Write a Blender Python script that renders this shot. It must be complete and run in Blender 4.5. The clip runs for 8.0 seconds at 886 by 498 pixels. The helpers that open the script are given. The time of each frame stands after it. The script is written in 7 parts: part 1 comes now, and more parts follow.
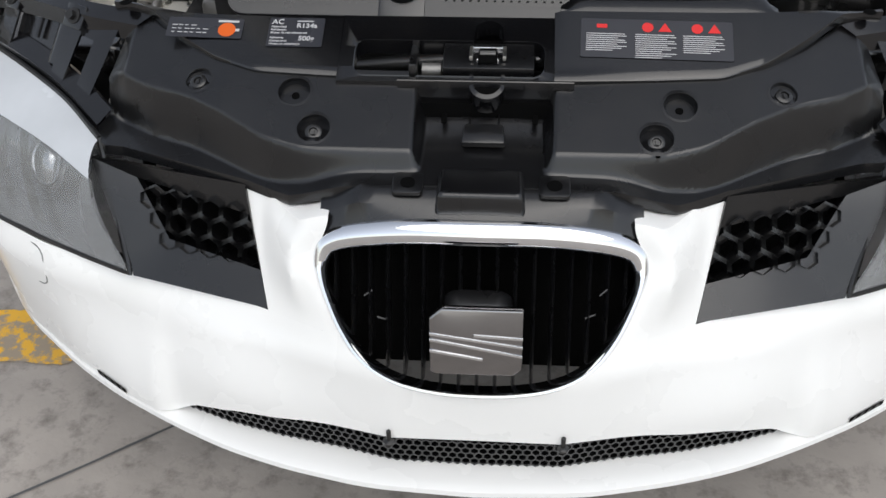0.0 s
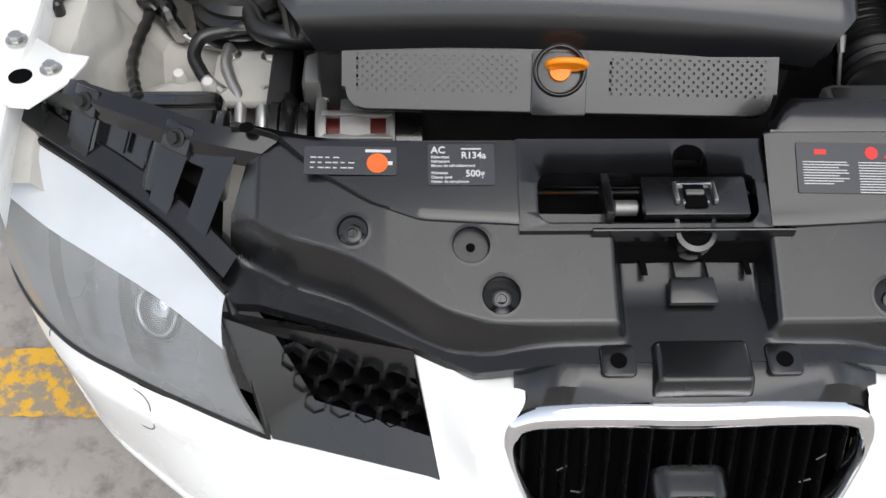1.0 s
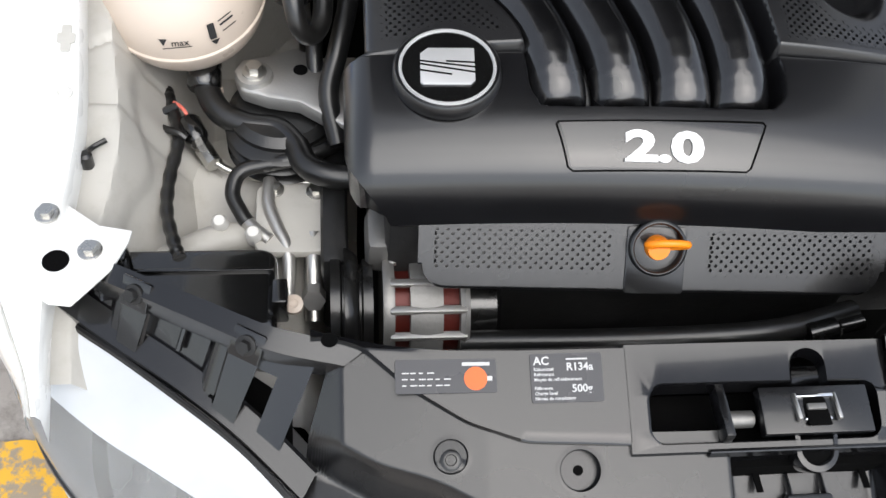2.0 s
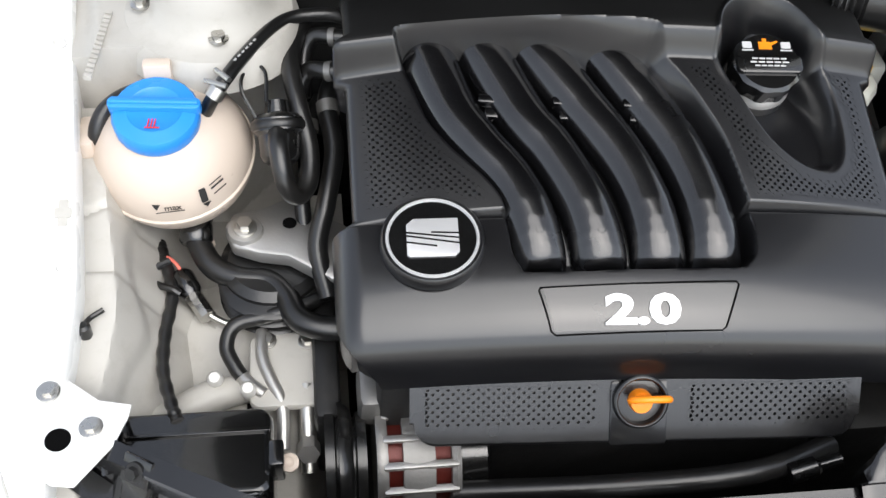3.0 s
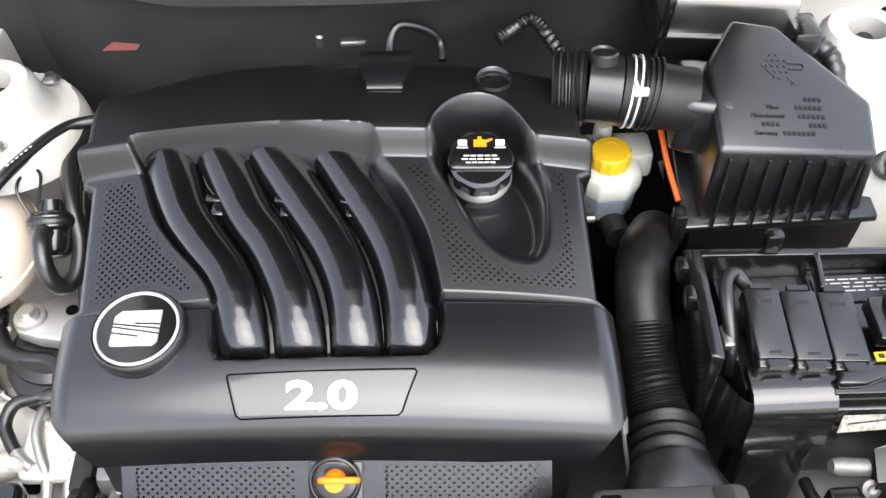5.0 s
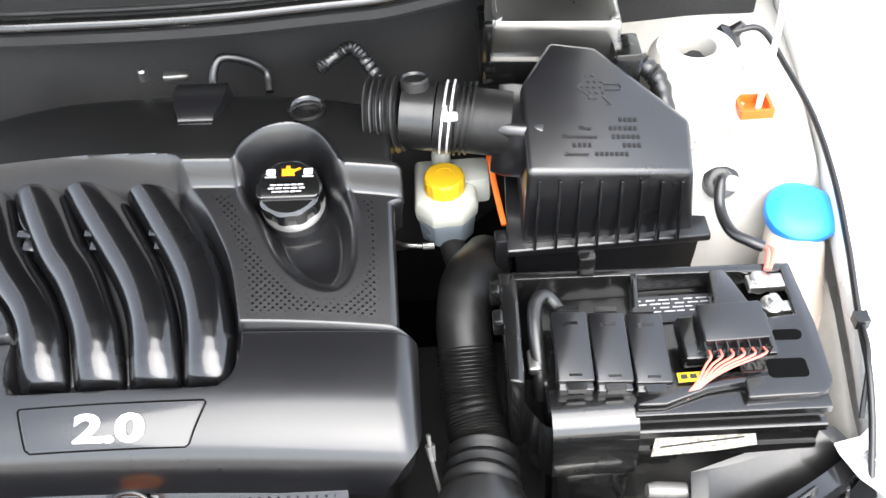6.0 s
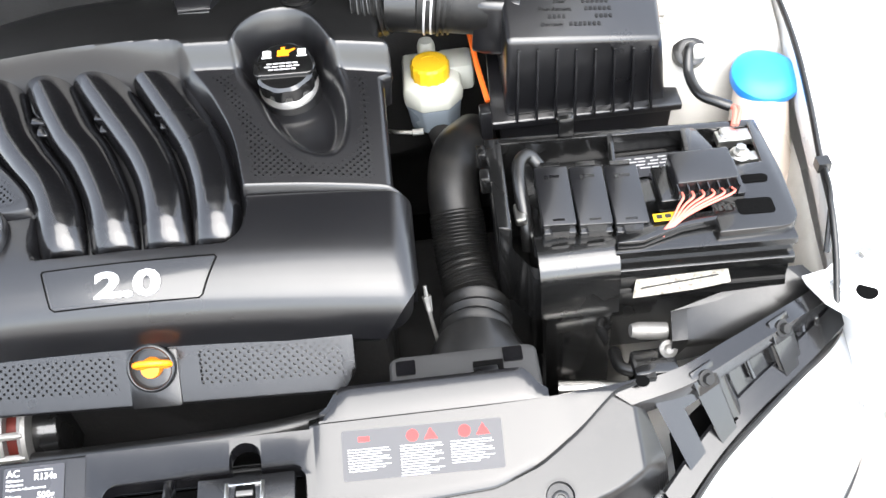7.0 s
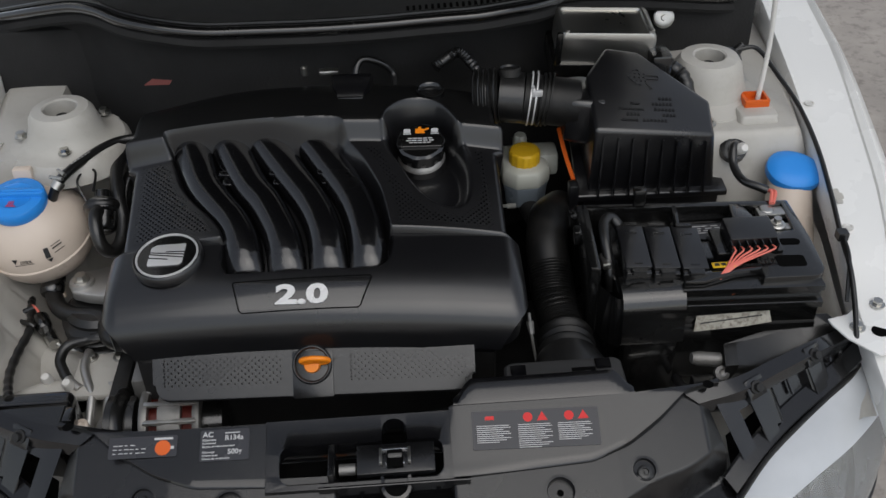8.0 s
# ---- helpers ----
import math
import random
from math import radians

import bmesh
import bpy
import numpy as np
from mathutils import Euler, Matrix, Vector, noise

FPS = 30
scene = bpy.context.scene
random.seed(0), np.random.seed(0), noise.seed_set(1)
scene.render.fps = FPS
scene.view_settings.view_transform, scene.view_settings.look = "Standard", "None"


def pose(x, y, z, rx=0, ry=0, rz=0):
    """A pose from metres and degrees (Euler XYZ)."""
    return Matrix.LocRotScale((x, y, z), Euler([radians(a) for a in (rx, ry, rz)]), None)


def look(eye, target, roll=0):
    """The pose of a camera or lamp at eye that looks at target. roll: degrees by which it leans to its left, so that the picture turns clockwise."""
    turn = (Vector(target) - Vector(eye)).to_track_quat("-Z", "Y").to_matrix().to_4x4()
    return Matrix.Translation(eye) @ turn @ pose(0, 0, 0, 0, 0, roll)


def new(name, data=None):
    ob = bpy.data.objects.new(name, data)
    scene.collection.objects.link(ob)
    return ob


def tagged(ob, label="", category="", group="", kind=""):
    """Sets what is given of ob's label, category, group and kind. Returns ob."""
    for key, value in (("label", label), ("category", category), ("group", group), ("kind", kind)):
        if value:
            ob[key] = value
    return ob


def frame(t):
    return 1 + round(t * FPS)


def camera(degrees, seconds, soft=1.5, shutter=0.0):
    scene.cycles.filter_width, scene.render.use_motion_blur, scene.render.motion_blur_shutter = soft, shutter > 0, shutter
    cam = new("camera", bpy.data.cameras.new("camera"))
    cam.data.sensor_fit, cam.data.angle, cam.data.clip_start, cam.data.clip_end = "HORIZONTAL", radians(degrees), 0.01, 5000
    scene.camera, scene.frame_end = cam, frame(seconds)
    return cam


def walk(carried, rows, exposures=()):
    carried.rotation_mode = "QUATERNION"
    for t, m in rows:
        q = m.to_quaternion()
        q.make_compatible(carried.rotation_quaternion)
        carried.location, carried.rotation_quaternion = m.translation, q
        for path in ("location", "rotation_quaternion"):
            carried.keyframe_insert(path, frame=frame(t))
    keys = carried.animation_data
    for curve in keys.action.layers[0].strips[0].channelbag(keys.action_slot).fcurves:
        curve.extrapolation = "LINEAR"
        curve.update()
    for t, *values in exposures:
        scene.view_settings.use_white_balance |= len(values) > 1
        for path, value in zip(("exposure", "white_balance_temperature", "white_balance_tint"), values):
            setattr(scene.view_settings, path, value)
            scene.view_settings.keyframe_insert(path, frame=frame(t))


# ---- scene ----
cam = camera(48.0, 8.0)
PATH = [
    (0, (0.034, -0.988, 1.309), (-0.101, 0.57, 0.062), -1.4),
    (0.5, (-0.083, -0.857, 1.378), (-0.171, 0.617, 0.03), -1.1),
    (1, (-0.281, -0.634, 1.468), (-0.207, 0.676, -0.041), 2.1),
    (1.5, (-0.397, -0.48, 1.504), (-0.236, 0.751, -0.064), 4.7),
    (1.7, (-0.419, -0.415, 1.525), (-0.221, 0.755, -0.084), 6.8),
    (2.8, (-0.443, -0.29, 1.643), (-0.194, 0.93, 0.077), 7.2),
    (3, (-0.438, -0.275, 1.662), (-0.185, 0.961, 0.11), 6.7),
    (3.5, (-0.399, -0.274, 1.698), (-0.154, 1.001, 0.177), 6.1),
    (4, (-0.283, -0.304, 1.716), (-0.113, 0.996, 0.205), 4.1),
    (4.2, (-0.224, -0.321, 1.722), (-0.09, 0.999, 0.226), 2.9),
    (5.3, (0.073, -0.333, 1.767), (0.083, 1.02, 0.294), -2.7),
    (5.5, (0.135, -0.331, 1.752), (0.121, 1.04, 0.296), -3.8),
    (6, (0.245, -0.347, 1.746), (0.241, 1.044, 0.308), -4.0),
    (6.5, (0.306, -0.405, 1.713), (0.282, 0.983, 0.273), -5.3),
    (6.7, (0.304, -0.441, 1.694), (0.275, 0.946, 0.253), -6.3),
    (7, (0.235, -0.519, 1.693), (0.242, 0.865, 0.25), -6.2),
    (7.5, (0.094, -0.659, 1.742), (0.143, 0.82, 0.396), -2.8),
    (8, (0.044, -0.852, 1.79), (0.103, 0.741, 0.581), -2.3),
]
EXPOSURE = [(0, 0.02), (0.5, 0.12), (1.0, 0.43), (1.5, 0.65), (1.7, 0.68), (2.8, 0.85), (3.5, 0.95), (4.2, 1.2), (5.3, 1.95), (6.0, 2.2), (6.7, 2.3), (7.0, 2.25), (7.3, 1.68), (7.5, 1.25), (7.7, 0.68), (7.9, -0.10), (8.0, -0.42)]
walk(cam, [(t, look(eye, target, roll)) for t, eye, target, roll in PATH], EXPOSURE)

# ---- light ----
world = bpy.data.worlds.new("overcast_sky")
scene.world = world
world.use_nodes = True
wt = world.node_tree
sky = wt.nodes.new("ShaderNodeTexSky")
sky.sky_type, sky.sun_disc = "NISHITA", False
sky.sun_elevation, sky.sun_rotation = radians(56), radians(162)
soft_sky = wt.nodes.new("ShaderNodeHueSaturation")
soft_sky.inputs["Saturation"].default_value = 0.38
wt.links.new(sky.outputs["Color"], soft_sky.inputs["Color"])
wt.links.new(soft_sky.outputs["Color"], wt.nodes["Background"].inputs["Color"])
wt.nodes["Background"].inputs["Strength"].default_value = 0.19
sun = new("sun", bpy.data.lights.new("sun", "SUN"))
sun.data.energy, sun.data.angle, sun.data.color = 1.6, radians(64), (1.0, 0.965, 0.91)
sun.matrix_world = look((0.55, -2.2, 4.7), (0, 0.3, 0.8))


# ---- materials ----
def material(name, base, rough=0.5, metal=0.0, var=0.15, grain=500.0, bump=0.05, blotch=7.0, rvar=0.12, coat=0.0, crough=0.10, trans=0.0, ior=1.45, spec=0.5, dust=0.0, dust_col=(0.35, 0.32, 0.28), dust_at=(0.5, 0.75)):
    m = bpy.data.materials.new(name)
    m.use_nodes = True
    t = m.node_tree
    n, k = t.nodes, t.links
    b = n["Principled BSDF"]
    co = n.new("ShaderNodeTexCoord")
    big, fine = n.new("ShaderNodeTexNoise"), n.new("ShaderNodeTexNoise")
    big.inputs["Scale"].default_value, big.inputs["Detail"].default_value = blotch, 6.0
    fine.inputs["Scale"].default_value, fine.inputs["Detail"].default_value = grain, 3.0
    k.new(co.outputs["Object"], big.inputs["Vector"])
    k.new(co.outputs["Object"], fine.inputs["Vector"])
    mix = n.new("ShaderNodeMix")
    mix.data_type = "RGBA"
    lo, hi = [c * (1 - var) for c in base], [min(1.0, c * (1 + var)) for c in base]
    mix.inputs["A"].default_value, mix.inputs["B"].default_value = (*lo, 1), (*hi, 1)
    k.new(big.outputs["Fac"], mix.inputs["Factor"])
    colour = mix.outputs["Result"]
    if dust:
        spots = n.new("ShaderNodeTexNoise")
        spots.inputs["Scale"].default_value, spots.inputs["Detail"].default_value, spots.inputs["Roughness"].default_value = blotch * 3, 9.0, 0.7
        k.new(co.outputs["Object"], spots.inputs["Vector"])
        ramp = n.new("ShaderNodeMapRange")
        ramp.inputs["From Min"].default_value, ramp.inputs["From Max"].default_value, ramp.inputs["To Max"].default_value = dust_at[0], dust_at[1], dust
        k.new(spots.outputs["Fac"], ramp.inputs["Value"])
        dm = n.new("ShaderNodeMix")
        dm.data_type = "RGBA"
        dm.inputs["B"].default_value = (*dust_col, 1)
        k.new(ramp.outputs["Result"], dm.inputs["Factor"])
        k.new(colour, dm.inputs["A"])
        colour = dm.outputs["Result"]
    k.new(colour, b.inputs["Base Color"])
    rr = n.new("ShaderNodeMapRange")
    rr.inputs["To Min"].default_value, rr.inputs["To Max"].default_value = max(0.02, rough - rvar), min(1.0, rough + rvar)
    rr.inputs["From Min"].default_value, rr.inputs["From Max"].default_value = 0.3, 0.7
    k.new(big.outputs["Fac"], rr.inputs["Value"])
    k.new(rr.outputs["Result"], b.inputs["Roughness"])
    b.inputs["Metallic"].default_value = metal
    b.inputs["Coat Weight"].default_value = coat
    b.inputs["Coat Roughness"].default_value = crough
    b.inputs["Transmission Weight"].default_value = trans
    b.inputs["IOR"].default_value = ior
    b.inputs["Specular IOR Level"].default_value = spec
    if bump:
        bp = n.new("ShaderNodeBump")
        bp.inputs["Strength"].default_value, bp.inputs["Distance"].default_value = bump, 0.001
        k.new(fine.outputs["Fac"], bp.inputs["Height"])
        k.new(bp.outputs["Normal"], b.inputs["Normal"])
    return m


COVER = material("satin_black_plastic", (0.0052, 0.0052, 0.0060), 0.32, var=0.25, bump=0.10, grain=900, rvar=0.05, coat=0.5, crough=0.14, spec=0.7)
MATT = material("matt_black_plastic", (0.0045, 0.0045, 0.0045), 0.46, var=0.3, bump=0.2, grain=900, rvar=0.05, spec=0.28)
RUNNER = material("black_plastic_runner", (0.003, 0.003, 0.0034), 0.25, bump=0.05, grain=900, rvar=0.04, coat=0.9, crough=0.09, spec=0.5)
TRIM = material("grained_black_plastic", (0.0045, 0.0045, 0.0050), 0.28, var=0.3, bump=0.18, grain=1300, rvar=0.06, coat=0.55, crough=0.14, spec=0.5, dust=0.012)
SHELF = material("glossy_black_carrier_plastic", (0.0038, 0.0038, 0.0044), 0.19, var=0.3, bump=0.06, grain=900, rvar=0.06, coat=0.60, crough=0.08, spec=0.5, dust=0.012)
GLOSSY = material("glossy_black_plastic", (0.005, 0.005, 0.005), 0.24, var=0.25, bump=0.10, grain=250, rvar=0.08, coat=1.0, crough=0.08)
RUBBER = material("black_rubber", (0.007, 0.007, 0.007), 0.36, var=0.3, bump=0.15, grain=600, rvar=0.1, coat=0.5, crough=0.2, dust=0.03)
HOSE = material("matt_black_rubber_hose", (0.006, 0.006, 0.006), 0.42, var=0.3, bump=0.15, grain=600, rvar=0.08, spec=0.35, dust=0.03)
DARK = material("oily_dark_metal", (0.010, 0.010, 0.010), 0.55, var=0.5, bump=0.5, grain=120, blotch=20, dust=0.2, dust_col=(0.05, 0.04, 0.035))
# near black: real felt, and shade painted into holes and gaps
FELT_AND_SHADE = material("dark_felt_and_painted_shade", (0.0025, 0.0025, 0.0025), 0.9, var=0.4, bump=0.5, grain=300, spec=0.06)
SCUTTLE = material("weathered_grey_black_plastic", (0.028, 0.028, 0.028), 0.6, var=0.3, bump=0.2, grain=700)
LINING = material("black_sound_insulation", (0.011, 0.011, 0.011), 0.85, var=0.5, bump=0.6, grain=200, blotch=12)
PAINT = material("white_car_paint", (0.80, 0.80, 0.78), 0.28, var=0.015, bump=0.01, grain=900, coat=0.6, rvar=0.04)
INNER = material("unpolished_inner_white_paint", (0.45, 0.435, 0.40), 0.40, var=0.10, bump=0.05, grain=200, blotch=9, dust=0.3, dust_col=(0.27, 0.24, 0.20))
CHROME = material("chrome", (0.85, 0.86, 0.88), 0.08, metal=1.0, var=0.03, bump=0.0, rvar=0.03)
SILVER = material("satin_silver", (0.58, 0.58, 0.58), 0.30, metal=0.35, var=0.06, bump=0.02, grain=600, rvar=0.05)
GUNMETAL = material("smoked_chrome", (0.32, 0.31, 0.31), 0.18, metal=1.0, var=0.1, bump=0.02, rvar=0.05)
ALLOY = material("cast_aluminium", (0.52, 0.51, 0.49), 0.42, metal=0.9, var=0.12, bump=0.3, grain=250, dust=0.15)
CASTING = material("dirty_cast_alloy", (0.24, 0.235, 0.225), 0.5, metal=0.7, var=0.3, bump=0.4, grain=200, dust=0.4, dust_col=(0.07, 0.06, 0.05))
STEEL = material("zinc_plated_steel", (0.55, 0.54, 0.51), 0.33, metal=1.0, var=0.15, bump=0.1, grain=300)
COPPER = material("enamelled_copper", (0.09, 0.012, 0.008), 0.4, metal=0.3, var=0.3, bump=0.3, grain=200)
BLUE = material("blue_cap_plastic", (0.025, 0.25, 0.72), 0.35, var=0.06, bump=0.03)
YELLOW = material("yellow_cap_plastic", (0.66, 0.40, 0.015), 0.4, var=0.06, bump=0.05)
ORANGE = material("orange_plastic", (0.85, 0.24, 0.01), 0.35, var=0.06, bump=0.03)
EMBER = material("red_orange_plastic", (0.65, 0.11, 0.012), 0.4, var=0.08, bump=0.03)
CREAM = material("translucent_cream_plastic", (0.60, 0.51, 0.43), 0.35, var=0.06, bump=0.03, blotch=10)
MILKY = material("milky_white_plastic", (0.46, 0.47, 0.42), 0.4, var=0.08, bump=0.05)
FLUID = material("blue_grey_fluid_plastic", (0.22, 0.26, 0.30), 0.3, var=0.08, bump=0.03)
WHITE = material("white_plastic", (0.62, 0.61, 0.58), 0.4, var=0.05, bump=0.03)
REDWIRE = material("pink_wire_insulation", (0.70, 0.17, 0.13), 0.4, var=0.1, bump=0.0)
INK = material("black_print", (0.02, 0.02, 0.02), 0.5, var=0.05, bump=0.0)
PRINT = material("white_print", (0.50, 0.50, 0.50), 0.5, var=0.06, bump=0.0)
REDINK = material("red_print", (0.60, 0.02, 0.02), 0.5, var=0.05, bump=0.0)
STICKER = material("dark_grey_sticker", (0.030, 0.031, 0.037), 0.3, var=0.08, bump=0.02, rvar=0.05)
PAPER = material("worn_white_sticker", (0.42, 0.40, 0.34), 0.5, var=0.3, bump=0.05, blotch=40, dust=0.8, dust_col=(0.12, 0.10, 0.08), dust_at=(0.45, 0.62))
SHADE = material("light_shade_plastic", (0.09, 0.09, 0.09), 0.5, var=0.1, bump=0.1)
REFLECTOR = material("headlamp_reflector", (0.42, 0.42, 0.43), 0.28, metal=0.85, var=0.10, bump=0.0, rvar=0.08)
HAZE = material("clouded_lens_top", (0.50, 0.52, 0.54), 0.20, var=0.14, bump=0.0, blotch=14, rvar=0.08, coat=0.5)
LENS = material("hazy_clear_lens", (0.93, 0.94, 0.95), 0.09, var=0.02, bump=0.0, trans=1.0, ior=1.42, rvar=0.06)
lt = LENS.node_tree
haze_mix, haze_bsdf = lt.nodes.new("ShaderNodeMixShader"), lt.nodes.new("ShaderNodeBsdfDiffuse")
haze_bsdf.inputs["Color"].default_value = (0.36, 0.37, 0.37, 1)
haze_mix.inputs["Fac"].default_value = 0.28
lt.links.new(lt.nodes["Principled BSDF"].outputs["BSDF"], haze_mix.inputs[1])
lt.links.new(haze_bsdf.outputs["BSDF"], haze_mix.inputs[2])
lt.links.new(haze_mix.outputs["Shader"], lt.nodes["Material Output"].inputs["Surface"])
CONCRETE = material("weathered_concrete", (0.34, 0.31, 0.28), 0.85, var=0.38, bump=1.0, grain=70, blotch=6, rvar=0.06, dust=0.85, dust_col=(0.11, 0.10, 0.09), dust_at=(0.50, 0.74))
ROADPAINT = material("worn_yellow_paint", (0.72, 0.40, 0.04), 0.75, var=0.15, bump=0.6, grain=110, blotch=8, dust=0.92, dust_col=(0.27, 0.24, 0.20), dust_at=(0.45, 0.53))
GLASS = material("tinted_windscreen", (0.10, 0.11, 0.11), 0.03, var=0.02, bump=0.0, rvar=0.01)


# ---- mesh helpers: a shape is (points, faces) ----
def clampf(v, a=0.0, b=1.0):
    return max(a, min(b, v))


def sstep(a, b, v):
    q = clampf((v - a) / (b - a))
    return q * q * (3 - 2 * q)


def curve_of(pairs, blur=0.0):
    xs, ys = [p[0] for p in pairs], [p[1] for p in pairs]
    if not blur:
        return lambda v: float(np.interp(v, xs, ys))
    offs = np.linspace(-blur, blur, 9)
    return lambda v: float(np.mean(np.interp(v + offs, xs, ys)))


def join(*shapes):
    pts, faces = [], []
    for p, f in shapes:
        o = len(pts)
        pts += [Vector(q) for q in p]
        faces += [[i + o for i in q] for q in f]
    return pts, faces


def moved(shape, m):
    return [m @ Vector(p) for p in shape[0]], shape[1]


def loft(rows, closed=False, caps=False):
    n = len(rows[0])
    pts = [Vector(p) for r in rows for p in r]
    faces = []
    for i in range(len(rows) - 1):
        for j in range(n if closed else n - 1):
            a, b = i * n + j, i * n + (j + 1) % n
            faces.append([a, b, b + n, a + n])
    if caps:
        faces.append(list(range(n))[::-1])
        faces.append([(len(rows) - 1) * n + j for j in range(n)])
    return pts, faces


def box(cx, cy, cz, sx, sy, sz, m=None):
    p = [Vector((cx + sx / 2 * a, cy + sy / 2 * b, cz + sz / 2 * c)) for c in (-1, 1) for a, b in ((-1, -1), (1, -1), (1, 1), (-1, 1))]
    f = [[3, 2, 1, 0], [4, 5, 6, 7], [0, 1, 5, 4], [1, 2, 6, 5], [2, 3, 7, 6], [3, 0, 4, 7]]
    return moved((p, f), m) if m else (p, f)


def prism(poly, z0, z1, m=None):
    n = len(poly)
    p = [Vector((x, y, z0)) for x, y in poly] + [Vector((x, y, z1)) for x, y in poly]
    f = [list(range(n))[::-1], list(range(n, 2 * n))] + [[i, (i + 1) % n, n + (i + 1) % n, n + i] for i in range(n)]
    return moved((p, f), m) if m else (p, f)


def rounded(x0, y0, x1, y1, r, n=5):
    out = []
    for cx, cy, a in ((x1 - r, y0 + r, -90), (x1 - r, y1 - r, 0), (x0 + r, y1 - r, 90), (x0 + r, y0 + r, 180)):
        out += [(cx + r * math.cos(radians(a + 90 * i / n)), cy + r * math.sin(radians(a + 90 * i / n))) for i in range(n + 1)]
    return out


def lathe(profile, seg=32, m=None):
    rows = [[(r * math.cos(2 * math.pi * j / seg), r * math.sin(2 * math.pi * j / seg), z) for j in range(seg)] for r, z in profile]
    s = loft(rows, closed=True, caps=True)
    return moved(s, m) if m else s


def spline(points, steps=8):
    p = [Vector(q) for q in points]
    p = [p[0] * 2 - p[1]] + p + [p[-1] * 2 - p[-2]]
    out = []
    for i in range(1, len(p) - 2):
        for k in range(steps):
            t = k / steps
            a, b, c, d = p[i - 1], p[i], p[i + 1], p[i + 2]
            out.append(0.5 * (2 * b + (c - a) * t + (2 * a - 5 * b + 4 * c - d) * t * t + (3 * b - a - 3 * c + d) * t ** 3))
    out.append(p[-2])
    return out


def tube(points, r, seg=12, steps=8, smooth=True, wave=0.0, pitch=0.0, flat=1.0):
    line = spline(points, steps) if smooth else [Vector(q) for q in points]
    rows, up, run = [], None, 0.0
    for i, p in enumerate(line):
        d = (line[min(i + 1, len(line) - 1)] - line[max(i - 1, 0)]).normalized()
        if up is None:
            up = d.orthogonal().normalized()
        up = (up - d * up.dot(d)).normalized()
        side = d.cross(up)
        if i:
            run += (p - line[i - 1]).length
        rad = r(i / (len(line) - 1)) if callable(r) else r
        if wave:
            rad += wave * math.cos(2 * math.pi * run / pitch)
        rows.append([p + rad * (math.cos(2 * math.pi * j / seg) * side + flat * math.sin(2 * math.pi * j / seg) * up) for j in range(seg)])
    return loft(rows, closed=True, caps=True)


def frame_at(o, u, v):
    """A pose with origin o, x along u and y near v."""
    u = Vector(u).normalized()
    n = u.cross(Vector(v)).normalized()
    w = n.cross(u)
    return Matrix(((u.x, w.x, n.x, o[0]), (u.y, w.y, n.y, o[1]), (u.z, w.z, n.z, o[2]), (0, 0, 0, 1)))


def lettering(text, size, depth=0.0, thick=0.0, align="LEFT"):
    cu = bpy.data.curves.new("letters", "FONT")
    cu.body, cu.size, cu.extrude, cu.offset, cu.align_x, cu.resolution_u = text, size, depth, thick, align, 3
    ob = new("letters", cu)
    bpy.context.view_layer.update()
    me = bpy.data.meshes.new_from_object(ob.evaluated_get(bpy.context.evaluated_depsgraph_get()))
    s = [v.co.copy() for v in me.vertices], [list(q.vertices) for q in me.polygons]
    bpy.data.objects.remove(ob)
    bpy.data.curves.remove(cu)
    bpy.data.meshes.remove(me)
    return s


def mesh_of(name, shape, mat, bevel=0.0, angle=38, segs=2):
    me = bpy.data.meshes.new(name)
    me.from_pydata([tuple(p) for p in shape[0]], [], shape[1])
    b = bmesh.new()
    b.from_mesh(me)
    bmesh.ops.remove_doubles(b, verts=b.verts, dist=1e-5)
    bmesh.ops.delete(b, geom=[v for v in b.verts if not v.link_faces], context="VERTS")
    bmesh.ops.recalc_face_normals(b, faces=b.faces)
    if bevel:
        es = [e for e in b.edges if len(e.link_faces) == 2 and e.calc_face_angle(0) > radians(28)]
        bmesh.ops.bevel(b, geom=es, offset=bevel, segments=segs, profile=0.5, affect="EDGES", clamp_overlap=True)
    b.to_mesh(me)
    b.free()
    for q in me.polygons:
        q.use_smooth = True
    me.set_sharp_from_angle(angle=radians(angle))
    me.materials.append(mat)
    return me


def thing(name, at, label, category, group="", kind=""):
    e = new(name)
    e.empty_display_size = 0.05
    e.location = at
    return tagged(e, label, category, group, kind)


def part(name, shape, mat, parent, label="", bevel=0.0, angle=38, segs=2):
    ob = new(name, mesh_of(name, shape, mat, bevel, angle, segs))
    ob.parent = parent
    if parent.type == "EMPTY":
        ob.matrix_parent_inverse = Matrix.Translation(-parent.location)
    return tagged(ob, label) if label else ob


def solo(name, shape, mat, label, category, bevel=0.0, angle=38, group="", kind=""):
    return tagged(new(name, mesh_of(name, shape, mat, bevel, angle)), label, category, group, kind)


def mirror(shape):
    return [Vector((-p[0], p[1], p[2])) for p in shape[0]], [q[::-1] for q in shape[1]]


def sided(shape, s):
    return shape if s > 0 else mirror(shape)


def bolt(r, h, m):
    hexa = [(r * math.cos(radians(60 * i)), r * math.sin(radians(60 * i))) for i in range(6)]
    return join(lathe([(r * 1.55, 0), (r * 1.55, h * 0.25), (r * 1.3, h * 0.32)], 20, m), prism(hexa, h * 0.25, h, m))


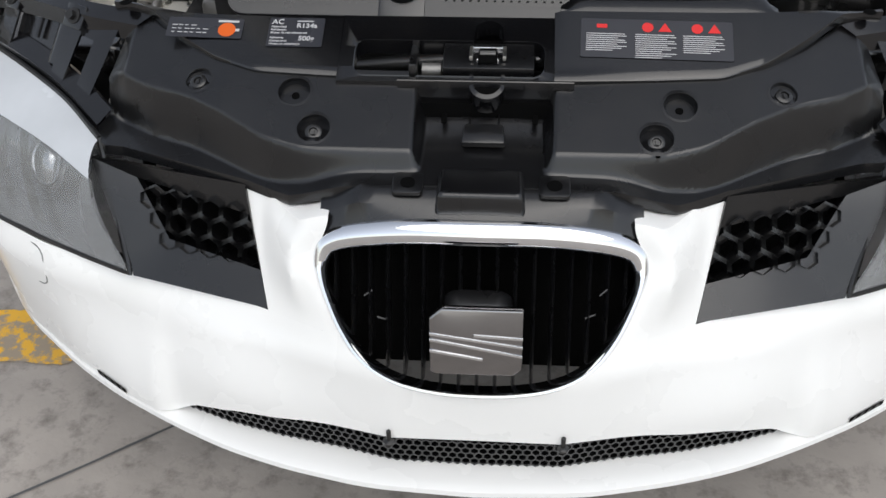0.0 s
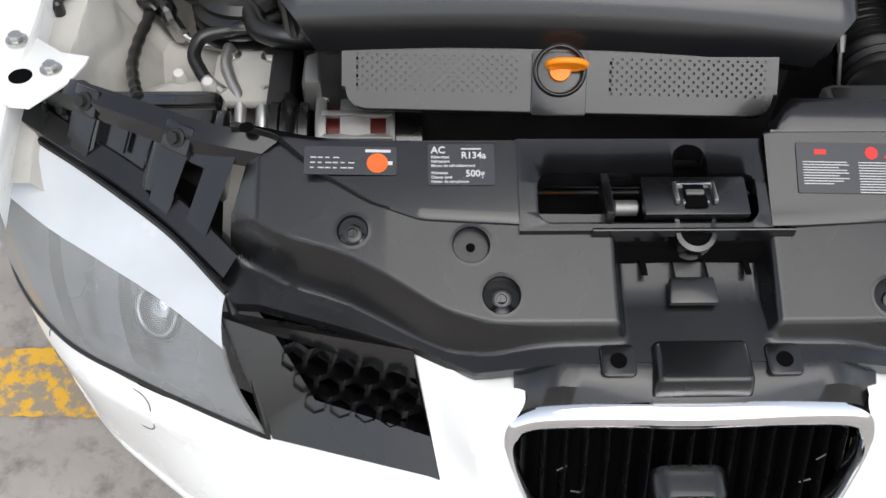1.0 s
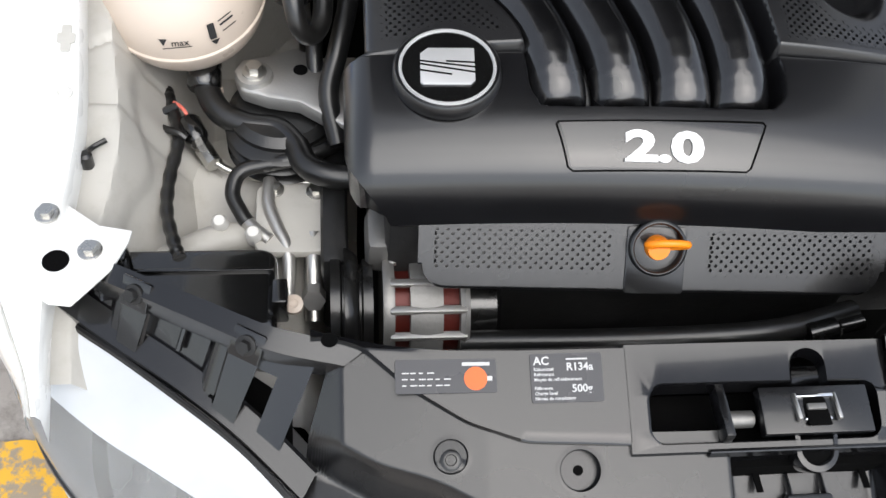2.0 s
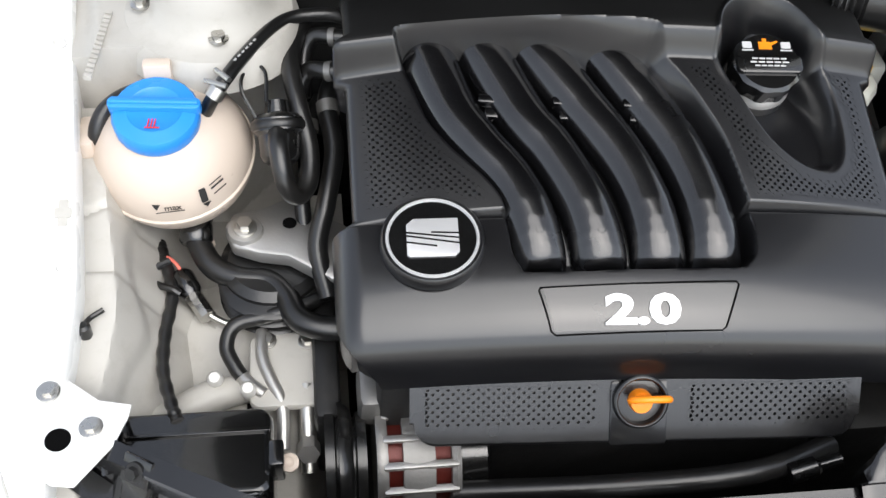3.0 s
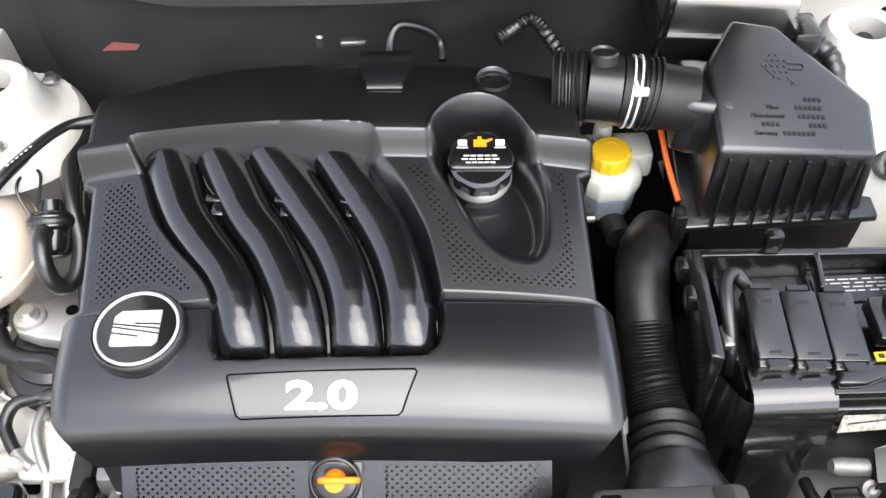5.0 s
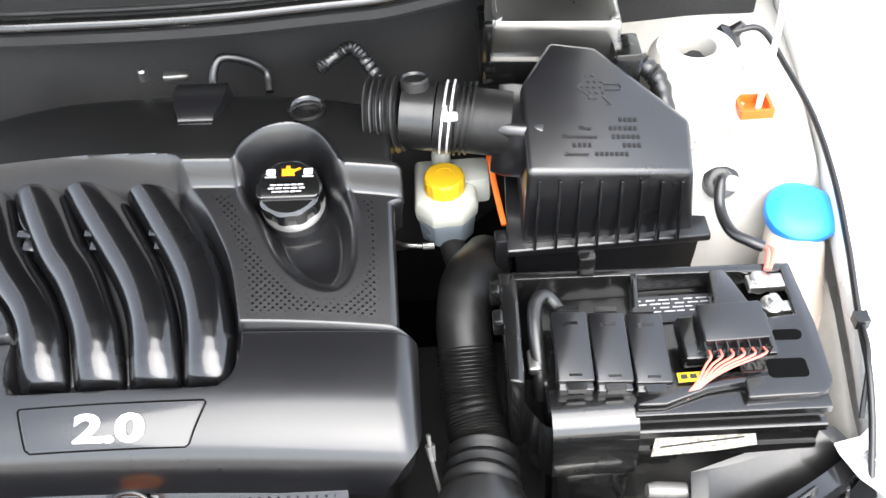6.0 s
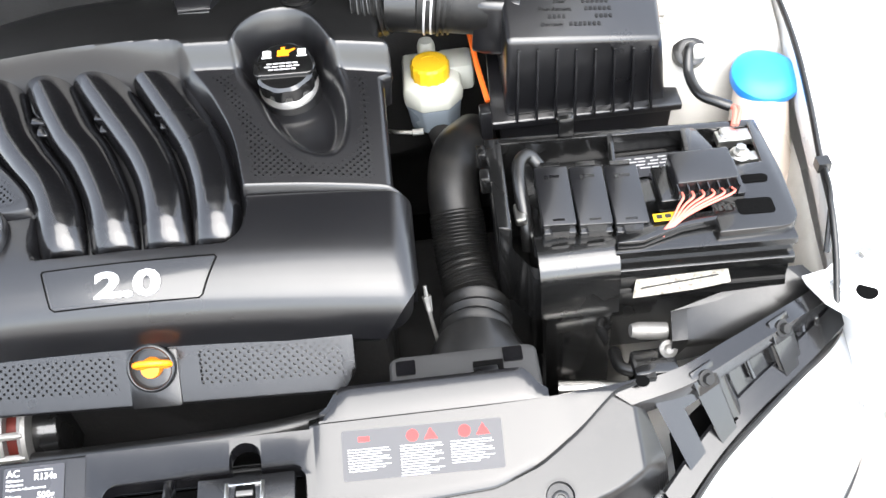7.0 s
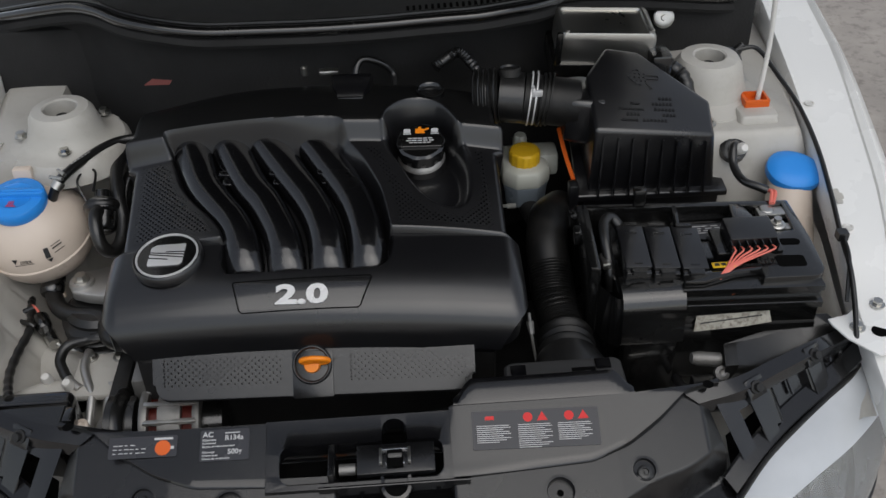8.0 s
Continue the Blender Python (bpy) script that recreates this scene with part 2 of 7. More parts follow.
def hexmesh(inside, place, pitch, bore, deep, x0, x1, y0, y1, squash=1.0):
    """A sheet of six-sided cells, each with a sunken bore."""
    pts, faces, row = [], [], 0
    dy = pitch * math.sqrt(3) / 2 * squash
    y = y0
    while y < y1:
        x = x0 + (pitch / 2 if row % 2 else 0)
        while x < x1:
            if inside(x, y):
                o = len(pts)
                for rad, k, z in ((pitch / math.sqrt(3), squash, 0.0), (bore, 1.0, 0.0), (bore * 0.92, 1.0, -deep)):
                    pts += [place(x + rad * math.sin(radians(60 * i)), y + k * rad * math.cos(radians(60 * i)), z) for i in range(6)]
                for i in range(6):
                    j = (i + 1) % 6
                    faces += [[o + i, o + 6 + i, o + 6 + j, o + j], [o + 6 + i, o + 12 + i, o + 12 + j, o + 6 + j]]
                faces.append([o + 12 + i for i in range(6)])
            x += pitch
        y += dy
        row += 1
    return pts, faces


def in_poly(poly, x, y):
    c = False
    for (ax, ay), (bx, by) in zip(poly, poly[1:] + poly[:1]):
        if (ay > y) != (by > y) and x < (bx - ax) * (y - ay) / (by - ay) + ax:
            c = not c
    return c


# ---- ground ----
def ground_shape():
    xs = [-40, -12, -5] + [-3 + 0.25 * i for i in range(25)] + [5, 12, 40]
    return loft([[(x, y, 0.0) for x in xs] for y in xs])


ground = tagged(new("ground", mesh_of("ground", ground_shape(), CONCRETE)), "stained grey concrete parking ground", "ground", kind="structure")


def chipped_band(x0, x1, y0, y1, z):
    lower = [(x, y0 + 0.012 * noise.noise((x * 14, 3, 0)) + 0.006 * noise.noise((x * 60, 9, 0)), z) for x in np.linspace(x0, x1, 160)]
    upper = [(x, y1 + 0.012 * noise.noise((x * 14, 7, 0)) + 0.006 * noise.noise((x * 60, 1, 0)), z) for x in np.linspace(x0, x1, 160)]
    return loft([lower, upper])


tagged(new("painted_line", mesh_of("painted_line", chipped_band(-3.2, -0.775, 0.27, 0.41, 0.004), ROADPAINT)), "worn yellow line painted on concrete", "painted line", kind="structure")


def groove(points, w, z):
    line = spline(points, 10)
    rows = [[(p.x - w * (1 + 0.5 * noise.noise(p * 30)), p.y + w, z), (p.x + w, p.y - w * (1 + 0.5 * noise.noise(p * 25)), z)] for p in line]
    return loft(rows)


tagged(new("ground_joint", mesh_of("ground_joint", groove([(-0.30, 0.31, 0), (-0.51, 0.153, 0), (-0.62, 0.07, 0), (-0.724, -0.007, 0), (-1.3, -0.42, 0), (-2.0, -0.95, 0)], 0.0018, 0.004), SHADE)), "dark dirty joint line across the concrete", "joint", kind="structure")

# ---- the car's body ----
car = thing("car", (0, 0, 0), "white hatchback with its bonnet open, seen from the front", "car")

plan = curve_of([(0, -0.217), (0.10, -0.212), (0.18, -0.186), (0.25, -0.152), (0.34, -0.122), (0.42, -0.094), (0.55, -0.050), (0.66, 0.015), (0.74, 0.115), (0.785, 0.23), (0.82, 0.36), (0.83, 0.5)], 0.03)


low_plan = curve_of([(0, -0.219), (0.10, -0.217), (0.17, -0.200), (0.245, -0.186), (0.316, -0.167), (0.384, -0.141), (0.410, -0.146), (0.46, -0.119), (0.55, -0.057), (0.66, 0.033), (0.75, 0.153), (0.82, 0.36)])


def skin(x, z):
    """The bumper's outer face, as y over x and height."""
    a = abs(x)
    y = plan(a)
    if z > 0.5:
        y += (z - 0.5) * (0.50 + 0.08 * sstep(0.2, 0.3, a))
    else:
        y += (low_plan(a) - y) * (sstep(0.53, 0.405, z) * sstep(0.48, 0.28, a) + sstep(0.50, 0.352, z) * sstep(0.28, 0.48, a))
    return y


# half outline of the radiator opening: x over height, below and above its widest place
side_low = curve_of([(0.484, 0.0), (0.4845, 0.04), (0.489, 0.085), (0.505, 0.118), (0.53, 0.146), (0.565, 0.168), (0.600, 0.1795), (0.612, 0.180)])
low_edge = curve_of([(0.0, 0.484), (0.04, 0.4845), (0.085, 0.489), (0.118, 0.505), (0.146, 0.53)])


bumper_low = curve_of([(0, 0.408), (0.2, 0.402), (0.30, 0.389), (0.36, 0.373), (0.386, 0.354), (0.9, 0.352)], 0.006)


def bumper_shape():
    parts = []
    xs = np.linspace(0, 0.82, 84)
    bottom = bumper_low
    top = lambda x: min(low_edge(x), 0.53) if x < 0.146 else 0.53
    rows = []
    for x in xs:
        z0, z1 = bottom(x), top(x)
        col = [(x, skin(x, z0) + 0.03, z0 + 0.004), (x, skin(x, z0) + 0.006, z0 + 0.001)]
        col += [(x, skin(x, z0 + (z1 - z0) * i / 12), z0 + (z1 - z0) * i / 12) for i in range(13)]
        rows.append(col)
    parts.append(loft(rows))
    # the uprights between radiator opening and side grilles
    rows = []
    for i in range(25):
        z = 0.53 + 0.127 * i / 24
        xi = side_low(min(z, 0.612)) + 0.0015 if z < 0.612 else 0.1815 - 0.014 * sstep(0.61, 0.657, z)
        xo = 0.247 + 0.027 * (z - 0.53) / 0.123
        row = []
        for j in range(15):
            q = j / 14
            x = xi + (xo - xi) * q
            crease = 0.021 * max(0.0, 1 - abs(q - 0.55 + 0.25 * (z - 0.53) / 0.12) / 0.48) * sstep(0.53, 0.60, z)
            zz = z - 0.010 * math.exp(-((q - 0.42) / 0.25) ** 2) * sstep(0.62, 0.657, z)
            row.append((x, skin(x, z) - crease + 0.03 * sstep(0.645, 0.66, z) * 0, zz))
        row.append((xo + 0.001, skin(xo, z) + 0.025, z))
        rows.append(row)
    last = rows[-1]
    rows.append([(p[0], p[1] + 0.02, p[2] + 0.003) for p in last])
    rows.append([(p[0], p[1] + 0.035, p[2] - 0.002) for p in last])
    parts.append(loft(rows))
    one = join(*parts)
    return join(one, mirror(one))


bumper = part("bumper", bumper_shape(), PAINT, car, "white painted plastic front bumper")

lip_plan = curve_of([(0, -0.252), (0.13, -0.245), (0.235, -0.222), (0.315, -0.196), (0.394, -0.159), (0.48, -0.112), (0.553, -0.061), (0.66, 0.03), (0.75, 0.15), (0.80, 0.30)], 0.03)


def lip_shape():
    rows = []
    for x in np.linspace(-0.80, 0.80, 121):
        a = abs(x)
        y = lip_plan(a)
        rows.append([(x, y + 0.07, 0.350), (x, y + 0.05, 0.351), (x, y + 0.012, 0.353), (x, y + 0.002, 0.350), (x, y + 0.001, 0.343), (x, y + 0.022, 0.328), (x, y + 0.075, 0.29), (x, y + 0.15, 0.25)])
    return loft(rows)


part("lower_lip", lip_shape(), PAINT, car, "white lower bumper lip")


def honeycomb(inside, place, pitch, wall, deep, x0, x1, y0, y1):
    """Open six-sided cells: rims and the walls behind them, joined."""
    pts, faces, row, y = [], [], 0, y0
    while y < y1:
        x = x0 + (pitch / 2 if row % 2 else 0)
        while x < x1:
            if inside(x, y):
                o = len(pts)
                for rad, z in ((pitch / math.sqrt(3), 0.0), (pitch / math.sqrt(3) - wall, 0.0), (pitch / math.sqrt(3) - wall, -deep)):
                    pts += [place(x + rad * math.sin(radians(60 * i)), y + rad * math.cos(radians(60 * i)), z) for i in range(6)]
                for i in range(6):
                    j = (i + 1) % 6
                    faces += [[o + i, o + 6 + i, o + 6 + j, o + j], [o + 6 + i, o + 12 + i, o + 12 + j, o + 6 + j]]
            x += pitch
        y += pitch * math.sqrt(3) / 2
        row += 1
    return pts, faces


low_mesh = honeycomb(lambda x, z: z < bumper_low(abs(x)) + 0.004, lambda x, z, d: Vector((x, low_plan(abs(x)) + 0.010 - d, z)), 0.0105, 0.0014, 0.008, -0.385, 0.385, 0.350, 0.410)
part("lower_grille", low_mesh, TRIM, car, "black honeycomb lower grille")
# near-black sheet standing in for the shade behind the honeycomb
part("lower_grille_shade", join(*[loft([[(x, low_plan(abs(x)) + 0.022, z) for x in np.linspace(-0.40, 0.40, 30)] for z in (0.30, 0.412)])]), FELT_AND_SHADE, car)
for s in (-1, 1):
    cy = skin(0.102, 0.410)
    clip = join(lathe([(0.0028, -0.004), (0.0028, 0.010), (0.002, 0.011)], 10, pose(0.102 * s, cy - 0.003, 0.409)), lathe([(0.0, -0.008), (0.0075, -0.007), (0.0075, -0.004), (0.004, -0.002)], 16, pose(0.102 * s, cy - 0.003, 0.407)))
    part("plate_clip", clip, RUBBER, bumper, "small black plastic plug")
    vx = np.linspace(0.462, 0.512, 12)
    # no cut in the bumper: a black strip carries the slit's shade
    vent = part("corner_vent", sided(loft([[(x, low_plan(x) - 0.0015, z) for x in vx] for z in (0.3545, 0.363)]), s), FELT_AND_SHADE, bumper, "small dark slit in the bumper corner")
    for k in range(4):
        x = 0.465 + 0.011 * k
        part("vent_slat", sided(loft([[(x, low_plan(x) - 0.0022, 0.356), (x + 0.004, low_plan(x + 0.004) - 0.0022, 0.356)], [(x + 0.004, low_plan(x + 0.004) - 0.0022, 0.362), (x + 0.008, low_plan(x + 0.008) - 0.0022, 0.362)]]), s), SHADE, vent)
    # washer flap in the bumper corner, a thin joint round a flush lid
    edge = [(x, z) for x, z in rounded(0.566, 0.468, 0.70, 0.522, 0.014, 4)]
    flap = tube([(x * s, skin(x, z) + 0.0002, z) for x, z in edge + edge[:1]], 0.0010, 6, smooth=False)
    part("washer_flap_joint", flap, SHADE, bumper)

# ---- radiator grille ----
# the grille's own mesh is a black sheet, painted shade behind the slats
grille = part("radiator_grille", loft([[(x, skin(0.0, z) + 0.075, z) for x in (-0.19, 0.19)] for z in (0.46, 0.68)]), FELT_AND_SHADE, car, "black slatted grille with a chrome surround")


def grille_y(x, z):
    return np.interp(z, [0.484, 0.657], [-0.212, -0.132]) + 0.9 * x * x * (1 if z < 0.7 else 0)


def ring_line():
    up = curve_of([(0, 0.652), (0.05, 0.6515), (0.10, 0.646), (0.14, 0.637), (0.165, 0.626), (0.176, 0.615), (0.180, 0.605)])
    right = [(x, up(x)) for x in (0.0, 0.03, 0.06, 0.09, 0.12, 0.145, 0.163, 0.174)]
    low = [(0.1795, 0.60), (0.177, 0.583), (0.168, 0.560), (0.155, 0.536), (0.135, 0.512), (0.11, 0.497), (0.08, 0.489), (0.04, 0.4855), (0.0, 0.485)]
    half = right + low
    return half + [(-x, z) for x, z in half[-2:0:-1]]


def chrome_ring():
    pts2 = ring_line()
    line = spline([Vector((x, grille_y(x, z) - 0.006, z)) for x, z in pts2] + [Vector((0, grille_y(0, 0.652) - 0.006, 0.652))], 5)[:-1]
    rows = []
    n = len(line)
    c = Vector((0, -0.17, 0.57))
    for i, p in enumerate(line):
        d = (line[(i + 1) % n] - line[i - 1]).normalized()
        nrm = Vector((0, -0.9, 0.42))
        out = d.cross(nrm).normalized()
        if out.dot(p - c) < 0:
            out = -out
        w = 0.005 + 0.010 * sstep(0.57, 0.645, p.z)
        rows.append([p + out * (w * a) + nrm.normalized() * (0.008 * b) for a, b in ((1.1, -1.2), (1.0, -0.2), (0.75, 0.5), (0.25, 0.9), (-0.3, 0.9), (-0.8, 0.4), (-1.0, -0.3), (-1.0, -1.8))])
    return loft(rows + rows[:1])


part("chrome_surround", chrome_ring(), CHROME, grille, "polished chrome surround")
line2 = ring_line()
tops, lows = [p for p in line2 if p[1] > 0.60], [p for p in line2 if p[1] <= 0.60]
top_z = curve_of(sorted((p[0], p[1]) for p in tops))
low_z = curve_of(sorted((p[0], p[1]) for p in lows))
for i in range(17):
    x = -0.164 + 0.0205 * i
    z0, z1 = low_z(x) - 0.002, top_z(x) - 0.003
    rows = []
    for k in range(9):
        z = z0 + (z1 - z0) * k / 8
        y = grille_y(x, z) + 0.010
        w = 0.0022
        rows.append([(x - w, y + 0.002, z), (x, y - 0.002, z), (x + w, y + 0.002, z), (x + w * 0.7, y + 0.03, z), (x - w * 0.7, y + 0.03, z)])
    part("slat", loft(rows, closed=True, caps=True), TRIM, grille)
for x, z, a in ((-0.13, 0.565, 40), (-0.115, 0.545, -25), (0.12, 0.55, 25), (0.135, 0.572, 50)):
    part("stray_straw", tube([(x, grille_y(x, z) + 0.012, z), (x + 0.012 * math.cos(radians(a)), grille_y(x, z) + 0.013, z + 0.012 * math.sin(radians(a)))], 0.0009, 6), SHADE, grille, "thin dry stalk caught in the slats")


def badge_shapes(size, depth, m):
    """A rounded square plate crossed by slanting slits."""
    h = size / 2
    body = prism([(-h, -h * 0.82), (-h * 0.9, -h * 0.9), (h * 0.82, -h * 0.9), (h, -h * 0.7), (h, h * 0.82), (-h * 0.72, h * 0.82), (-h, h * 0.55)], 0, depth, m)
    slits = []
    for (ax, ay), (bx, by) in (((-0.05, 0.16), (1.0, 0.10)), ((-1.0, 0.17), (1.0, -0.12)), ((-1.0, 0.02), (1.0, -0.36)), ((-1.0, -0.27), (0.15, -0.47))):
        slits.append(prism([(ax * h, ay * h - 0.013 * size), (bx * h, by * h - 0.013 * size), (bx * h, by * h + 0.022 * size), (ax * h, ay * h + 0.022 * size)], depth * 0.5, depth + size * 0.012, m))
    return body, slits


bm_pose = frame_at((0.0, -0.205, 0.562), (1, 0, 0), (0, 0.14, 1))
base_badge = loft([[(x * k, -0.180 + dy, 0.560 + z * k) for x, z in rounded(-0.042, -0.040, 0.042, 0.026, 0.02)] for k, dy in ((0.95, 0.026), (0.88, 0.0), (0.80, -0.006))], closed=True, caps=True)
part("badge_mount", base_badge, TRIM, grille)
plate_s, slits = badge_shapes(0.101, 0.010, bm_pose)
badge = part("badge", plate_s, GUNMETAL, grille, "smoked chrome square emblem with slanting bars", bevel=0.0025)
for q in slits:
    part("badge_bar", q, CHROME, badge, bevel=0.0006)


def grille_cap():
    rows = []
    for x in np.linspace(-0.178, 0.178, 41):
        a = abs(x)
        z1, y1 = top_z(x) + 0.008, grille_y(x, top_z(x)) - 0.004
        yb = -0.103 + 0.006 * sstep(0.1, 0.17, a)
        rows.append([(x, y1 - 0.002, z1 - 0.006), (x, y1 + 0.003, z1 + 0.001), (x, (y1 + yb) / 2 - 0.003, 0.674 - 0.022 * sstep(0.13, 0.18, a)), (x, yb, 0.685 - 0.02 * sstep(0.13, 0.18, a)), (x, yb + 0.02, 0.684 - 0.02 * sstep(0.13, 0.18, a))])
    return loft(rows)


cap_part = part("grille_top", grille_cap(), TRIM, car, "black plastic upper edge of the grille")
for s in (-1, 1):
    lug = prism(rounded(-0.017, -0.016, 0.017, 0.018, 0.006), 0, 0.006, pose(0.08 * s, -0.099, 0.6835, 8, 0, 0))
    part("clip_lug", lug, TRIM, cap_part, bevel=0.002)
    # thin black disc on the lug, the hole's shade as colour
    part("clip_hole", lathe([(0.0082, 0), (0.0082, 0.0008), (0.0, 0.001)], 18, pose(0.08 * s, -0.100, 0.6898, 8, 0, 0)), FELT_AND_SHADE, cap_part)
notch = loft([[(x * k, -0.108 + y * k, z - 0.28 * max(0, -y)) for x, y in rounded(-0.046, -0.019, 0.046, 0.026, 0.005)] for k, z in ((1.08, 0.672), (1.0, 0.694), (0.93, 0.699))], closed=True, caps=True)
part("finger_tab", moved(notch, pose(0, 0, 0)), TRIM, cap_part, bevel=0.002)

# ---- side grilles ----
for s in (-1, 1):
    A, B, C, D = Vector((0.470, -0.022, 0.661)), Vector((0.2745, -0.062, 0.655)), Vector((0.248, -0.137, 0.531)), Vector((0.424, -0.088, 0.533))

    def quad(u, v, d=0.0):
        p = A.lerp(B, u).lerp(D.lerp(C, u), v)
        n = (B - A).cross(D - A).normalized()
        if n.y > 0:
            n = -n
        return p + n * d

    hole = [(0.24, 0.13), (0.965, 0.27), (0.98, 0.72), (0.34, 0.62)]
    ring = lambda k, d: [quad(*(Vector(hole[i]).lerp(Vector(hole[(i + 1) % 4]), j / 6)), d) if k else quad(*(Vector(((0, 0), (1, 0), (1, 1), (0, 1))[i]).lerp(Vector(((1, 0), (1, 1), (0, 1), (0, 0))[i]), j / 6)), d) for i in range(4) for j in range(6)]
    housing = loft([ring(0, -0.012), ring(0, 0.0), ring(1, -0.012), ring(1, -0.045)], closed=True)
    hs = part("side_grille", sided(housing, s), TRIM, car, "black plastic side grille with hexagonal mesh", angle=25)
    m = frame_at(quad(0.6, 0.45, -0.021), B - A, A - D)
    inv = m.inverted()
    poly = [tuple((inv @ quad(u, v, -0.021))[:2]) for u, v in hole]
    pad = lambda x, y: in_poly([(px * 1.03, py * 1.03) for px, py in poly], x, y)
    comb = honeycomb(pad, lambda x, y, d: m @ Vector((x, y, d)), 0.027, 0.0034, 0.016, -0.12, 0.12, -0.07, 0.07)
    part("hex_mesh", sided(comb, s), TRIM, hs, "hexagonal black plastic mesh")
    # dark sheet painted as the shadowed depth behind the hexagons
    part("mesh_shade_sheet", sided(loft([[quad(0.05, 0.1, -0.060), quad(1.0, 0.1, -0.060)], [quad(0.3, 0.9, -0.060), quad(1.0, 0.9, -0.060)]]), s), FELT_AND_SHADE, hs)

# ---- headlights ----
lamp_top = [(0.463, -0.003, 0.676), (0.52, 0.055, 0.694), (0.58, 0.103, 0.706), (0.635, 0.145, 0.713), (0.69, 0.187, 0.716), (0.735, 0.245, 0.705)]
lamp_low = [(0.428, -0.088, 0.536), (0.50, -0.052, 0.533), (0.58, -0.010, 0.532), (0.67, 0.045, 0.533), (0.745, 0.135, 0.536), (0.795, 0.26, 0.545)]


def lamp_surface(k, inset=0.0):
    a, b = spline(lamp_top, 8), spline(lamp_low, 8)
    rows = []
    for i in range(len(a)):
        row = []
        for j in range(17):
            v = j / 16
            p = a[i].lerp(b[i], v)
            bow = k * math.sin(math.pi * v ** 0.8) * (1 - 0.25 * abs(i / len(a) - 0.5))
            out = Vector((0.35 + 0.6 * i / len(a), -0.75 + 0.4 * i / len(a), 0.55)).normalized()
            row.append(p + out * (bow - inset))
        rows.append(row)
    return rows


for s in (-1, 1):
    lamp = part("headlight", sided(loft(lamp_surface(0.012, 0.075)), s), REFLECTOR, car, "hazy clear headlight unit with a projector")
    pane = part("lens", sided(join(loft([r[5:] for r in lamp_surface(0.040)]), loft([r[5:][::-1] for r in lamp_surface(0.037, 0.0025)])), s), LENS, lamp, "hazy clear plastic lens")
    part("lens_top", sided(loft([r[:6] for r in lamp_surface(0.040)]), s), HAZE, lamp, "clouded whitish upper edge of the lens")
    pane.visible_shadow = False
    rim_rows = lamp_surface(0.0)
    edge = [r[0] for r in rim_rows] + rim_rows[-1][1:] + [r[-1] for r in rim_rows[::-1]][1:] + rim_rows[0][::-1][1:-1]
    part("seal", sided(tube(edge + edge[:1], 0.0035, 6, smooth=False), s), RUBBER, lamp)
    m = frame_at((0.533, 0.020, 0.627), (0.85, 0.5, 0), (0, 0.55, 0.8)) @ Matrix.Scale(0.72, 4)
    part("projector", sided(lathe([(0.045, -0.03), (0.045, -0.005), (0.042, 0.004), (0.036, 0.0), (0.034, -0.004), (0.02, 0.004), (0.0, 0.007)], 32, m), s), CHROME, lamp, "round projector with a bright ring")
    for x, y in ((0.56, 0.05), (0.64, 0.10)):
        fin = loft([[(x - 0.010, y - 0.045, 0.545), (x + 0.004, y + 0.015, 0.66)], [(x + 0.010, y - 0.030, 0.545), (x + 0.016, y + 0.024, 0.66)]])
        part("reflector_fin", sided(fin, s), SHADE, lamp)

# ---- wings ----
flange_z = curve_of([(0.05, 0.738), (0.10, 0.748), (0.2, 0.768), (0.3, 0.792), (0.5, 0.853), (0.7, 0.902), (1.0, 0.952), (1.4, 0.985)], 0.03)
flange_x = curve_of([(0.05, 0.690), (0.2, 0.700), (0.4, 0.712), (0.7, 0.735), (1.0, 0.757), (1.4, 0.775)], 0.03)
gutter_x = curve_of([(0.05, 0.697), (0.1, 0.706), (0.2, 0.748), (0.3, 0.776), (0.45, 0.803), (0.8, 0.842), (1.1, 0.852), (1.4, 0.855)], 0.02)
outer_x = curve_of([(0.05, 0.702), (0.1, 0.716), (0.2, 0.778), (0.3, 0.826), (0.45, 0.85), (0.8, 0.872), (1.4, 0.875)], 0.02)
wing_low = curve_of([(0.05, 0.728), (0.18, 0.718), (0.25, 0.66), (0.30, 0.45), (0.34, 0.35), (1.4, 0.35)], 0.01)


def edge_x(y, s):
    return flange_x(y) + (0.006 if s > 0 else -0.030 * sstep(0.15, 0.4, y))


def flange_at(y, s):
    return flange_z(y) + (0.020 * sstep(0.24, 0.40, y) if s > 0 else 0.0)


def wing_shape(s):
    rows = []
    for y in list(np.linspace(0.07, 0.35, 20)) + list(np.linspace(0.38, 1.35, 26)):
        zf, a, g, o, lo = flange_at(y, s), edge_x(y, s), gutter_x(y), outer_x(y), wing_low(y)
        rise = 0.004 + 0.012 * sstep(0.1, 0.3, y)
        side = [(o, y, zf - 0.03 + (lo - zf + 0.03) * k / 6) for k in range(7)]
        rows.append([(a + 0.004, y, zf - 0.05), (a + 0.001, y, zf - 0.006), (a + 0.004, y, zf), (g - 0.006, y, zf + rise * 0.4), (g - 0.0015, y, zf + rise * 0.5), (g, y, zf + rise * 0.5 - 0.006), (g + 0.002, y, zf + rise * 0.6), (g + (o - g) * 0.3, y, zf + rise), (g + (o - g) * 0.7, y, zf + rise * 0.5 - 0.004)] + side)
    return loft(rows)


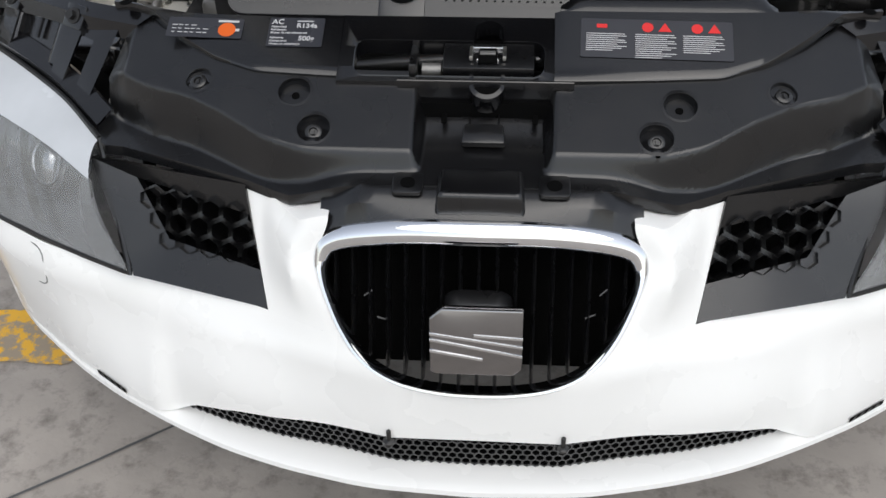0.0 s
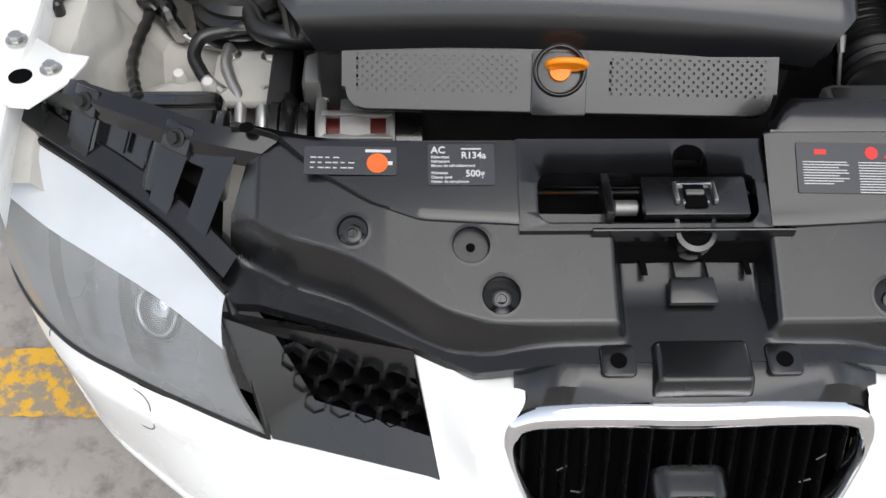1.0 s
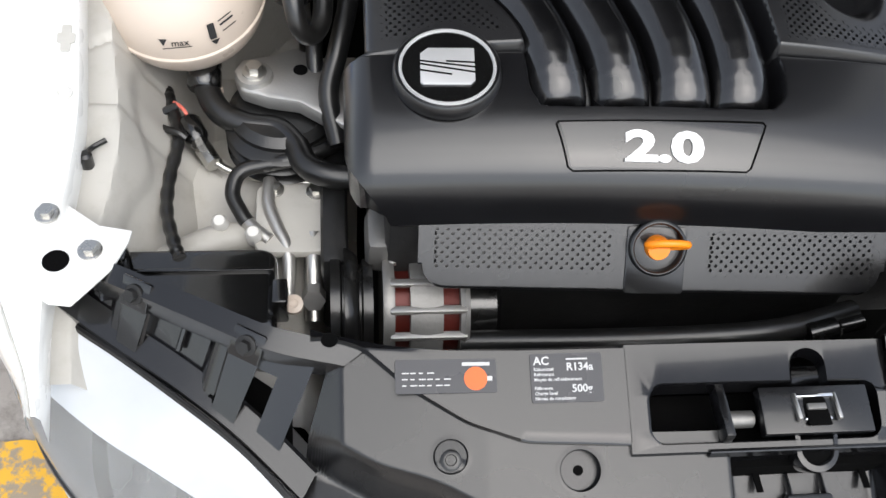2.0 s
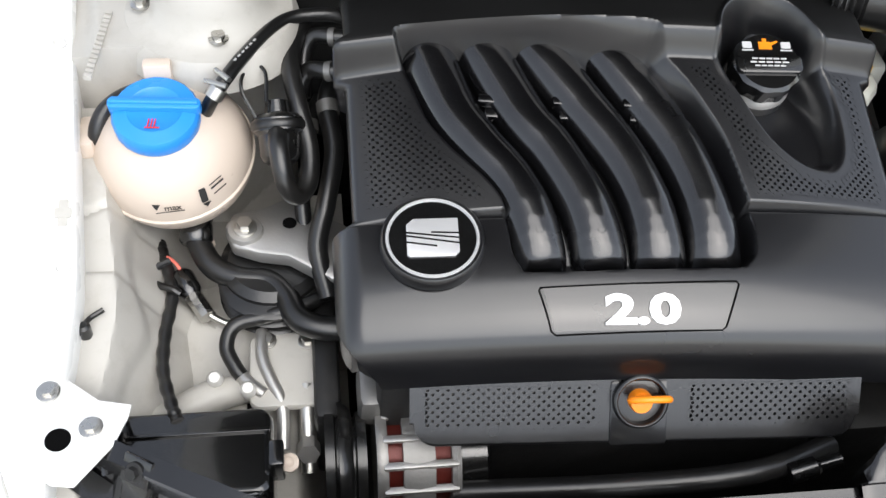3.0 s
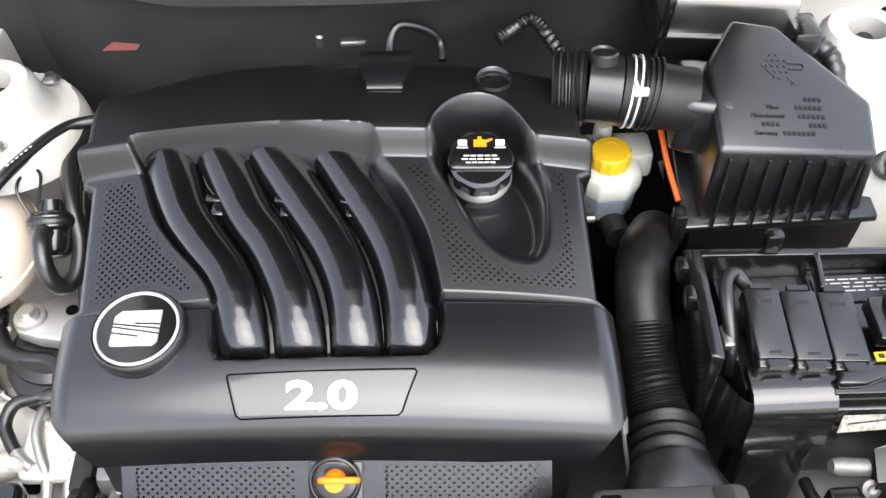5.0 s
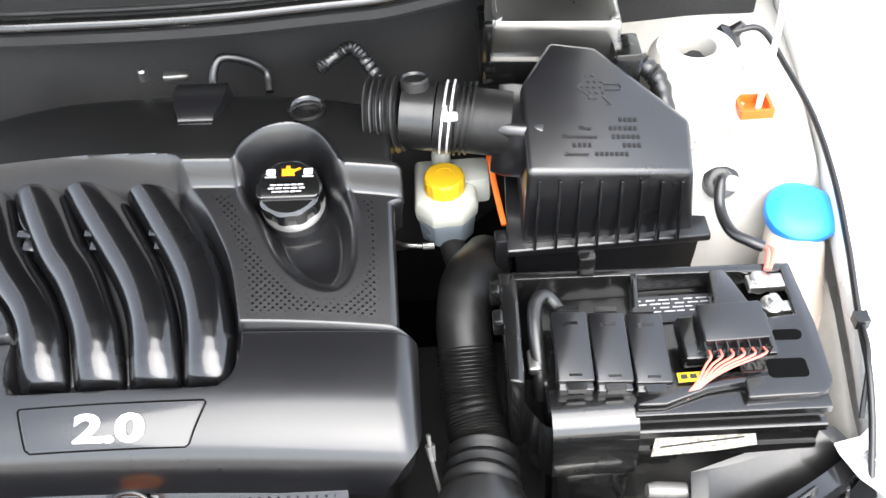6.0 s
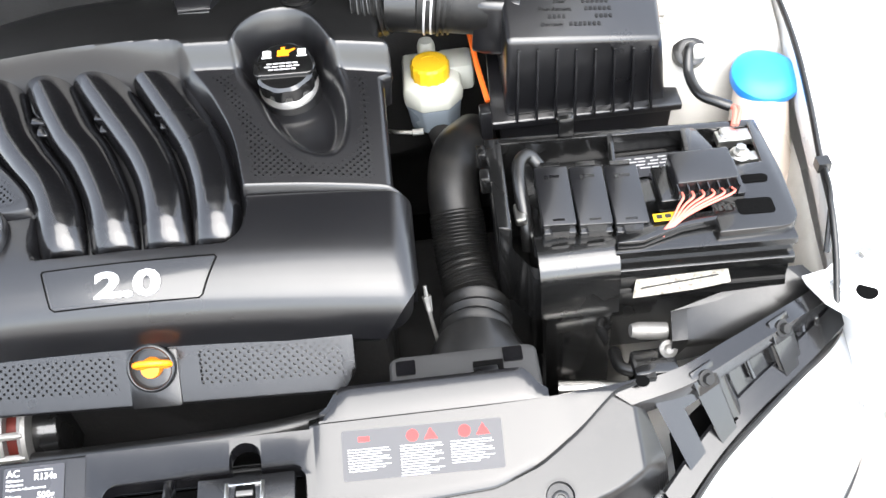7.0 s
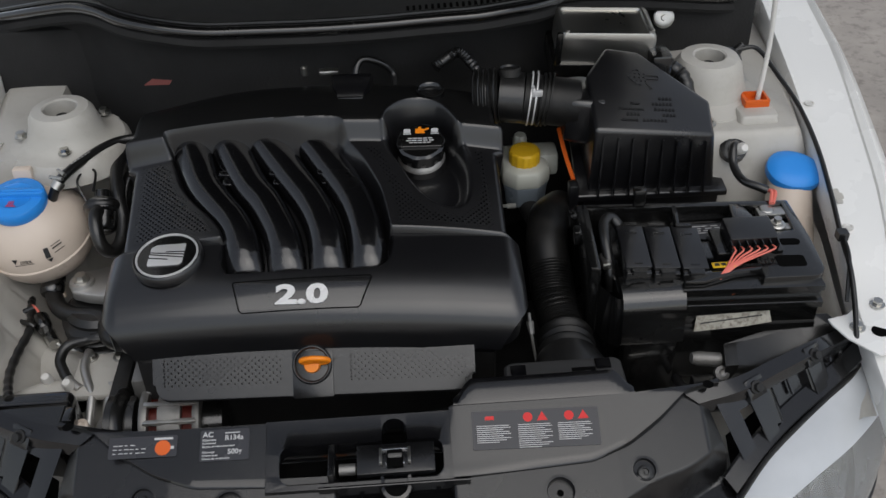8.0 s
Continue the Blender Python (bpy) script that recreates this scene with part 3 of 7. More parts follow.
for s in (-1, 1):
    wing = part("wing", sided(wing_shape(s), s), PAINT, car, "white painted front wing")
    off = 0.016 if s > 0 else -0.022
    tab = [(0.694, 0.165), (0.715, 0.168), (0.742, 0.19), (0.755, 0.23), (0.748, 0.275), (0.715, 0.285), (0.680, 0.257), (0.648, 0.250), (0.650, 0.236), (0.662, 0.205)]
    tb = part("wing_tab", sided(prism([(x + off, y) for x, y in tab], 0.772, 0.7755), s), PAINT, wing, "white bracket with a round hole", bevel=0.001)
    # hole not cut: its dark inside is a black disc on the tab
    part("tab_hole", sided(lathe([(0.0125, 0), (0.0125, 0.0006), (0.0, 0.0006)], 24, pose(0.714 + off, 0.215, 0.7756)), s), FELT_AND_SHADE, tb)
    part("bolt", sided(bolt(0.0075, 0.009, pose(0.684 + off, 0.226, 0.7755)), s), STEEL, tb)
    part("bolt", sided(bolt(0.0075, 0.009, pose(0.726 + off, 0.262, flange_z(0.262) + 0.004)), s), STEEL, wing)
    for y in (0.39, 0.66):
        part("bolt", sided(lathe([(0.009, 0), (0.009, 0.0018), (0.006, 0.0022), (0.005, 0.001)], 20, pose(edge_x(y, s) + 0.018, y, flange_at(y, s) + 0.001)), s), WHITE, wing)
    slot = prism(rounded(-0.005, -0.016, 0.005, 0.016, 0.002), 0, 0.0012, pose(edge_x(0.45, s) + 0.016, 0.45, flange_at(0.45, s) + 0.0012, 14, 0, 0))
    part("flange_slot", sided(join(slot, prism(rounded(-0.009, -0.006, 0.009, 0.006, 0.002), 0, 0.0014, pose(edge_x(0.45, s) + 0.016, 0.45, flange_at(0.45, s) + 0.0012, 14, 0, 0))), s), INNER, wing)

# ---- inner wings ----


def inner_height(x, y, s):
    if s < 0:
        rise = sstep(-0.004, 0.016, min(y - 0.622, (x - 0.556) * 0.76 + (y - 0.622) * 0.65))
    else:
        rise = sstep(0.50, 0.60, y)
    z = 0.60 + 0.02 * sstep(0.2, 0.5, y) + 0.285 * rise
    z += 0.02 * math.exp(-((y - 0.44) / 0.02) ** 2) * sstep(0.52, 0.60, x)
    e = edge_x(y, s)
    if s < 0:
        slope = clampf((x - 0.585) / (e - 0.585)) ** 1.3 * (1 - rise)
        z += (flange_z(y) - 0.060 - z) * slope
        step = e - 0.014 - 0.014 * abs(math.sin(y * 21)) ** 3
        z += 0.012 * sstep(step - 0.002, step + 0.002, x) * (1 - rise)
        z += 0.005 * sstep(0.416, 0.410, y) * sstep(0.60, 0.62, x) - 0.005 * math.exp(-((y - 0.52 + 0.4 * (x - 0.62)) / 0.004) ** 2) * sstep(0.60, 0.63, x)
        z -= 0.012 * rise * sstep(e - 0.02, e, x)
    else:
        wall = sstep(e - 0.040 - 0.02 * (1 - rise), e - 0.002, x)
        z += (flange_z(y) - 0.045 - z) * wall * (0.9 + 0.1 * rise)
        z += 0.006 * math.exp(-((x - 0.66 - 0.012 * math.sin(y * 45)) / 0.006) ** 2) * (1 - rise)
    if y < 0.5:
        z += 0.025 * math.exp(-((x - 0.535) / 0.05) ** 2)
        z -= 0.20 * sstep(0.47, 0.42, x)
    z -= 0.30 * sstep(0.475, 0.452, x) * sstep(0.58, 0.62, y) * (1 if s > 0 else sstep(0.66, 0.70, y))
    if s < 0 and y > 0.70:
        z -= 0.35 * sstep(0.100, 0.118, math.hypot(x - 0.551, y - 0.704)) * sstep(0.600, 0.570, x)
    return z + 0.004 * noise.noise((x * 9, y * 9, s))


for s in (-1, 1):
    grid = [[(x, y, inner_height(x, y, s)) for x in np.linspace(0.40, 0.716, 110)] for y in np.linspace(0.12, 1.02, 220)]
    grid = [[(q[0] + (edge_x(q[1], s) + 0.004 - 0.716) * sstep(0.5, 0.716, q[0]), q[1], q[2]) for q in r] for r in grid]
    apron = part("inner_wing", sided(loft(grid), s), INNER, car, "dusty off-white painted inner wing panel")
    if s > 0:
        spot = (0.588, 0.726)
        outline = [(0.110, 0.885), (0.100, 0.908), (0.086, 0.914), (0.072, 0.922), (0.064, 0.945), (0.059, 0.970), (0.050, 0.983), (0.030, 0.986), (0.0265, 0.984), (0.0265, 0.95), (0.0, 0.95)]
        bolts = ((0.667, 0.768), (0.568, 0.62), (0.50, 0.77))
    else:
        spot = (0.551, 0.704)
        outline = [(0.110, 0.87), (0.105, 0.896), (0.097, 0.906), (0.080, 0.909), (0.068, 0.917), (0.060, 0.938), (0.056, 0.955), (0.048, 0.966), (0.031, 0.968), (0.0285, 0.966), (0.0285, 0.93), (0.0, 0.93)]
        bolts = ((0.629, 0.70), (0.538, 0.636), (0.50, 0.77))
    top = outline[-3][1] - 0.03
    tower = part("strut_tower", sided(lathe(outline, 56, pose(spot[0], spot[1], 0)), s), INNER, apron, "off-white domed suspension tower")
    part("tower_cup", sided(lathe([(0.022, top), (0.022, top + 0.004), (0.012, top + 0.004), (0.010, top + 0.016), (0, top + 0.016)], 24, pose(spot[0], spot[1], 0)), s), DARK, apron, "dark strut top")
    for x, y in bolts:
        r = math.hypot(x - spot[0], y - spot[1])
        lift = max(inner_height(x, y, s), 0.914 if s < 0 and r < 0.09 else 0.0)
        part("bolt", sided(bolt(0.0075, 0.010, pose(x, y, lift + 0.002)), s), STEEL, apron)
    if s < 0:
        patch = rounded(0.462, 0.345, 0.597, 0.458, 0.018)
        rows = [[(x, y, inner_height(x, y, s) + dz) for x, y in [(0.53 + (px - 0.53) * k, 0.40 + (py - 0.40) * k) for px, py in patch]] for k, dz in ((1.0, -0.004), (0.985, 0.005), (0.95, 0.0065), (0.5, 0.006), (0.05, 0.006))]
        part("stiffening_patch", sided(loft(rows, closed=True, caps=True), s), INNER, apron, "raised off-white stiffening plate")
        ridge = [(0.645, 0.285, 0.655), (0.60, 0.305, 0.655), (0.555, 0.330, 0.652), (0.515, 0.338, 0.645)]
        part("pressed_ridge", sided(tube(ridge, lambda t: 0.020 * (0.7 + 0.3 * math.sin(math.pi * t)), 18, 8), s), INNER, apron)
        # black plate laid on the panel as the shaded inside of a hole
        part("square_hole", sided(prism(rounded(-0.012, -0.014, 0.012, 0.014, 0.004), 0, 0.0012, pose(0.513, 0.316, inner_height(0.513, 0.316, s) + 0.004)), s), FELT_AND_SHADE, apron, "dark square hole")

# ---- bulkhead, scuttle and windscreen ----
part("bulkhead", join(box(0, 0.93, 0.66, 1.46, 0.04, 0.72)), LINING, car, "black insulated bulkhead", bevel=0.01)
cowl_y = curve_of([(-0.76, 0.955), (-0.66, 0.90), (-0.52, 0.83), (-0.42, 0.745), (-0.30, 0.718), (0.0, 0.712), (0.20, 0.722), (0.28, 0.755), (0.36, 0.835), (0.50, 0.865), (0.66, 0.885), (0.76, 0.955)], 0.03)
cowl_z = curve_of([(-0.76, 1.02), (-0.60, 1.07), (-0.50, 1.095), (-0.42, 1.090), (-0.30, 1.078), (-0.10, 1.075), (0.10, 1.079), (0.25, 1.080), (0.36, 1.060), (0.50, 1.040), (0.66, 1.015), (0.76, 0.985)], 0.03)
cowl_xs = np.linspace(-0.74, 0.74, 90)
lining = loft([[(x, cowl_y(x) + 0.045 + 0.03 * math.sin(3.1 * k) * (0.5 + 0.5 * math.sin(7 * x)) + 0.014 * noise.noise((x * 7, k * 4, 2)), 0.60 + (cowl_z(x) - 0.012 - 0.60) * k) for x in cowl_xs] for k in np.linspace(0, 1, 30)])
part("bulkhead_lining", lining, LINING, car, "soft black sound insulation")
part("cowl_rail", loft([[(x, cowl_y(x) + dy, cowl_z(x) + dz) for x in cowl_xs] for dy, dz in ((0.050, -0.040), (0.010, -0.030), (0.004, -0.022), (0.008, -0.012), (0.020, -0.008))]), LINING, car, "black edge of the cowl under the seal")
part("scuttle_seal", tube([(x, cowl_y(x) + 0.012, cowl_z(x)) for x in np.linspace(-0.74, 0.74, 30)], 0.0095, 10, 4), GLOSSY, car, "long black rubber bonnet seal")
part("seal_lip", tube([(x, cowl_y(x) + 0.034, cowl_z(x) + 0.006) for x in np.linspace(-0.74, 0.74, 30)], 0.0045, 8, 4), RUBBER, car)
scuttle = loft([[(x, cowl_y(x) + 0.022 + (1.03 - 0.04 * (1 - (x / 0.8) ** 2) - cowl_y(x) - 0.022) * k, cowl_z(x) - 0.006 + (1.045 - cowl_z(x) + 0.006) * k - 0.012 * math.sin(math.pi * k)) for x in cowl_xs] for k in (0, 0.06, 0.15, 0.3, 0.5, 0.7, 0.85, 1.0)])
sc = part("scuttle_panel", scuttle, SCUTTLE, car, "dark grey plastic scuttle panel")
for i in range(40):
    x = 0.06 + 0.011 * i
    part("louvre", box(x, cowl_y(x) + 0.080, cowl_z(x) - 0.002 + (1.045 - cowl_z(x)) * 0.25, 0.005, 0.030, 0.008), FELT_AND_SHADE, sc, bevel=0.0008)
clip_spot = (0.545, cowl_y(0.545) + 0.02, 0.985)
part("lining_fixing", lathe([(0.020, -0.004), (0.020, 0.002), (0.016, 0.004), (0.006, 0.003), (0.005, 0.007), (0, 0.007)], 20, frame_at(clip_spot, (1, 0, 0), (0, 0.35, 1))), STEEL, car, "round bright metal fixing washer")
part("lining_tear", prism([(-0.026, -0.006), (0.018, -0.009), (0.024, -0.002), (-0.010, 0.004)], 0, 0.002, frame_at((-0.385, cowl_y(-0.385) + 0.012, 0.985), (1, 0.1, 0), (0, 0.5, 1))), COPPER, car, "faded orange tab on the insulation")
screen_rows = [[(x, 1.03 + 0.9 * k - 0.04 * (1 - (x / 0.8) ** 2), 1.045 + 0.52 * k) for x in np.linspace(-0.74 + 0.12 * k, 0.74 - 0.12 * k, 24)] for k in np.linspace(0, 1, 8)]
part("windscreen", join(loft(screen_rows)), GLASS, car, "dark tinted windscreen")
part("roof", loft([[(x, y, z - 0.05 * (x / 0.6) ** 2) for x in np.linspace(-0.6, 0.6, 12)] for y, z in ((1.92, 1.56), (2.3, 1.60), (3.2, 1.58), (3.9, 1.45))]), PAINT, car)
for s in (-1, 1):
    flank = loft([[(0.875, y, z) for y in np.linspace(1.35, 3.9, 8)] for z in (0.30, 0.6, 0.9)] + [[(0.74 - 0.1 * 0, y, 1.0) for y in np.linspace(1.35, 3.9, 8)]] + [[(0.60, min(max(y, 1.93), 3.7), 1.53) for y in np.linspace(1.35, 3.9, 8)]])
    part("flank", sided(flank, s), PAINT, car)

tail = [[(x, 3.9 + 0.05 * (1 - abs(x) / 0.9), z) for x in np.linspace(-w, w, 9)] for w, z in ((0.875, 0.30), (0.875, 0.90), (0.74, 1.0))] + [[(x, 3.72, 1.50) for x in np.linspace(-0.60, 0.60, 9)], [(x, 3.85, 1.455) for x in np.linspace(-0.58, 0.58, 9)]]
part("tail_panel", loft(tail), PAINT, car)

# raised bonnet: hinged at the scuttle, its lined underside towards the engine
hinge, tip = Vector((0, 1.08, 1.075)), Vector((0, 0.42, 2.03))
bonnet_half = curve_of([(0, 0.70), (0.7, 0.69), (0.85, 0.64), (0.95, 0.50), (1.0, 0.36)], 0.03)
rows = []
for k in np.linspace(0, 1, 22):
    c = hinge.lerp(tip, k)
    w = bonnet_half(k)
    rows.append([(x, c.y - 0.03 * (1 - (x / 0.75) ** 2), c.z - 0.02 * (1 - (x / 0.75) ** 2)) for x in np.linspace(-w, w, 24)])
inside = [[(p[0] * 0.985, p[1] - 0.035, p[2] - 0.02) for p in r] for r in rows]
bonnet = part("bonnet", join(loft(rows), loft([rows[-1], inside[-1]]), loft([[r[0] for r in rows], [r[0] for r in inside]]), loft([[r[-1] for r in rows], [r[-1] for r in inside]])), PAINT, car, "white bonnet held open by its stay")
part("bonnet_frame", loft(inside), PAINT, bonnet, "white painted bonnet frame")
part("bonnet_lining", loft([[(x, y - 0.006, z - 0.006) for x, y, z in r[2:-2]] for r in inside[1:-1]]), FELT_AND_SHADE, bonnet, "dark felt lining under the bonnet")
part("bonnet_stay", tube([(0.666, 0.671, 0.915), (0.68, 0.70, 1.06), (0.66, 0.72, 1.42)], 0.0045, 10, 8), WHITE, car, "thin white steel bonnet stay")
block = loft([[(0.655 + x * k, 0.658 + y * k, z) for x, y in rounded(-0.036, -0.044, 0.036, 0.040, 0.010)] for k, z in ((1.12, 0.87), (1.0, 0.905), (0.94, 0.915), (0.86, 0.918))], closed=True, caps=True)
part("stay_block", block, INNER, car, "raised off-white block under the stay")
clip_body = loft([[(0.659 + x * k, 0.668 + y * k, z) for x, y in rounded(-0.022, -0.019, 0.022, 0.019, 0.003)] for k, z in ((1.0, 0.910), (1.0, 0.930), (0.78, 0.931), (0.72, 0.919), (0.0, 0.919))], closed=True)
part("stay_clip", clip_body, EMBER, car, "orange plastic clip round the stay's foot")
part("under_tray", box(0, 0.50, 0.30, 1.30, 0.90, 0.02), FELT_AND_SHADE, car)
wheel_profile = [(0.10, -0.09), (0.20, -0.095), (0.29, -0.09), (0.305, -0.06), (0.305, 0.06), (0.29, 0.09), (0.20, 0.095), (0.10, 0.09)]
for s in (-1, 1):
    for y in (0.72, 3.18):
        wl = part("wheel", lathe(wheel_profile, 40, pose(0.73 * s, y, 0.305, 0, 90, 0)), RUBBER, car, "black tyre on a steel wheel")
        part("rim", lathe([(0.21, -0.05), (0.21, 0.05), (0.05, 0.07), (0.0, 0.07)], 30, pose(0.75 * s, y, 0.305, 0, 90, 0)), STEEL, wl)

# ---- front panel over the radiator ----
trim_front = curve_of([(0, -0.100), (0.165, -0.100), (0.215, -0.096), (0.274, -0.062), (0.36, -0.036), (0.43, -0.016), (0.452, -0.016), (0.472, 0.006)])
trim_rear = curve_of([(0, 0.028), (0.10, 0.028), (0.267, 0.030), (0.317, 0.046), (0.367, 0.076), (0.409, 0.108), (0.430, 0.113), (0.438, 0.106), (0.455, 0.060), (0.472, 0.020)])
lobe_edge = curve_of([(0.05, -0.074), (0.20, -0.074), (0.245, -0.062), (0.30, -0.030), (0.345, -0.006), (0.40, 0.012), (0.44, 0.035), (0.475, 0.06)], 0.012)
low_level = curve_of([(0, 0.688), (0.15, 0.684), (0.215, 0.664), (0.274, 0.662), (0.36, 0.668), (0.47, 0.676)], 0.02)


def trim_height(x, y):
    a = abs(x)
    low = low_level(a) + 0.16 * (y - trim_front(a))
    high = 0.7435 + 0.45 * y - 0.10 * max(0.0, a - 0.30) - 0.85 * max(0.0, a - 0.428)
    if a < 0.1:
        low += 0.012 * sstep(-0.04, 0.03, y)
    k = sstep(lobe_edge(a) - 0.007, lobe_edge(a) + 0.005, y) * sstep(0.067, 0.080, a)
    z = low + (max(high, low) - low) * k
    return z


WELLS = [(x * q, y - (0.005 if q > 0 and x > 0.3 else 0.010 if q > 0 else 0.0), r) for q in (-1, 1) for x, y, r in ((0.333, 0.016, 0.0150), (0.190, -0.046 + (0.006 if q > 0 else 0.0), 0.0182), (0.218, 0.0, 0.0180))]


def trim_shape():
    rows = []
    for x in np.linspace(-0.472, 0.472, 380):
        a = abs(x)
        y0, y1 = trim_front(a), trim_rear(a)
        col = [(x, y0 + 0.001, trim_height(x, y0) - 0.014), (x, y0, trim_height(x, y0) - 0.002)]
        col += [(x, y0 + (y1 - y0) * j / 70, trim_height(x, y0 + (y1 - y0) * j / 70)) for j in range(71)]
        rows.append(col)
    p, f = loft(rows)
    return p, [q for q in f if not any(math.hypot(sum(p[i].x for i in q) / 4 - x, sum(p[i].y for i in q) / 4 - y) < r + 0.0018 for x, y, r in WELLS)]


radiator_cover = thing("radiator_cover", (0, 0, 0.68), "black moulded plastic panel over the radiator", "panel")
part("moulded_panel", trim_shape(), TRIM, radiator_cover, angle=60)


def arc_band(r0, r1, a0, a1, m, n=24):
    return moved(loft([[(r * math.cos(radians(a0 + (a1 - a0) * i / n)), r * math.sin(radians(a0 + (a1 - a0) * i / n)), 0) for i in range(n + 1)] for r in (r0, r1)]), m)


def on_trim(x, y, dz):
    e = 0.004
    n = Vector((trim_height(x - e, y) - trim_height(x + e, y), trim_height(x, y - e) - trim_height(x, y + e), 2 * e)).normalized()
    return frame_at(Vector((x, y, trim_height(x, y))) + n * dz, Vector((1, 0, 0)) - n * n.x, Vector((0, 1, 0)) - n * n.y)


def well(r, deep, lean, m, n=40):
    """A sunk round seat: flange, wall and a floor that leans towards its lower edge."""
    rings = []
    for rad, d in ((r + 0.0042, 0.0003), (r + 0.0006, 0.0006), (r - 0.0004, -0.0010), (r - 0.0010, 1.0), (r * 0.5, 1.0), (0.0005, 1.0)):
        row = []
        for i in range(n):
            a = 2 * math.pi * i / n
            z = d if d < 1 else -deep * (1 - lean * (0.5 - 0.5 * rad / r * math.sin(a)))
            row.append((rad * math.cos(a), rad * math.sin(a), z))
        rings.append(row)
    return moved(loft(rings, closed=True), m)


for s in (-1, 1):
    for x, y, r, deep in ((0.333, 0.016 if s < 0 else 0.011, 0.0150, 0.004), (0.190, -0.046 if s < 0 else -0.050, 0.0182, 0.010)):
        m = on_trim(x * s, y, 0.0)
        part("screw_seat", well(r, deep, 0.95, m), TRIM, radiator_cover)
        part("screw", moved(join(lathe([(0.0095, -0.004), (0.0095, 0.0022), (0.0075, 0.0034), (0.0052, 0.0034), (0.0045, 0.0012), (0, 0.0012)], 22), box(0, 0, 0.002, 0.0022, 0.006, 0.002)), m @ pose(0, -0.003, -0.0045 if deep > 0.005 else -0.0015, 10 if deep > 0.005 else 0, 0, 0)), RUBBER, radiator_cover, "round black plastic fastener")
    m = on_trim(0.218 * s, 0.0 if s < 0 else -0.010, 0.0)
    part("hole_seat", well(0.0180, 0.0105, 0.15, m), TRIM, radiator_cover, "round sunk seat with a hole")
    # black disc on the seat's floor, painted shade of a small hole
    part("hole_centre", lathe([(0.0046, 0), (0.0046, 0.0006), (0, 0.0006)], 16, m @ pose(0, 0, -0.0096)), FELT_AND_SHADE, radiator_cover)
tab = prism([(-0.025, -0.014), (0.025, -0.014), (0.022, 0.014), (-0.022, 0.014)], 0, 0.010, pose(0, -0.030, 0.704, 20, 0, 0))
part("centre_tab", tab, TRIM, radiator_cover, bevel=0.003)
for s in (-1, 1):
    part("centre_rib", box(0.0165 * s, -0.003, 0.712, 0.002, 0.036, 0.010, pose(0, 0, 0)), TRIM, radiator_cover, bevel=0.001)
    # slot drawn as a black bar, its shade being the bar's colour
    part("edge_slot", box(0.052 * s + 0.006, 0.0, 0.7155, 0.006, 0.032, 0.002, pose(0, 0, 0, 0, 0, 0)), FELT_AND_SHADE, radiator_cover)

# ---- lock carrier: a shelf with stickers, a latch slot and two arms ----
shelf_front = curve_of([(0, 0.012), (0.10, 0.013), (0.267, 0.022), (0.317, 0.039), (0.367, 0.069), (0.409, 0.102), (0.44, 0.112)], 0.008)
shelf_rear = curve_of([(0, 0.100), (0.27, 0.100), (0.34, 0.101), (0.40, 0.106), (0.44, 0.114), (0.48, 0.13)], 0.008)
carrier = thing("lock_carrier", (0, 0.06, 0.74), "black plastic lock carrier behind the grille with stickers", "panel")


def shelf_point(x, v):
    a = abs(x)
    y0, y1 = shelf_front(a), shelf_rear(a)
    y = y0 + (y1 - y0) * v
    z = 0.757 + (0.790 - 0.757 + 0.012 * sstep(0.05, 0.09, x) * sstep(0.44, 0.36, a)) * clampf((y - 0.018) / 0.082) + (0.008 if a > 0.35 else 0.0) * sstep(0.35, 0.44, a)
    return Vector((x, y, z))


def shelf_piece(x0, x1, n):
    rows = []
    for x in np.linspace(x0, x1, n):
        col = [shelf_point(x, 0) + Vector((0, 0.002, -0.012)), shelf_point(x, 0) + Vector((0, 0, -0.002))]
        col += [shelf_point(x, v) for v in np.linspace(0.02, 0.97, 10)]
        col += [shelf_point(x, 1) + Vector((0, 0.001, -0.003)), shelf_point(x, 1) + Vector((0, 0.002, -0.04))]
        rows.append(col)
    return loft(rows)


part("shelf", shelf_piece(-0.455, -0.170, 60), SHELF, carrier)
part("shelf", shelf_piece(0.078, 0.455, 70), SHELF, carrier)


def strip(x0, x1, y0, y1, n=16, thick=0.014):
    rows = []
    for x in np.linspace(x0, x1, n):
        z = lambda y: 0.757 + 0.033 * clampf((y - 0.018) / 0.082)
        rows.append([(x, y0, z(y0) - thick), (x, y0, z(y0) - 0.001), (x, y0 + 0.001, z(y0)), (x, y1 - 0.001, z(y1)), (x, y1, z(y1) - 0.001), (x, y1, z(y1) - thick)])
    return loft(rows)


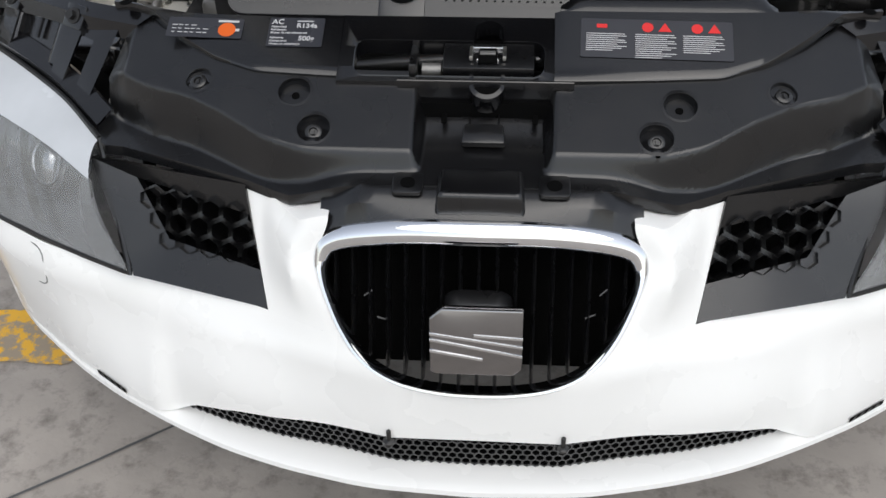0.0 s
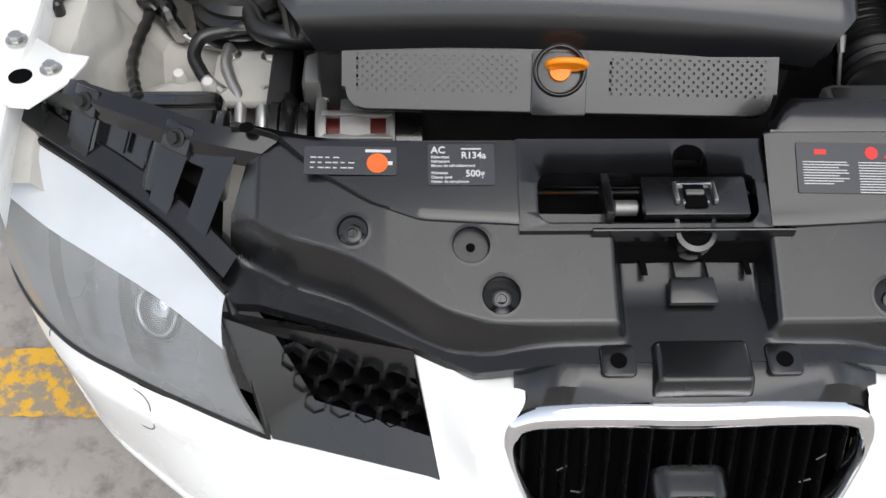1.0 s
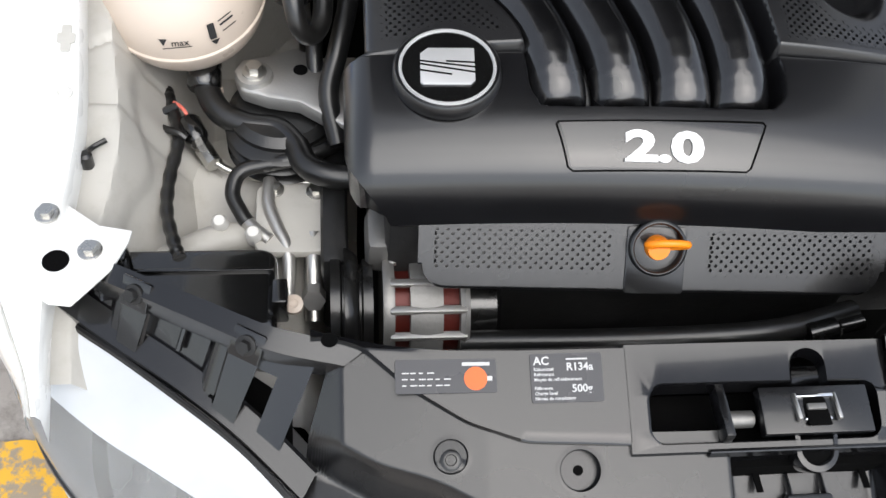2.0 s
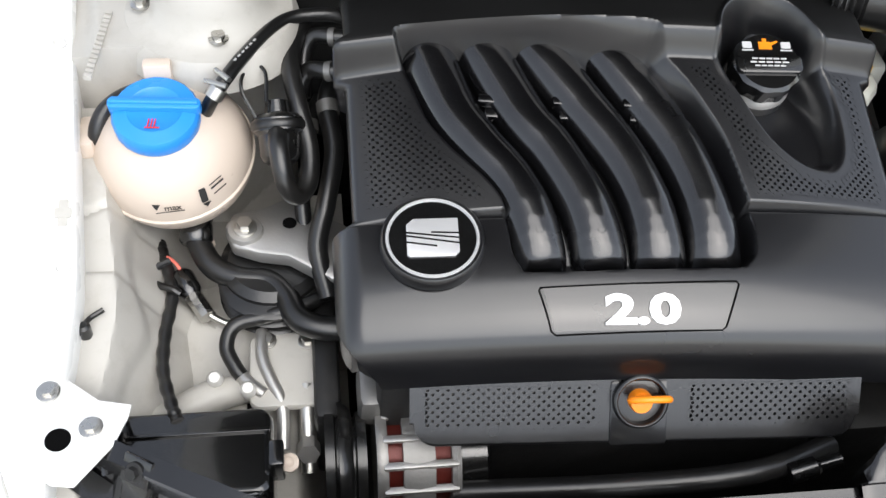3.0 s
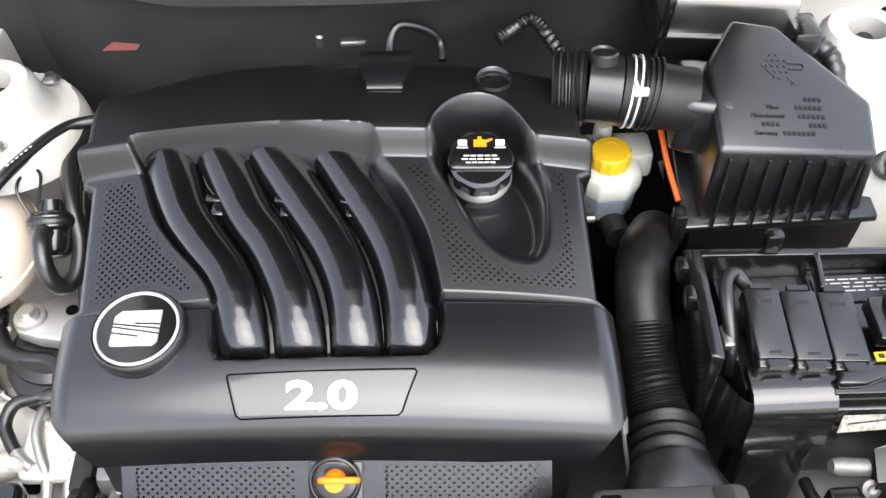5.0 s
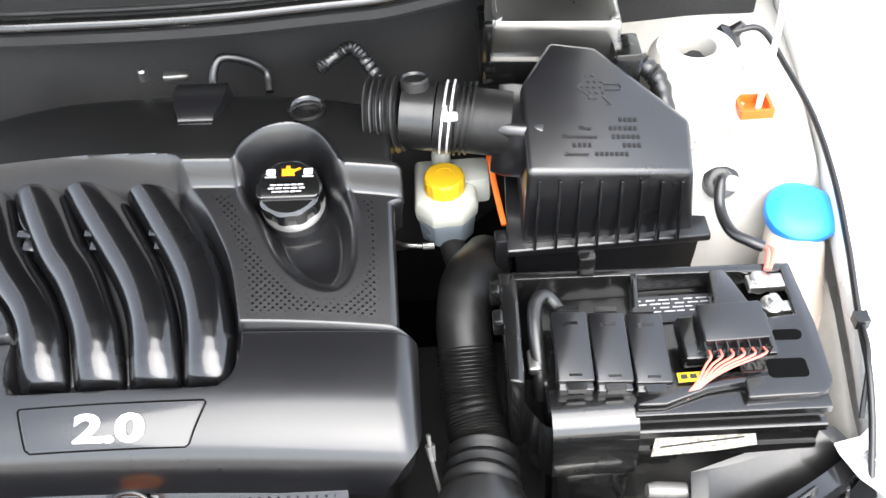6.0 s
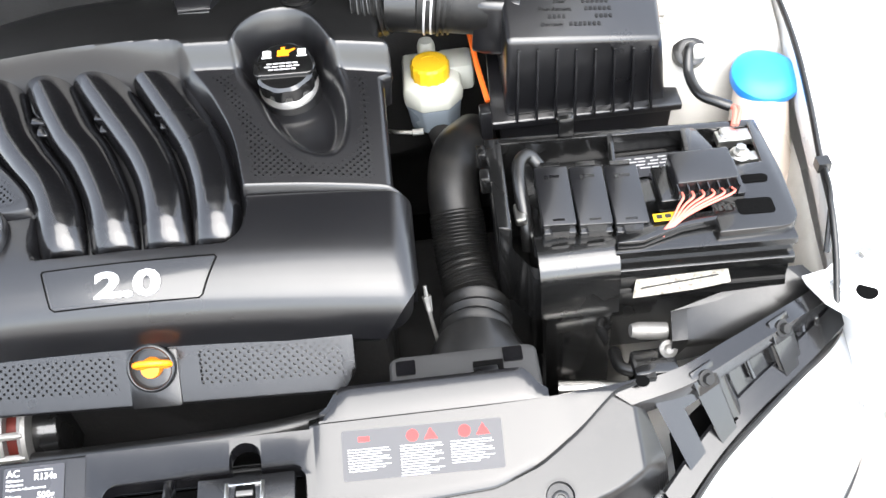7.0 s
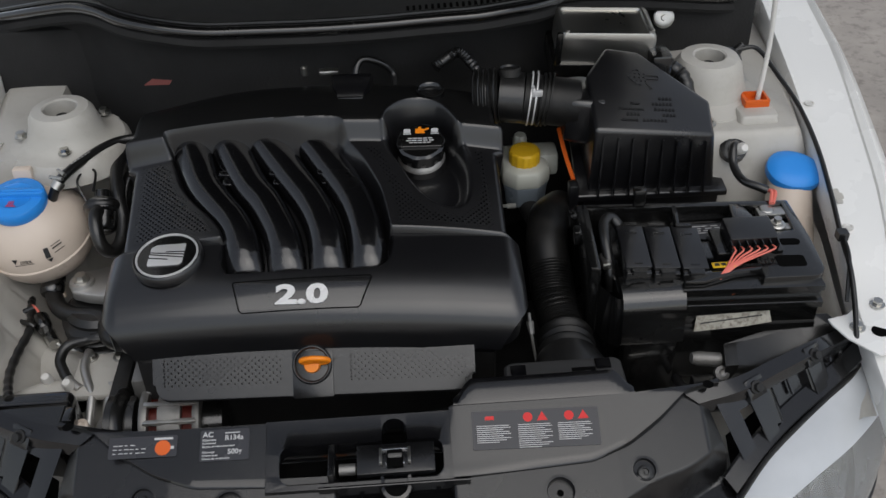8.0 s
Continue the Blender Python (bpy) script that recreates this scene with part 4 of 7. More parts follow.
def slot_frame():
    z = lambda y: 0.757 + 0.033 * clampf((y - 0.018) / 0.082, -0.2, 1.0)
    base = rounded(-0.152, 0.016, 0.066, 0.064, 0.013, 6)
    tongue = [(0.019, 0.064), (0.019, 0.076)] + [(0.002 + 0.017 * math.cos(radians(q)), 0.078 + 0.015 * math.sin(radians(q))) for q in range(15, 180, 15)] + [(-0.015, 0.076), (-0.015, 0.064)]
    k0 = max(range(len(base)), key=lambda i: (base[i][1] > 0.0639, base[i][0]))
    step = 1 if base[(k0 + 1) % len(base)][1] > 0.0639 else -1
    inner = [base[(k0 + 1 + i) % len(base)] for i in range(len(base))] if step > 0 else [base[(k0 - 1 - i) % len(base)] for i in range(len(base))]
    inner = inner[-1:] + tongue + inner[:-1]
    outer = [(x, 0.100) if y > 0.0600 else (x, 0.009) if y < 0.020 else (-0.171 if x < 0 else 0.079, y) for x, y in inner]
    outer = [(-0.171 if x < -0.145 and 0.05 < y else 0.079 if x > 0.06 and 0.05 < y else -0.171 if x < -0.145 else 0.079 if x > 0.06 else x, y) for x, y in outer]
    rim = [((a[0] + 11 * b[0]) / 12, (a[1] + 11 * b[1]) / 12) for a, b in zip(outer, inner)]
    return loft([[(x, y, z(y) - 0.03) for x, y in outer], [(x, y, z(y)) for x, y in outer], [(x, y, z(y)) for x, y in rim], [(x, y, z(y) + 0.0015) for x, y in inner], [(x, y, z(y) - 0.016) for x, y in inner]], closed=True)


part("slot_frame", slot_frame(), SHELF, carrier, "glossy black frame round the latch slot", angle=40)
part("slot_front_rail", strip(-0.100, 0.100, 0.006, 0.010, thick=0.010), SHELF, carrier)
# black block under the slot, its colour gives the deep shade
part("slot_well_shade", box(-0.045, 0.04, 0.715, 0.25, 0.075, 0.03), FELT_AND_SHADE, carrier)
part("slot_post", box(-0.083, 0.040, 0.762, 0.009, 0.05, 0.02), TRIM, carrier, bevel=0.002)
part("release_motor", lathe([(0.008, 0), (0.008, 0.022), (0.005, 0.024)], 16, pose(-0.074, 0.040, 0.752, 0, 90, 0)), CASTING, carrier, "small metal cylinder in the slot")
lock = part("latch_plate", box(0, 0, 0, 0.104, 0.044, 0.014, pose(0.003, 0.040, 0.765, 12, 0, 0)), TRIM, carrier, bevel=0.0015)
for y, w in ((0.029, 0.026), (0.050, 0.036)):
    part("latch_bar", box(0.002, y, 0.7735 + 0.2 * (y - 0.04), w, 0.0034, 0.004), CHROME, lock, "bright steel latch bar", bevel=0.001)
part("latch_claw", box(0.002, 0.0395, 0.7720, 0.022, 0.034, 0.004), FELT_AND_SHADE, lock, bevel=0.001)
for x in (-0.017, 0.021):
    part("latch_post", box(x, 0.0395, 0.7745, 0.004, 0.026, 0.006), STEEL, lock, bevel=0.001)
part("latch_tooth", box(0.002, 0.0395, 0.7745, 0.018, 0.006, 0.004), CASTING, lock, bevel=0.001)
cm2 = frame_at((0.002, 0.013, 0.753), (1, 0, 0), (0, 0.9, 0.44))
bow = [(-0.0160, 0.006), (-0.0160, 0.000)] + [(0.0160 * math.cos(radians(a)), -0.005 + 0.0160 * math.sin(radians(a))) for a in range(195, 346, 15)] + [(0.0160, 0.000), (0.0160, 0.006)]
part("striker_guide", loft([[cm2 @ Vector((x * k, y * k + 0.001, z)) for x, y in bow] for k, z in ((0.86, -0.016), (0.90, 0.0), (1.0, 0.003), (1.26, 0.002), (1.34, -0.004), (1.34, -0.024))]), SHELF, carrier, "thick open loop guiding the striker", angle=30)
# solid black filling in place of a deep shaded bore
part("guide_bore_shade", join(prism(bow, -0.020, -0.0005, cm2)), FELT_AND_SHADE, carrier)
# scoop wall for the air intake
rows = []
for x in np.linspace(0.085, 0.335, 30):
    k = sstep(0.085, 0.112, x) * sstep(0.335, 0.308, x)
    rows.append([(x, 0.097, 0.797), (x, 0.101, 0.801), (x, 0.104 + 0.022 * k, 0.799 + 0.014 * k), (x, 0.112 + 0.022 * k, 0.800 + 0.014 * k), (x, 0.116 + 0.022 * k, 0.75)])
part("scoop", loft(rows), SHELF, carrier)


def on_shelf(x, y, dz=0.0008):
    v = (y - shelf_front(abs(x))) / (shelf_rear(abs(x)) - shelf_front(abs(x)))
    return shelf_point(x, v) + Vector((0, 0, dz))


def sticker(x0, x1, y0, y1, mat, label, turn=0.0):
    """A sticker on the shelf, and the pose of its lower left corner."""
    o = on_shelf(x0, y0)
    u = on_shelf(x1, y0) - o
    w = on_shelf(x0, y1) - o
    m = frame_at(o, u, w) @ pose(0, 0, 0, 0, 0, turn)
    e = solo("sticker", prism(rounded(0, 0, x1 - x0, w.length, 0.002, 2), 0, 0.0005, m), mat, label, "sticker")
    return e, m, x1 - x0, w.length


def bar(e, m, x, y, w, h, mat=None, name="print_line"):
    part(name, prism([(x, y), (x + w, y), (x + w, y + h), (x, y + h)], 0.0006, 0.0009, m), mat or PRINT, e)


def write(e, m, text, x, y, size, mat=None, thick=0.0):
    part("lettering", moved(lettering(text, size, 0.0001, thick), m @ pose(x, y, 0.0008)), mat or PRINT, e)


e, m, w, h = sticker(-0.259, -0.193, 0.053, 0.094, STICKER, "dark grey air conditioning refrigerant sticker with white print")
write(e, m, "AC", 0.003, h - 0.010, 0.0105, thick=0.0002)
write(e, m, "R134a", 0.033, h - 0.0155, 0.0098, thick=0.0002)
write(e, m, "500g", 0.037, h - 0.035, 0.0098, thick=0.0002)
for k, t in enumerate(("Kältemittel", "Refrigerant", "Moyen de refroidissement")):
    write(e, m, t, 0.003, h - 0.0155 - 0.0046 * k, 0.0041, thick=0.00008)
for k, t in enumerate(("Füllmenge", "Charge level", "Niveau de remplissage")):
    write(e, m, t, 0.003, h - 0.0325 - 0.0046 * k, 0.0041, thick=0.00008)
bar(e, m, 0.033, h - 0.006, 0.02, 0.0014)
e, m, w, h = sticker(-0.381, -0.290, 0.063, 0.091, STICKER, "dark grey oil sticker with an orange and white emblem")
for k, q in enumerate((0.030, 0.052, 0.052)):
    for j in range(int(q / 0.0075)):
        bar(e, m, 0.006 + 0.0075 * j, h * 0.58 - 0.0055 * k, 0.0062 - 0.0012 * ((j + k) % 3), 0.0011)
bar(e, m, 0.060, h * 0.80, 0.025, 0.0030)
part("emblem", lathe([(0.0105, 0), (0.0105, 0.0004), (0, 0.0004)], 28, m @ pose(0.072, h * 0.42, 0.0006)), EMBER, e, "orange disc")
bar(e, m, 0.065, h * 0.42 - 0.002, 0.022, 0.004, name="emblem_band")
e, m, w, h = sticker(0.107, 0.279, 0.042, 0.088, STICKER, "dark grey warning sticker with red symbols and white print", -1.2)
for cx, rows_n in ((0.006, 3), (0.062, 4), (0.116, 3)):
    for k in range(rows_n):
        for j in range(3):
            bar(e, m, cx, h * (0.60 - 0.16 * k) - 0.0028 * j, (0.044, 0.046, 0.036)[j] if k < 2 else (0.046, 0.04, 0.03)[j], 0.0009)
part("red_symbol", prism([(0.018, h * 0.76), (0.03, h * 0.76), (0.03, h * 0.86), (0.018, h * 0.86)], 0.0006, 0.0009, m), REDINK, e)
for cx in (0.076, 0.132):
    part("red_symbol", lathe([(0.0065, 0), (0.0065, 0.0003), (0, 0.0003)], 20, m @ pose(cx, h * 0.80, 0.0006)), REDINK, e)
    part("red_symbol", prism([(cx + 0.012, h * 0.70), (cx + 0.027, h * 0.70), (cx + 0.0195, h * 0.93)], 0.0006, 0.0009, m), REDINK, e)

for s in (-1, 1):
    inner = [(0.40, 0.108, 0.789), (0.48, 0.126, 0.789), (0.55, 0.160, 0.788), (0.62, 0.199, 0.781), (0.67, 0.235, 0.764), (0.715, 0.27, 0.755)]
    outer = [(0.425, 0.094, 0.776), (0.492, 0.110, 0.780), (0.562, 0.145, 0.780), (0.632, 0.185, 0.774), (0.682, 0.22, 0.758), (0.725, 0.255, 0.750)]
    low = [(0.462, 0.010, 0.685), (0.52, 0.066, 0.703), (0.58, 0.114, 0.714), (0.64, 0.157, 0.721), (0.68, 0.187, 0.725), (0.72, 0.222, 0.725)]
    si, so, sl = spline(inner, 8), spline(outer, 8), spline(low, 8)
    arm = part("carrier_arm", sided(loft([[a + Vector((0, 0.002, -0.03)), a, b, b + Vector((0.002, -0.002, -0.02))] for a, b in zip(si, so)]), s), SHELF, carrier, "ribbed black arm above the headlight")
    part("lamp_rail", sided(loft([[p + Vector((-0.012, 0.020, 0.012)), p + Vector((-0.010, 0.016, 0.014)), p + Vector((0, 0, 0.006)), p + Vector((0.003, -0.004, 0.004)), p + Vector((0.003, -0.004, -0.006))] for p in sl]), s), SHELF, arm)
    def arm_at(u, v, lift=0.0):
        q = u * (len(si) - 1)
        i = min(int(q), len(si) - 2)
        a, b = si[i].lerp(si[i + 1], q - i), sl[i].lerp(sl[i + 1], q - i)
        return a.lerp(b, v) + Vector((-0.25, -0.45, 0.85)) * lift

    us, vs = np.linspace(0.10, 1.0, 91), np.linspace(0.02, 1.0, 50)

    def pocket(u, v):
        return -0.014 * sstep(0.335, 0.350, u) * sstep(0.525, 0.510, u) * sstep(0.20 + 1.2 * max(0.0, u - 0.42), 0.26 + 1.2 * max(0.0, u - 0.42), v) - 0.010 * sstep(0.63, 0.645, u) * sstep(0.35, 0.42, v)

    web, cells4 = loft([[arm_at(u, v, pocket(u, v)) for v in vs] for u in us])
    holes = ((0.355, 0.515, 0.66, 0.92), (0.165, 0.232, 0.38, 0.93), (0.68, 0.86, 0.62, 0.92))
    keep = []
    for k, q in enumerate(cells4):
        u, v = us[k // (len(vs) - 1)], vs[k % (len(vs) - 1)]
        if not any(a < u < b and c < v < d for a, b, c, d in holes):
            keep.append(q)
    part("arm_plate", sided((web, keep), s), SHELF, arm, "moulded plate with openings above the headlight", angle=30)
    for uc, vc in ((0.570, 0.36), (0.265, 0.34)):
        leg = [[arm_at(uc + du * (1 - 0.25 * v), v, dz) for du, dz in ((-0.048, 0.0), (-0.044, 0.005), (0.044, 0.005), (0.048, 0.0))] for v in np.linspace(0.10, 0.99, 10)]
        part("lamp_bracket", sided(loft(leg), s), SHELF, arm)
        pm = frame_at(arm_at(uc, vc - 0.10, 0.005), arm_at(uc + 0.03, vc - 0.10) - arm_at(uc, vc - 0.10), arm_at(uc, vc - 0.2) - arm_at(uc, vc))
        part("bracket_pad", sided(prism(rounded(-0.016, -0.015, 0.016, 0.015, 0.002, 2), 0, 0.004, pm), s), SHELF, arm, bevel=0.001)
        part("screw", sided(bolt(0.0065, 0.009, pm @ pose(0, 0, 0.004)), s), DARK, arm, "dark hexagon screw on a square pad")
    part("pocket_rib", sided(tube([arm_at(0.425, v, -0.006) for v in (0.22, 0.4, 0.64)], 0.003, 6, 4), s), SHELF, arm)
    part("edge_mark", sided(tube([arm_at(0.30, 0.95, 0.0015), arm_at(0.30, 0.90, 0.0015), arm_at(0.315, 0.90, 0.0015)], 0.0012, 6, 2), s), FELT_AND_SHADE, arm)
    part("loop_rib", sided(tube([arm_at(u, v, -0.005) for u, v in ((0.68, 0.55), (0.70, 0.38), (0.76, 0.36), (0.79, 0.50), (0.77, 0.62))], 0.004, 8, 6), s), SHELF, arm)
    # both holes here are black patches, with shade painted instead of depth
    part("round_hole", sided(lathe([(0.0075, 0), (0.0075, 0.0006), (0, 0.0006)], 20, pose(0.438, 0.107, shelf_point(0.438, 0.6).z + 0.0015)), s), FELT_AND_SHADE, arm)
    part("oval_hole", sided(prism(rounded(-0.010, -0.006, 0.010, 0.006, 0.0055), 0, 0.0008, frame_at(arm_at(0.46, 0.15, 0.001), arm_at(0.48, 0.15) - arm_at(0.46, 0.15), arm_at(0.46, 0.10) - arm_at(0.46, 0.2))), s), FELT_AND_SHADE, arm)
    # black sheet under the arm plate, shade painted behind its openings
    part("arm_gap_shade", sided(loft([[(0.474, 0.03, 0.660), (0.474, 0.10, 0.700)], [(0.60, 0.14, 0.690), (0.59, 0.19, 0.700)], [(0.70, 0.23, 0.700), (0.69, 0.27, 0.70)]]), s), FELT_AND_SHADE, arm)

# ---- engine cover ----
# plan coordinates: x across, v back along the cover, which stands slightly askew in the bay
front_line = ([0.228, 0.2285, 0.231, 0.235, 0.2415, 0.25, 0.265, 0.282, 0.30, 0.335, 0.385], [0.803, 0.818, 0.834, 0.848, 0.860, 0.8700, 0.8795, 0.8875, 0.8935, 0.8995, 0.9045])
rear_line = ([0.53, 0.548, 0.556, 0.565, 0.60, 0.635, 0.67, 0.69, 0.70], [0.990, 0.996, 1.000, 1.002, 1.006, 1.006, 1.000, 0.985, 0.960])
RECESS = [(-0.2242, 0.2995), (-0.12, 0.3010), (-0.020, 0.3030), (-0.0030, 0.3085), (0.0075, 0.3200), (0.0125, 0.3380), (0.0150, 0.357), (0.0135, 0.372), (0.0105, 0.392), (0.0075, 0.412), (0.0002, 0.4474), (-0.0132, 0.4795), (-0.0300, 0.5126), (-0.0480, 0.5390), (-0.0540, 0.5500), (-0.0680, 0.5605), (-0.12, 0.5628), (-0.20, 0.5630), (-0.28, 0.5615), (-0.338, 0.5600), (-0.3470, 0.5540), (-0.3465, 0.5440), (-0.3386, 0.5300), (-0.3307, 0.5090), (-0.3177, 0.4741), (-0.2941, 0.4397), (-0.2650, 0.4070), (-0.2490, 0.3820), (-0.2455, 0.3550), (-0.2443, 0.3246), (-0.2380, 0.3080)]
BOWL = [(0.104, 0.4155), (0.122, 0.4185), (0.135, 0.4320), (0.1425, 0.4550), (0.1445, 0.4850), (0.1420, 0.5130), (0.1340, 0.5390), (0.1230, 0.5620), (0.1120, 0.5830), (0.0950, 0.6020), (0.0690, 0.6095), (0.0420, 0.6010), (0.0200, 0.5800), (0.0095, 0.5560), (0.0120, 0.5300), (0.0270, 0.4980), (0.0420, 0.4660), (0.0600, 0.4400), (0.0820, 0.4220)]


def within(poly, x, y):
    """Signed distance to a closed outline, positive inside."""
    x, y = np.asarray(x, float), np.asarray(y, float)
    best, odd = np.full(x.shape, 9.0), np.zeros(x.shape, bool)
    for (ax, ay), (bx, by) in zip(poly, poly[1:] + poly[:1]):
        dx, dy = bx - ax, by - ay
        t = np.clip(((x - ax) * dx + (y - ay) * dy) / (dx * dx + dy * dy), 0, 1)
        best = np.minimum(best, np.hypot(x - ax - t * dx, y - ay - t * dy))
        if dy:
            odd ^= ((ay > y) != (by > y)) & (x < dx * (y - ay) / dy + ax)
    return np.where(odd, best, -best)


def rounded_outline(poly, steps=5):
    """A smooth closed line through the given corners."""
    wrap = [Vector((x, y, 0)) for x, y in poly[-2:] + poly + poly[:2]]
    line = spline(wrap, steps)
    return [(p.x, p.y) for p in line[2 * steps:(2 + len(poly)) * steps]]


RECESS_LINE, BOWL_LINE = rounded_outline(RECESS, 3), rounded_outline(BOWL)


def ease(a, b, v):
    q = np.clip((v - a) / (b - a), 0, 1)
    return q * q * (3 - 2 * q)


def step_line(x):
    return 0.367 + 0.012 * np.clip((np.asarray(x) + 0.25) / 0.43, 0, 1)


def shoulder_line(x):
    return 0.5325 + 0.02 * (np.asarray(x) + 0.35)


def cover_height(x, v):
    x, v = np.asarray(x, float), np.asarray(v, float)
    across = (x + 0.10) ** 2
    front = sum(np.interp(v + q * np.clip((v - 0.229) / 0.03, 0, 1), *front_line) for q in np.linspace(-0.014, 0.014, 9)) / 9 - 0.20 * across
    middle = 0.918 + 0.31 * (v - 0.38) - 0.36 * across
    rear = sum(np.interp(v - 0.0205 * (x + 0.10) + q * np.clip((v - 0.55) / 0.03, 0, 1), *rear_line) for q in np.linspace(-0.012, 0.012, 7)) / 7 - 0.30 * across
    st, sh = step_line(x), shoulder_line(x)
    z = front + (middle - front) * ease(st - 0.0008, st + 0.0030, v)
    z = z - 0.0035 * np.exp(-((v - st + 0.0010) / 0.0016) ** 2)
    k = np.clip((v - sh) / 0.0145, 0, 1)
    z = z + (rear - z) * (0.25 * k + 0.75 * ease(0, 1, k))
    d = within(RECESS_LINE, x, v)
    floor = np.interp(v, [0.300, 0.330, 0.360, 0.45, 0.55, 0.57], [0.858, 0.860, 0.872, 0.902, 0.932, 0.938])
    wall = 0.009 + 0.016 * ease(-0.20, -0.06, x) * ease(0.49, 0.54, v) + 0.004 * ease(0.45, 0.53, v)
    q = np.clip(d / wall, 0, 1)
    z = np.where(d > 0, z + (floor - z) * (0.45 * q + 0.55 * ease(0, 1, q)), z)
    d = within(BOWL_LINE, x, v)
    z = z + 0.0045 * np.exp(-((d + 0.0025) / 0.0030) ** 2) * ease(0.50, 0.56, v)
    return z + (np.minimum(z, 0.900 + 0.06 * (v - 0.42)) - z) * ease(-0.001, 0.024, d)


def cover_place(x, v, dz=0.0):
    return Vector((x, v - 0.0526 * (x + 0.108), float(cover_height(x, v)) + dz))


PANEL_L = [(-0.386, 0.527), (-0.343, 0.529), (-0.334, 0.505), (-0.322, 0.472), (-0.299, 0.437), (-0.270, 0.404), (-0.257, 0.388), (-0.254, 0.3745), (-0.386, 0.3745)]
PANEL_R = [(-0.040, 0.5355), (0.173, 0.5405), (0.171, 0.3855), (0.0175, 0.3805), (0.0155, 0.410), (0.0075, 0.450), (-0.006, 0.482), (-0.022, 0.513)]


def dimple_field(side, x, v):
    """How far a place lies inside a dimpled field."""
    if side < 0:
        return np.minimum(within(PANEL_L, x, v), np.hypot(x + 0.322, v - 0.334) - 0.0545)
    return np.minimum(within(PANEL_R, x, v), -within(BOWL, x, v) - 0.0075)


def cover_grid():
    nx, ny = 440, 350
    u, w = np.meshgrid(np.linspace(0, 1, nx + 1), np.linspace(0.228, 0.700, ny + 1))
    wide = ease(0.006, -0.002, w - 0.373)
    flare = ease(0.008, 0.0, np.abs(w - 0.5455) - 0.010)
    xl = -0.400 - 0.0215 * wide - 0.012 * flare
    xr = 0.188 + 0.0190 * wide + 0.012 * flare
    x = xl + (xr - xl) * u
    v = w + (step_line(x) - 0.373) * ease(0.30, 0.36, w) * ease(0.46, 0.39, w) + (shoulder_line(x) - 0.5375) * ease(0.46, 0.52, w) * ease(0.66, 0.57, w)
    R = 0.046
    ex, ey = np.minimum(x - xl, xr - x), v - 0.228
    a, b = np.clip(1 - ex / R, 0, 1), np.clip(1 - ey / R, 0, 1)
    na, nb = a * np.sqrt(1 - b * b / 2), b * np.sqrt(1 - a * a / 2)
    corner = (ex < R) & (ey < R)
    x = np.where(corner, np.where(u < 0.5, xl + R - na * R, xr - R + na * R), x)
    v = np.where(corner, 0.228 + R - nb * R, v)
    z = cover_height(x, v)
    e = np.minimum(x - xl, xr - x)
    r = 0.009 + 0.019 * wide
    z = z - np.where(e < r, (r - np.sqrt(np.maximum(0, r * r - (r - e) ** 2))) * 0.95, 0)
    back = np.where(v > 0.56, 0.56 + (v - 0.56) * (1 - 0.26 * ease(-0.20, -0.42, x) - 0.10 * ease(0.08, 0.20, x)), v)
    return x, v, back - 0.0526 * (x + 0.108), z


engine_cover = thing("engine_cover", (-0.108, 0.46, 0.78), "black plastic engine cover with four moulded intake runners", "engine cover")
gx, gv, gy, gz0 = cover_grid()
n_rows, n_cols = gx.shape
cover_points = [Vector(q) for q in zip(gx.ravel().tolist(), gy.ravel().tolist(), gz0.ravel().tolist())]
mx, mv = (gx[1:, 1:] + gx[:-1, :-1]) / 2, (gv[1:, 1:] + gv[:-1, :-1]) / 2
is_rear = (mv > shoulder_line(mx) + 0.0150) & (within(RECESS_LINE, mx, mv) < 0) & (within(BOWL_LINE, mx, mv) < -0.004)
is_cut = np.maximum(dimple_field(-1, mx, mv), dimple_field(1, mx, mv)) > 0.0080
quads = {0: [], 1: []}
for j in range(n_rows - 1):
    for i in range(n_cols - 1):
        if not is_cut[j, i]:
            o = j * n_cols + i
            quads[int(is_rear[j, i])].append([o, o + 1, o + n_cols + 1, o + n_cols])


def cover_skirt():
    ring = [i for i in range(n_cols)] + [j * n_cols + n_cols - 1 for j in range(1, n_rows)] + [(n_rows - 1) * n_cols + i for i in range(n_cols - 2, -1, -1)] + [j * n_cols for j in range(n_rows - 2, 0, -1)]
    feet = [cover_points[i] for i in ring]
    c = Vector((-0.108, 0.46, 0))
    rows = [feet]
    for k1, grow in ((0.05, -0.003), (0.35, -0.008), (1.0, -0.012), (1.1, -0.03)):
        row = []
        for q in feet:
            k = (Vector((q.x, q.y, 0)) - c).normalized()
            foot = min(q.z - 0.012, 0.790 + 0.10 * sstep(0.34, 0.48, q.y))
            lim = 1.0 if q.y < 0.26 else 0.45
            row.append(Vector((q.x + k.x * grow * lim, q.y + k.y * grow * lim, q.z + (foot - q.z) * k1)))
        rows.append(row)
    return loft(rows, closed=True)


